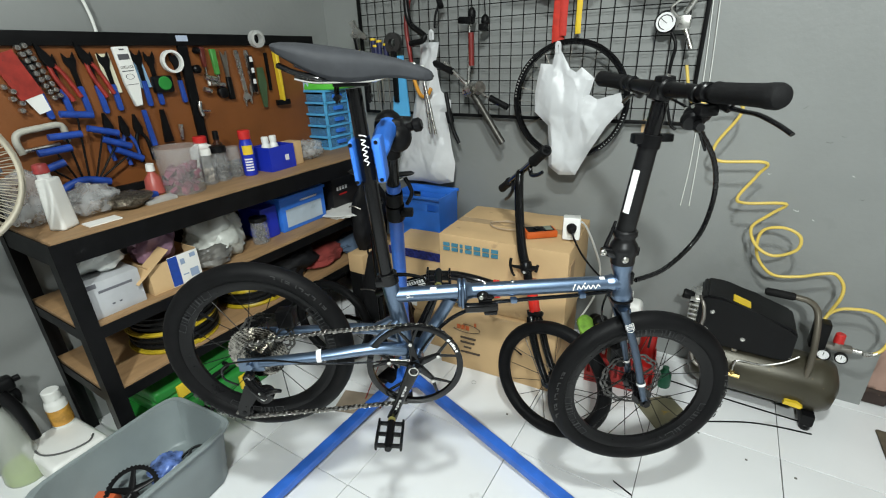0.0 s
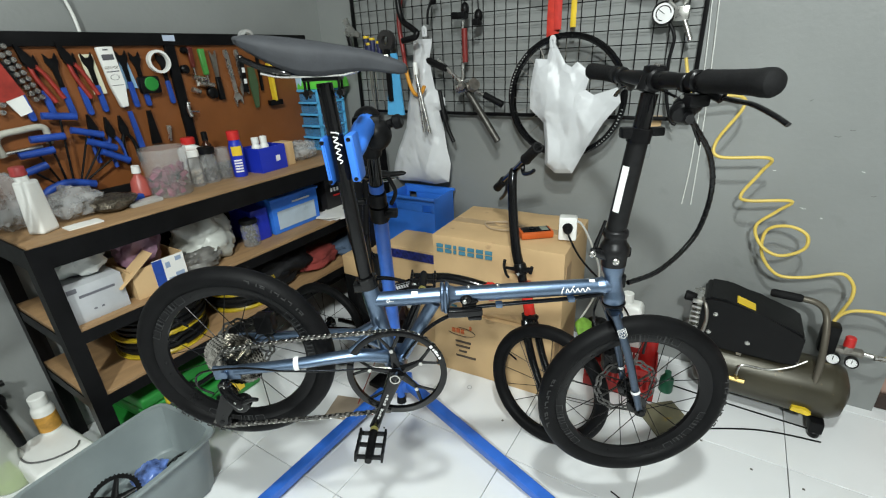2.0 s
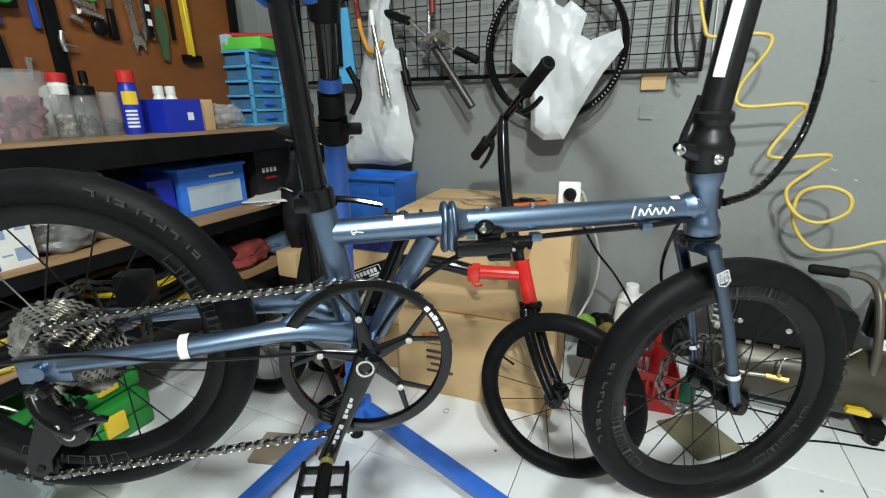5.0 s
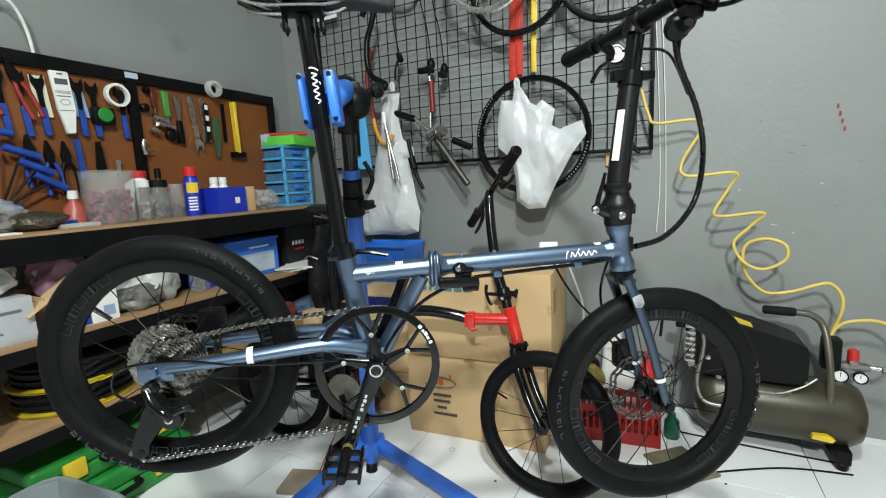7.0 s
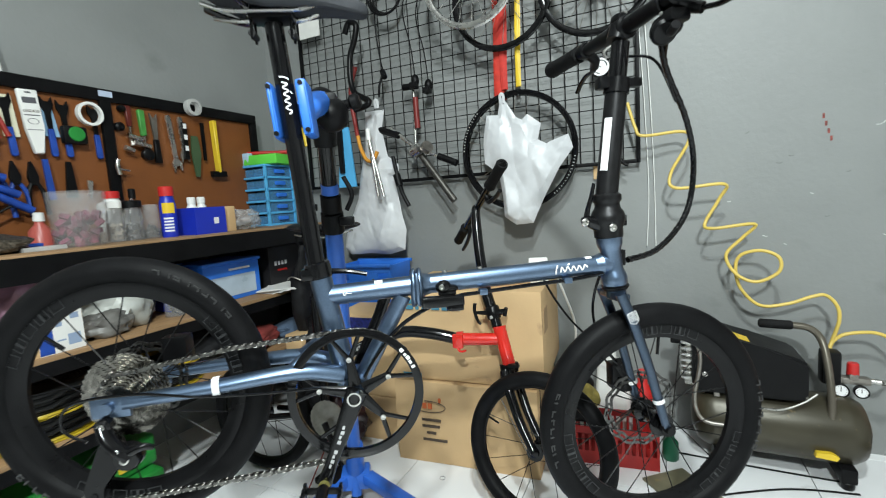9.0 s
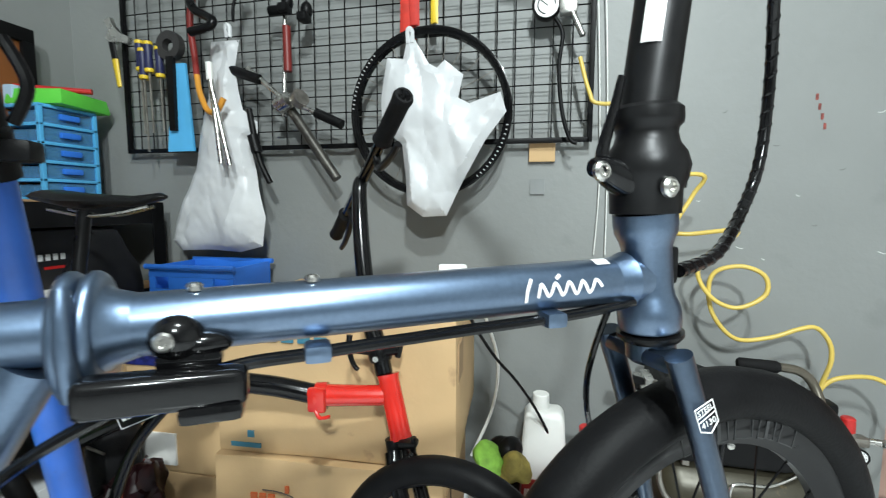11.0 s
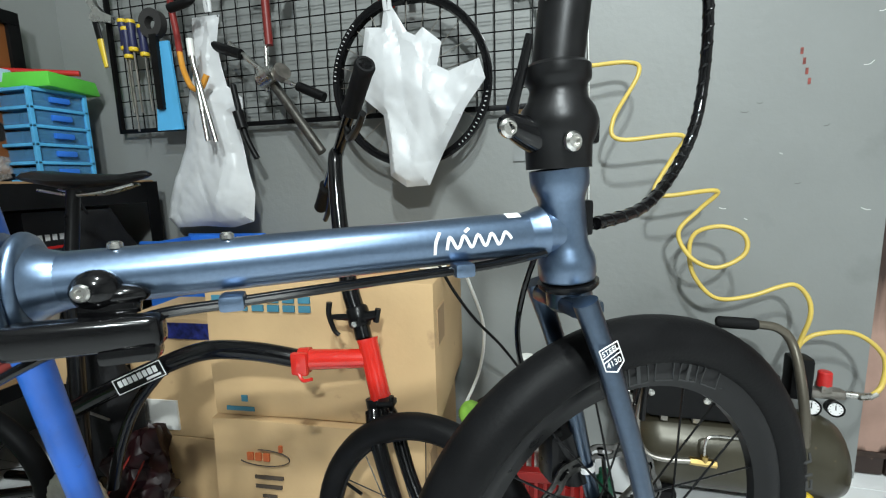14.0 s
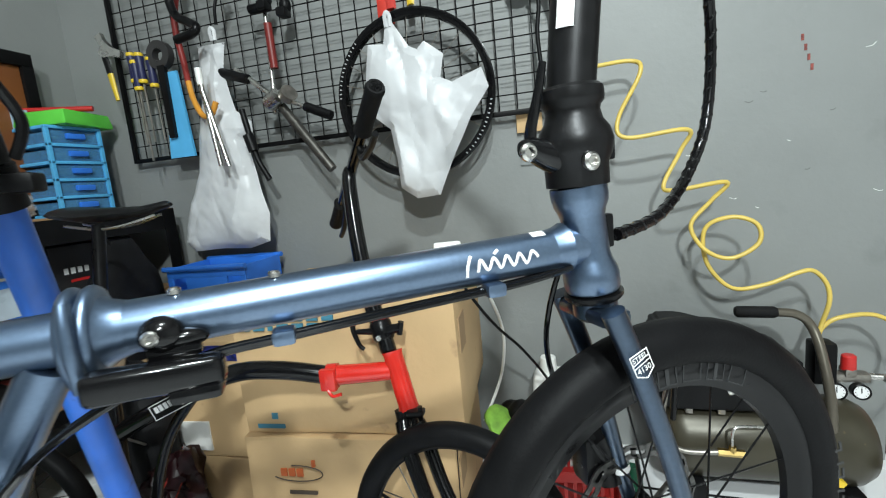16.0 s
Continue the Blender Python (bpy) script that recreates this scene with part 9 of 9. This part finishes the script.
# dust pan shaped board by the front wheel
bm = B()
box(bm, -0.075, 0.075, -0.08, 0.08, 0, 0.008, 0.001, m=Matrix.Translation((-0.02, 1.735, 0)) @ Matrix.Rotation(radians(40), 4, "Z"))
solo("worn_board", bm, mat("olive_board", (0.17, 0.16, 0.10), 0.6, 0, 0.3, 9, wear=0.3, wear_colour=(0.35, 0.25, 0.05)), "worn olive and yellow board on the floor", "board")
# red basket, bottles, canister
BASKET_RED = mat("dull_red_plastic", (0.30, 0.016, 0.014), 0.45, 0, 0.15, 14)
bas = thing("red_basket", "red plastic basket with slots on the floor", "basket", Matrix.Translation((-0.215, 1.87, 0)) @ Matrix.Rotation(radians(6), 4, "Z"))
for x0, x1, y0, y1 in ((-0.13, 0.13, -0.075, -0.07), (-0.13, 0.13, 0.07, 0.075), (-0.13, -0.125, -0.07, 0.07), (0.125, 0.13, -0.07, 0.07)):
    bm = B()
    lx = (x1 - x0) > 0.1
    box(bm, x0, x1, y0, y1, 0, 0.045)
    box(bm, x0, x1, y0, y1, 0.105, 0.13, 0.002)
    n = 12 if lx else 7
    for k in range(n + 1):
        if lx:
            xx = x0 + (x1 - x0 - 0.008) * k / n
            box(bm, xx, xx + 0.008, y0, y1, 0.045, 0.105)
        else:
            yy = y0 + (y1 - y0 - 0.008) * k / n
            box(bm, x0, x1, yy, yy + 0.008, 0.045, 0.105)
    part("side", bm, BASKET_RED, bas)
bm = B()
box(bm, -0.125, 0.125, -0.07, 0.07, 0, 0.005)
part("bottom", bm, BASKET_RED, bas)
bm = B()
lathe(bm, [(0, 0), (0.024, 0), (0.026, 0.005), (0.024, 0.06), (0.012, 0.075), (0.012, 0.09), (0, 0.09)], 18, Matrix.Translation((-0.045, 1.905, 0)))
solo("green_bottle", bm, mat("dark_green_plastic", (0.01, 0.10, 0.05), 0.35), "small dark green bottle on the floor", "bottle")
jar("red_bottle", "red plastic bottle standing behind the wheel", -0.13, 1.96, 0.032, 0.25, RED_PLASTIC, None, 0, RED_PLASTIC, 0.5, 0.03, 0.0, "bottle")
cn = thing("white_canister", "translucent white jerrycan standing by the wall", "canister", Matrix.Translation((-0.235, 2.045, 0)))
bm = B()
vs = box(bm, -0.07, 0.07, -0.05, 0.05, 0, 0.28, 0.02, seg=3)
for v in vs:
    if v.co.z > 0.22:
        k = (v.co.z - 0.22) / 0.06
        v.co.x *= 1 - 0.35 * k
        v.co.y *= 1 - 0.3 * k
part("body", bm, WHITE_PLASTIC, cn)
bm = B()
cyl(bm, (-0.01, 0, 0.276), (-0.01, 0, 0.32), 0.024, 0.022, seg=18, bevel=0.002)
part("cap", bm, WHITE_PLASTIC, cn)
gl = thing("work_gloves", "lime and yellow gloves piled on the basket", "gloves", Matrix.Translation((-0.335, 1.85, 0.135)))
for k, (x, y, z, mt) in enumerate(((-0.03, -0.02, 0.10, mat("lime_cloth", (0.20, 0.40, 0.05), 0.85, 0, 0.4, 30)), (0.03, -0.02, 0.085, mat("ochre_cloth", (0.28, 0.22, 0.05), 0.85, 0, 0.4, 30)), (0.01, 0.03, 0.09, BLACK_PLASTIC))):
    bm = B()
    q = bmesh.ops.create_icosphere(bm, subdivisions=3, radius=0.037)
    for v in bm.verts:
        v.co *= 1 + 0.6 * noise.noise(v.co * 25 + Vector((k, k, k)))
        v.co.z *= 1.1
        v.co += Vector((x, y, z))
    part("glove", bm, mt, gl)
bm = B()
box(bm, -0.05, 0.05, -0.05, 0.05, 0, 0.05, 0.008)
part("folded_cuff", bm, BLACK_PLASTIC, gl)
# thin rods and bits on the floor
for a, b, c in (((0.445, 1.925, 0.004), (0.2, 1.93, 0.004), (-0.06, 1.945, 0.004)), ((0.44, 1.873, 0.004), (0.25, 1.83, 0.004), (-0.02, 1.68, 0.004))):
    bm = B()
    tube(bm, spline([a, b, c], 8), 0.0028, 8)
    solo("black_cable_piece", bm, BLACK_PLASTIC, "cut length of black cable on the floor", "cable", group="cut cables")
bm = B()
tube(bm, [(-0.12, 1.335, 0.003), (-0.06, 1.31, 0.003)], 0.0025, 6)
solo("black_cable_piece", bm, BLACK_PLASTIC, "short cut of black cable on the floor", "cable", group="cut cables")
bm = B()
lathe(bm, [(0.010, 0), (0.010, 0.002), (0.0088, 0.002), (0.0088, 0)], 20, Matrix.Translation((-0.731, 1.541, 0.0)), closed=True)
solo("rubber_ring", bm, mat("grey_ring", (0.35, 0.35, 0.36), 0.5), "small grey rubber ring on the floor", "ring")
rnd = random.Random(4)
bm = B()
for k in range(16):
    x, y = rnd.uniform(-1.0, 0.5), rnd.uniform(0.75, 1.85)
    box(bm, x - 0.003, x + 0.004, y - 0.002, y + 0.003, 0.0, 0.003)
solo("floor_crumbs", bm, mat("crumbs", (0.12, 0.11, 0.1), 0.8), "scattered crumbs of dirt on the tiles", "dirt", kind="stuff")
for a, b in (((-1.06, 1.22, 0.004), (-1.13, 1.62, 0.25)), ((-0.98, 1.22, 0.004), (-1.10, 1.60, 0.22))):
    bm = B()
    tube(bm, [a, b], 0.0022, 6)
    solo("red_cable", bm, RUSTY_RED, "thin red cable running to the floor", "cable", group="red cables")
# power lead on the left wall
pl = thing("wall_plug", "white plug and lead on the grey wall", "plug")
bm = B()
box(bm, XL, XL + 0.012, 0.86, 0.94, 1.50, 1.58, 0.004)
part("socket", bm, WHITE_PLASTIC, pl)
bm = B()
cyl(bm, (XL + 0.012, 0.905, 1.54), (XL + 0.05, 0.93, 1.538), 0.018, 0.012, seg=14)
part("plug", bm, WHITE_PLASTIC, pl)
bm = B()
tube(bm, spline([(XL + 0.045, 0.93, 1.538), (XL + 0.05, 0.97, 1.532), (XL + 0.04, 1.0, 1.50), (XL + 0.03, 1.02, 1.44), (XL + 0.03, 1.025, 1.38)]), 0.005, 8)
part("lead", bm, WHITE_PLASTIC, pl)
# ceiling lamp bodies
for nm, (x, y) in (("near", (-0.3, 0.22)), ("far", (0.55, -1.2))):
    lm = thing("ceiling_lamp", "white ceiling lamp with a round glowing bulb", "lamp", Matrix.Translation((x, y, 2.8)), group="ceiling lamps")
    bm = B()
    lathe(bm, [(0, 0), (0.05, 0), (0.05, -0.02), (0.03, -0.04), (0, -0.04)], 24)
    part("holder", bm, WHITE_PLASTIC, lm)


# ---- floor tiles, one by one ----
T = 0.4
bm = B()
box(bm, -T / 2 + 0.0012, T / 2 - 0.0012, -T / 2 + 0.0012, T / 2 - 0.0012, -0.008, 0, 0.0008, seg=1)
first_tile = None
for i in range(-4, 8):
    for j in range(-14, 5):
        cx, cy = -0.459 + T * (i + 0.5), 1.299 + T * (j + 0.5)
        if cx - T / 2 < XL - 0.3 or cx > 2.7:
            continue
        m2 = Matrix.Translation((cx, cy, 0))
        if first_tile is None:
            first_tile = part("tile", bm, TILE, floor, m=m2)
        else:
            same_part(first_tile, floor, m2)
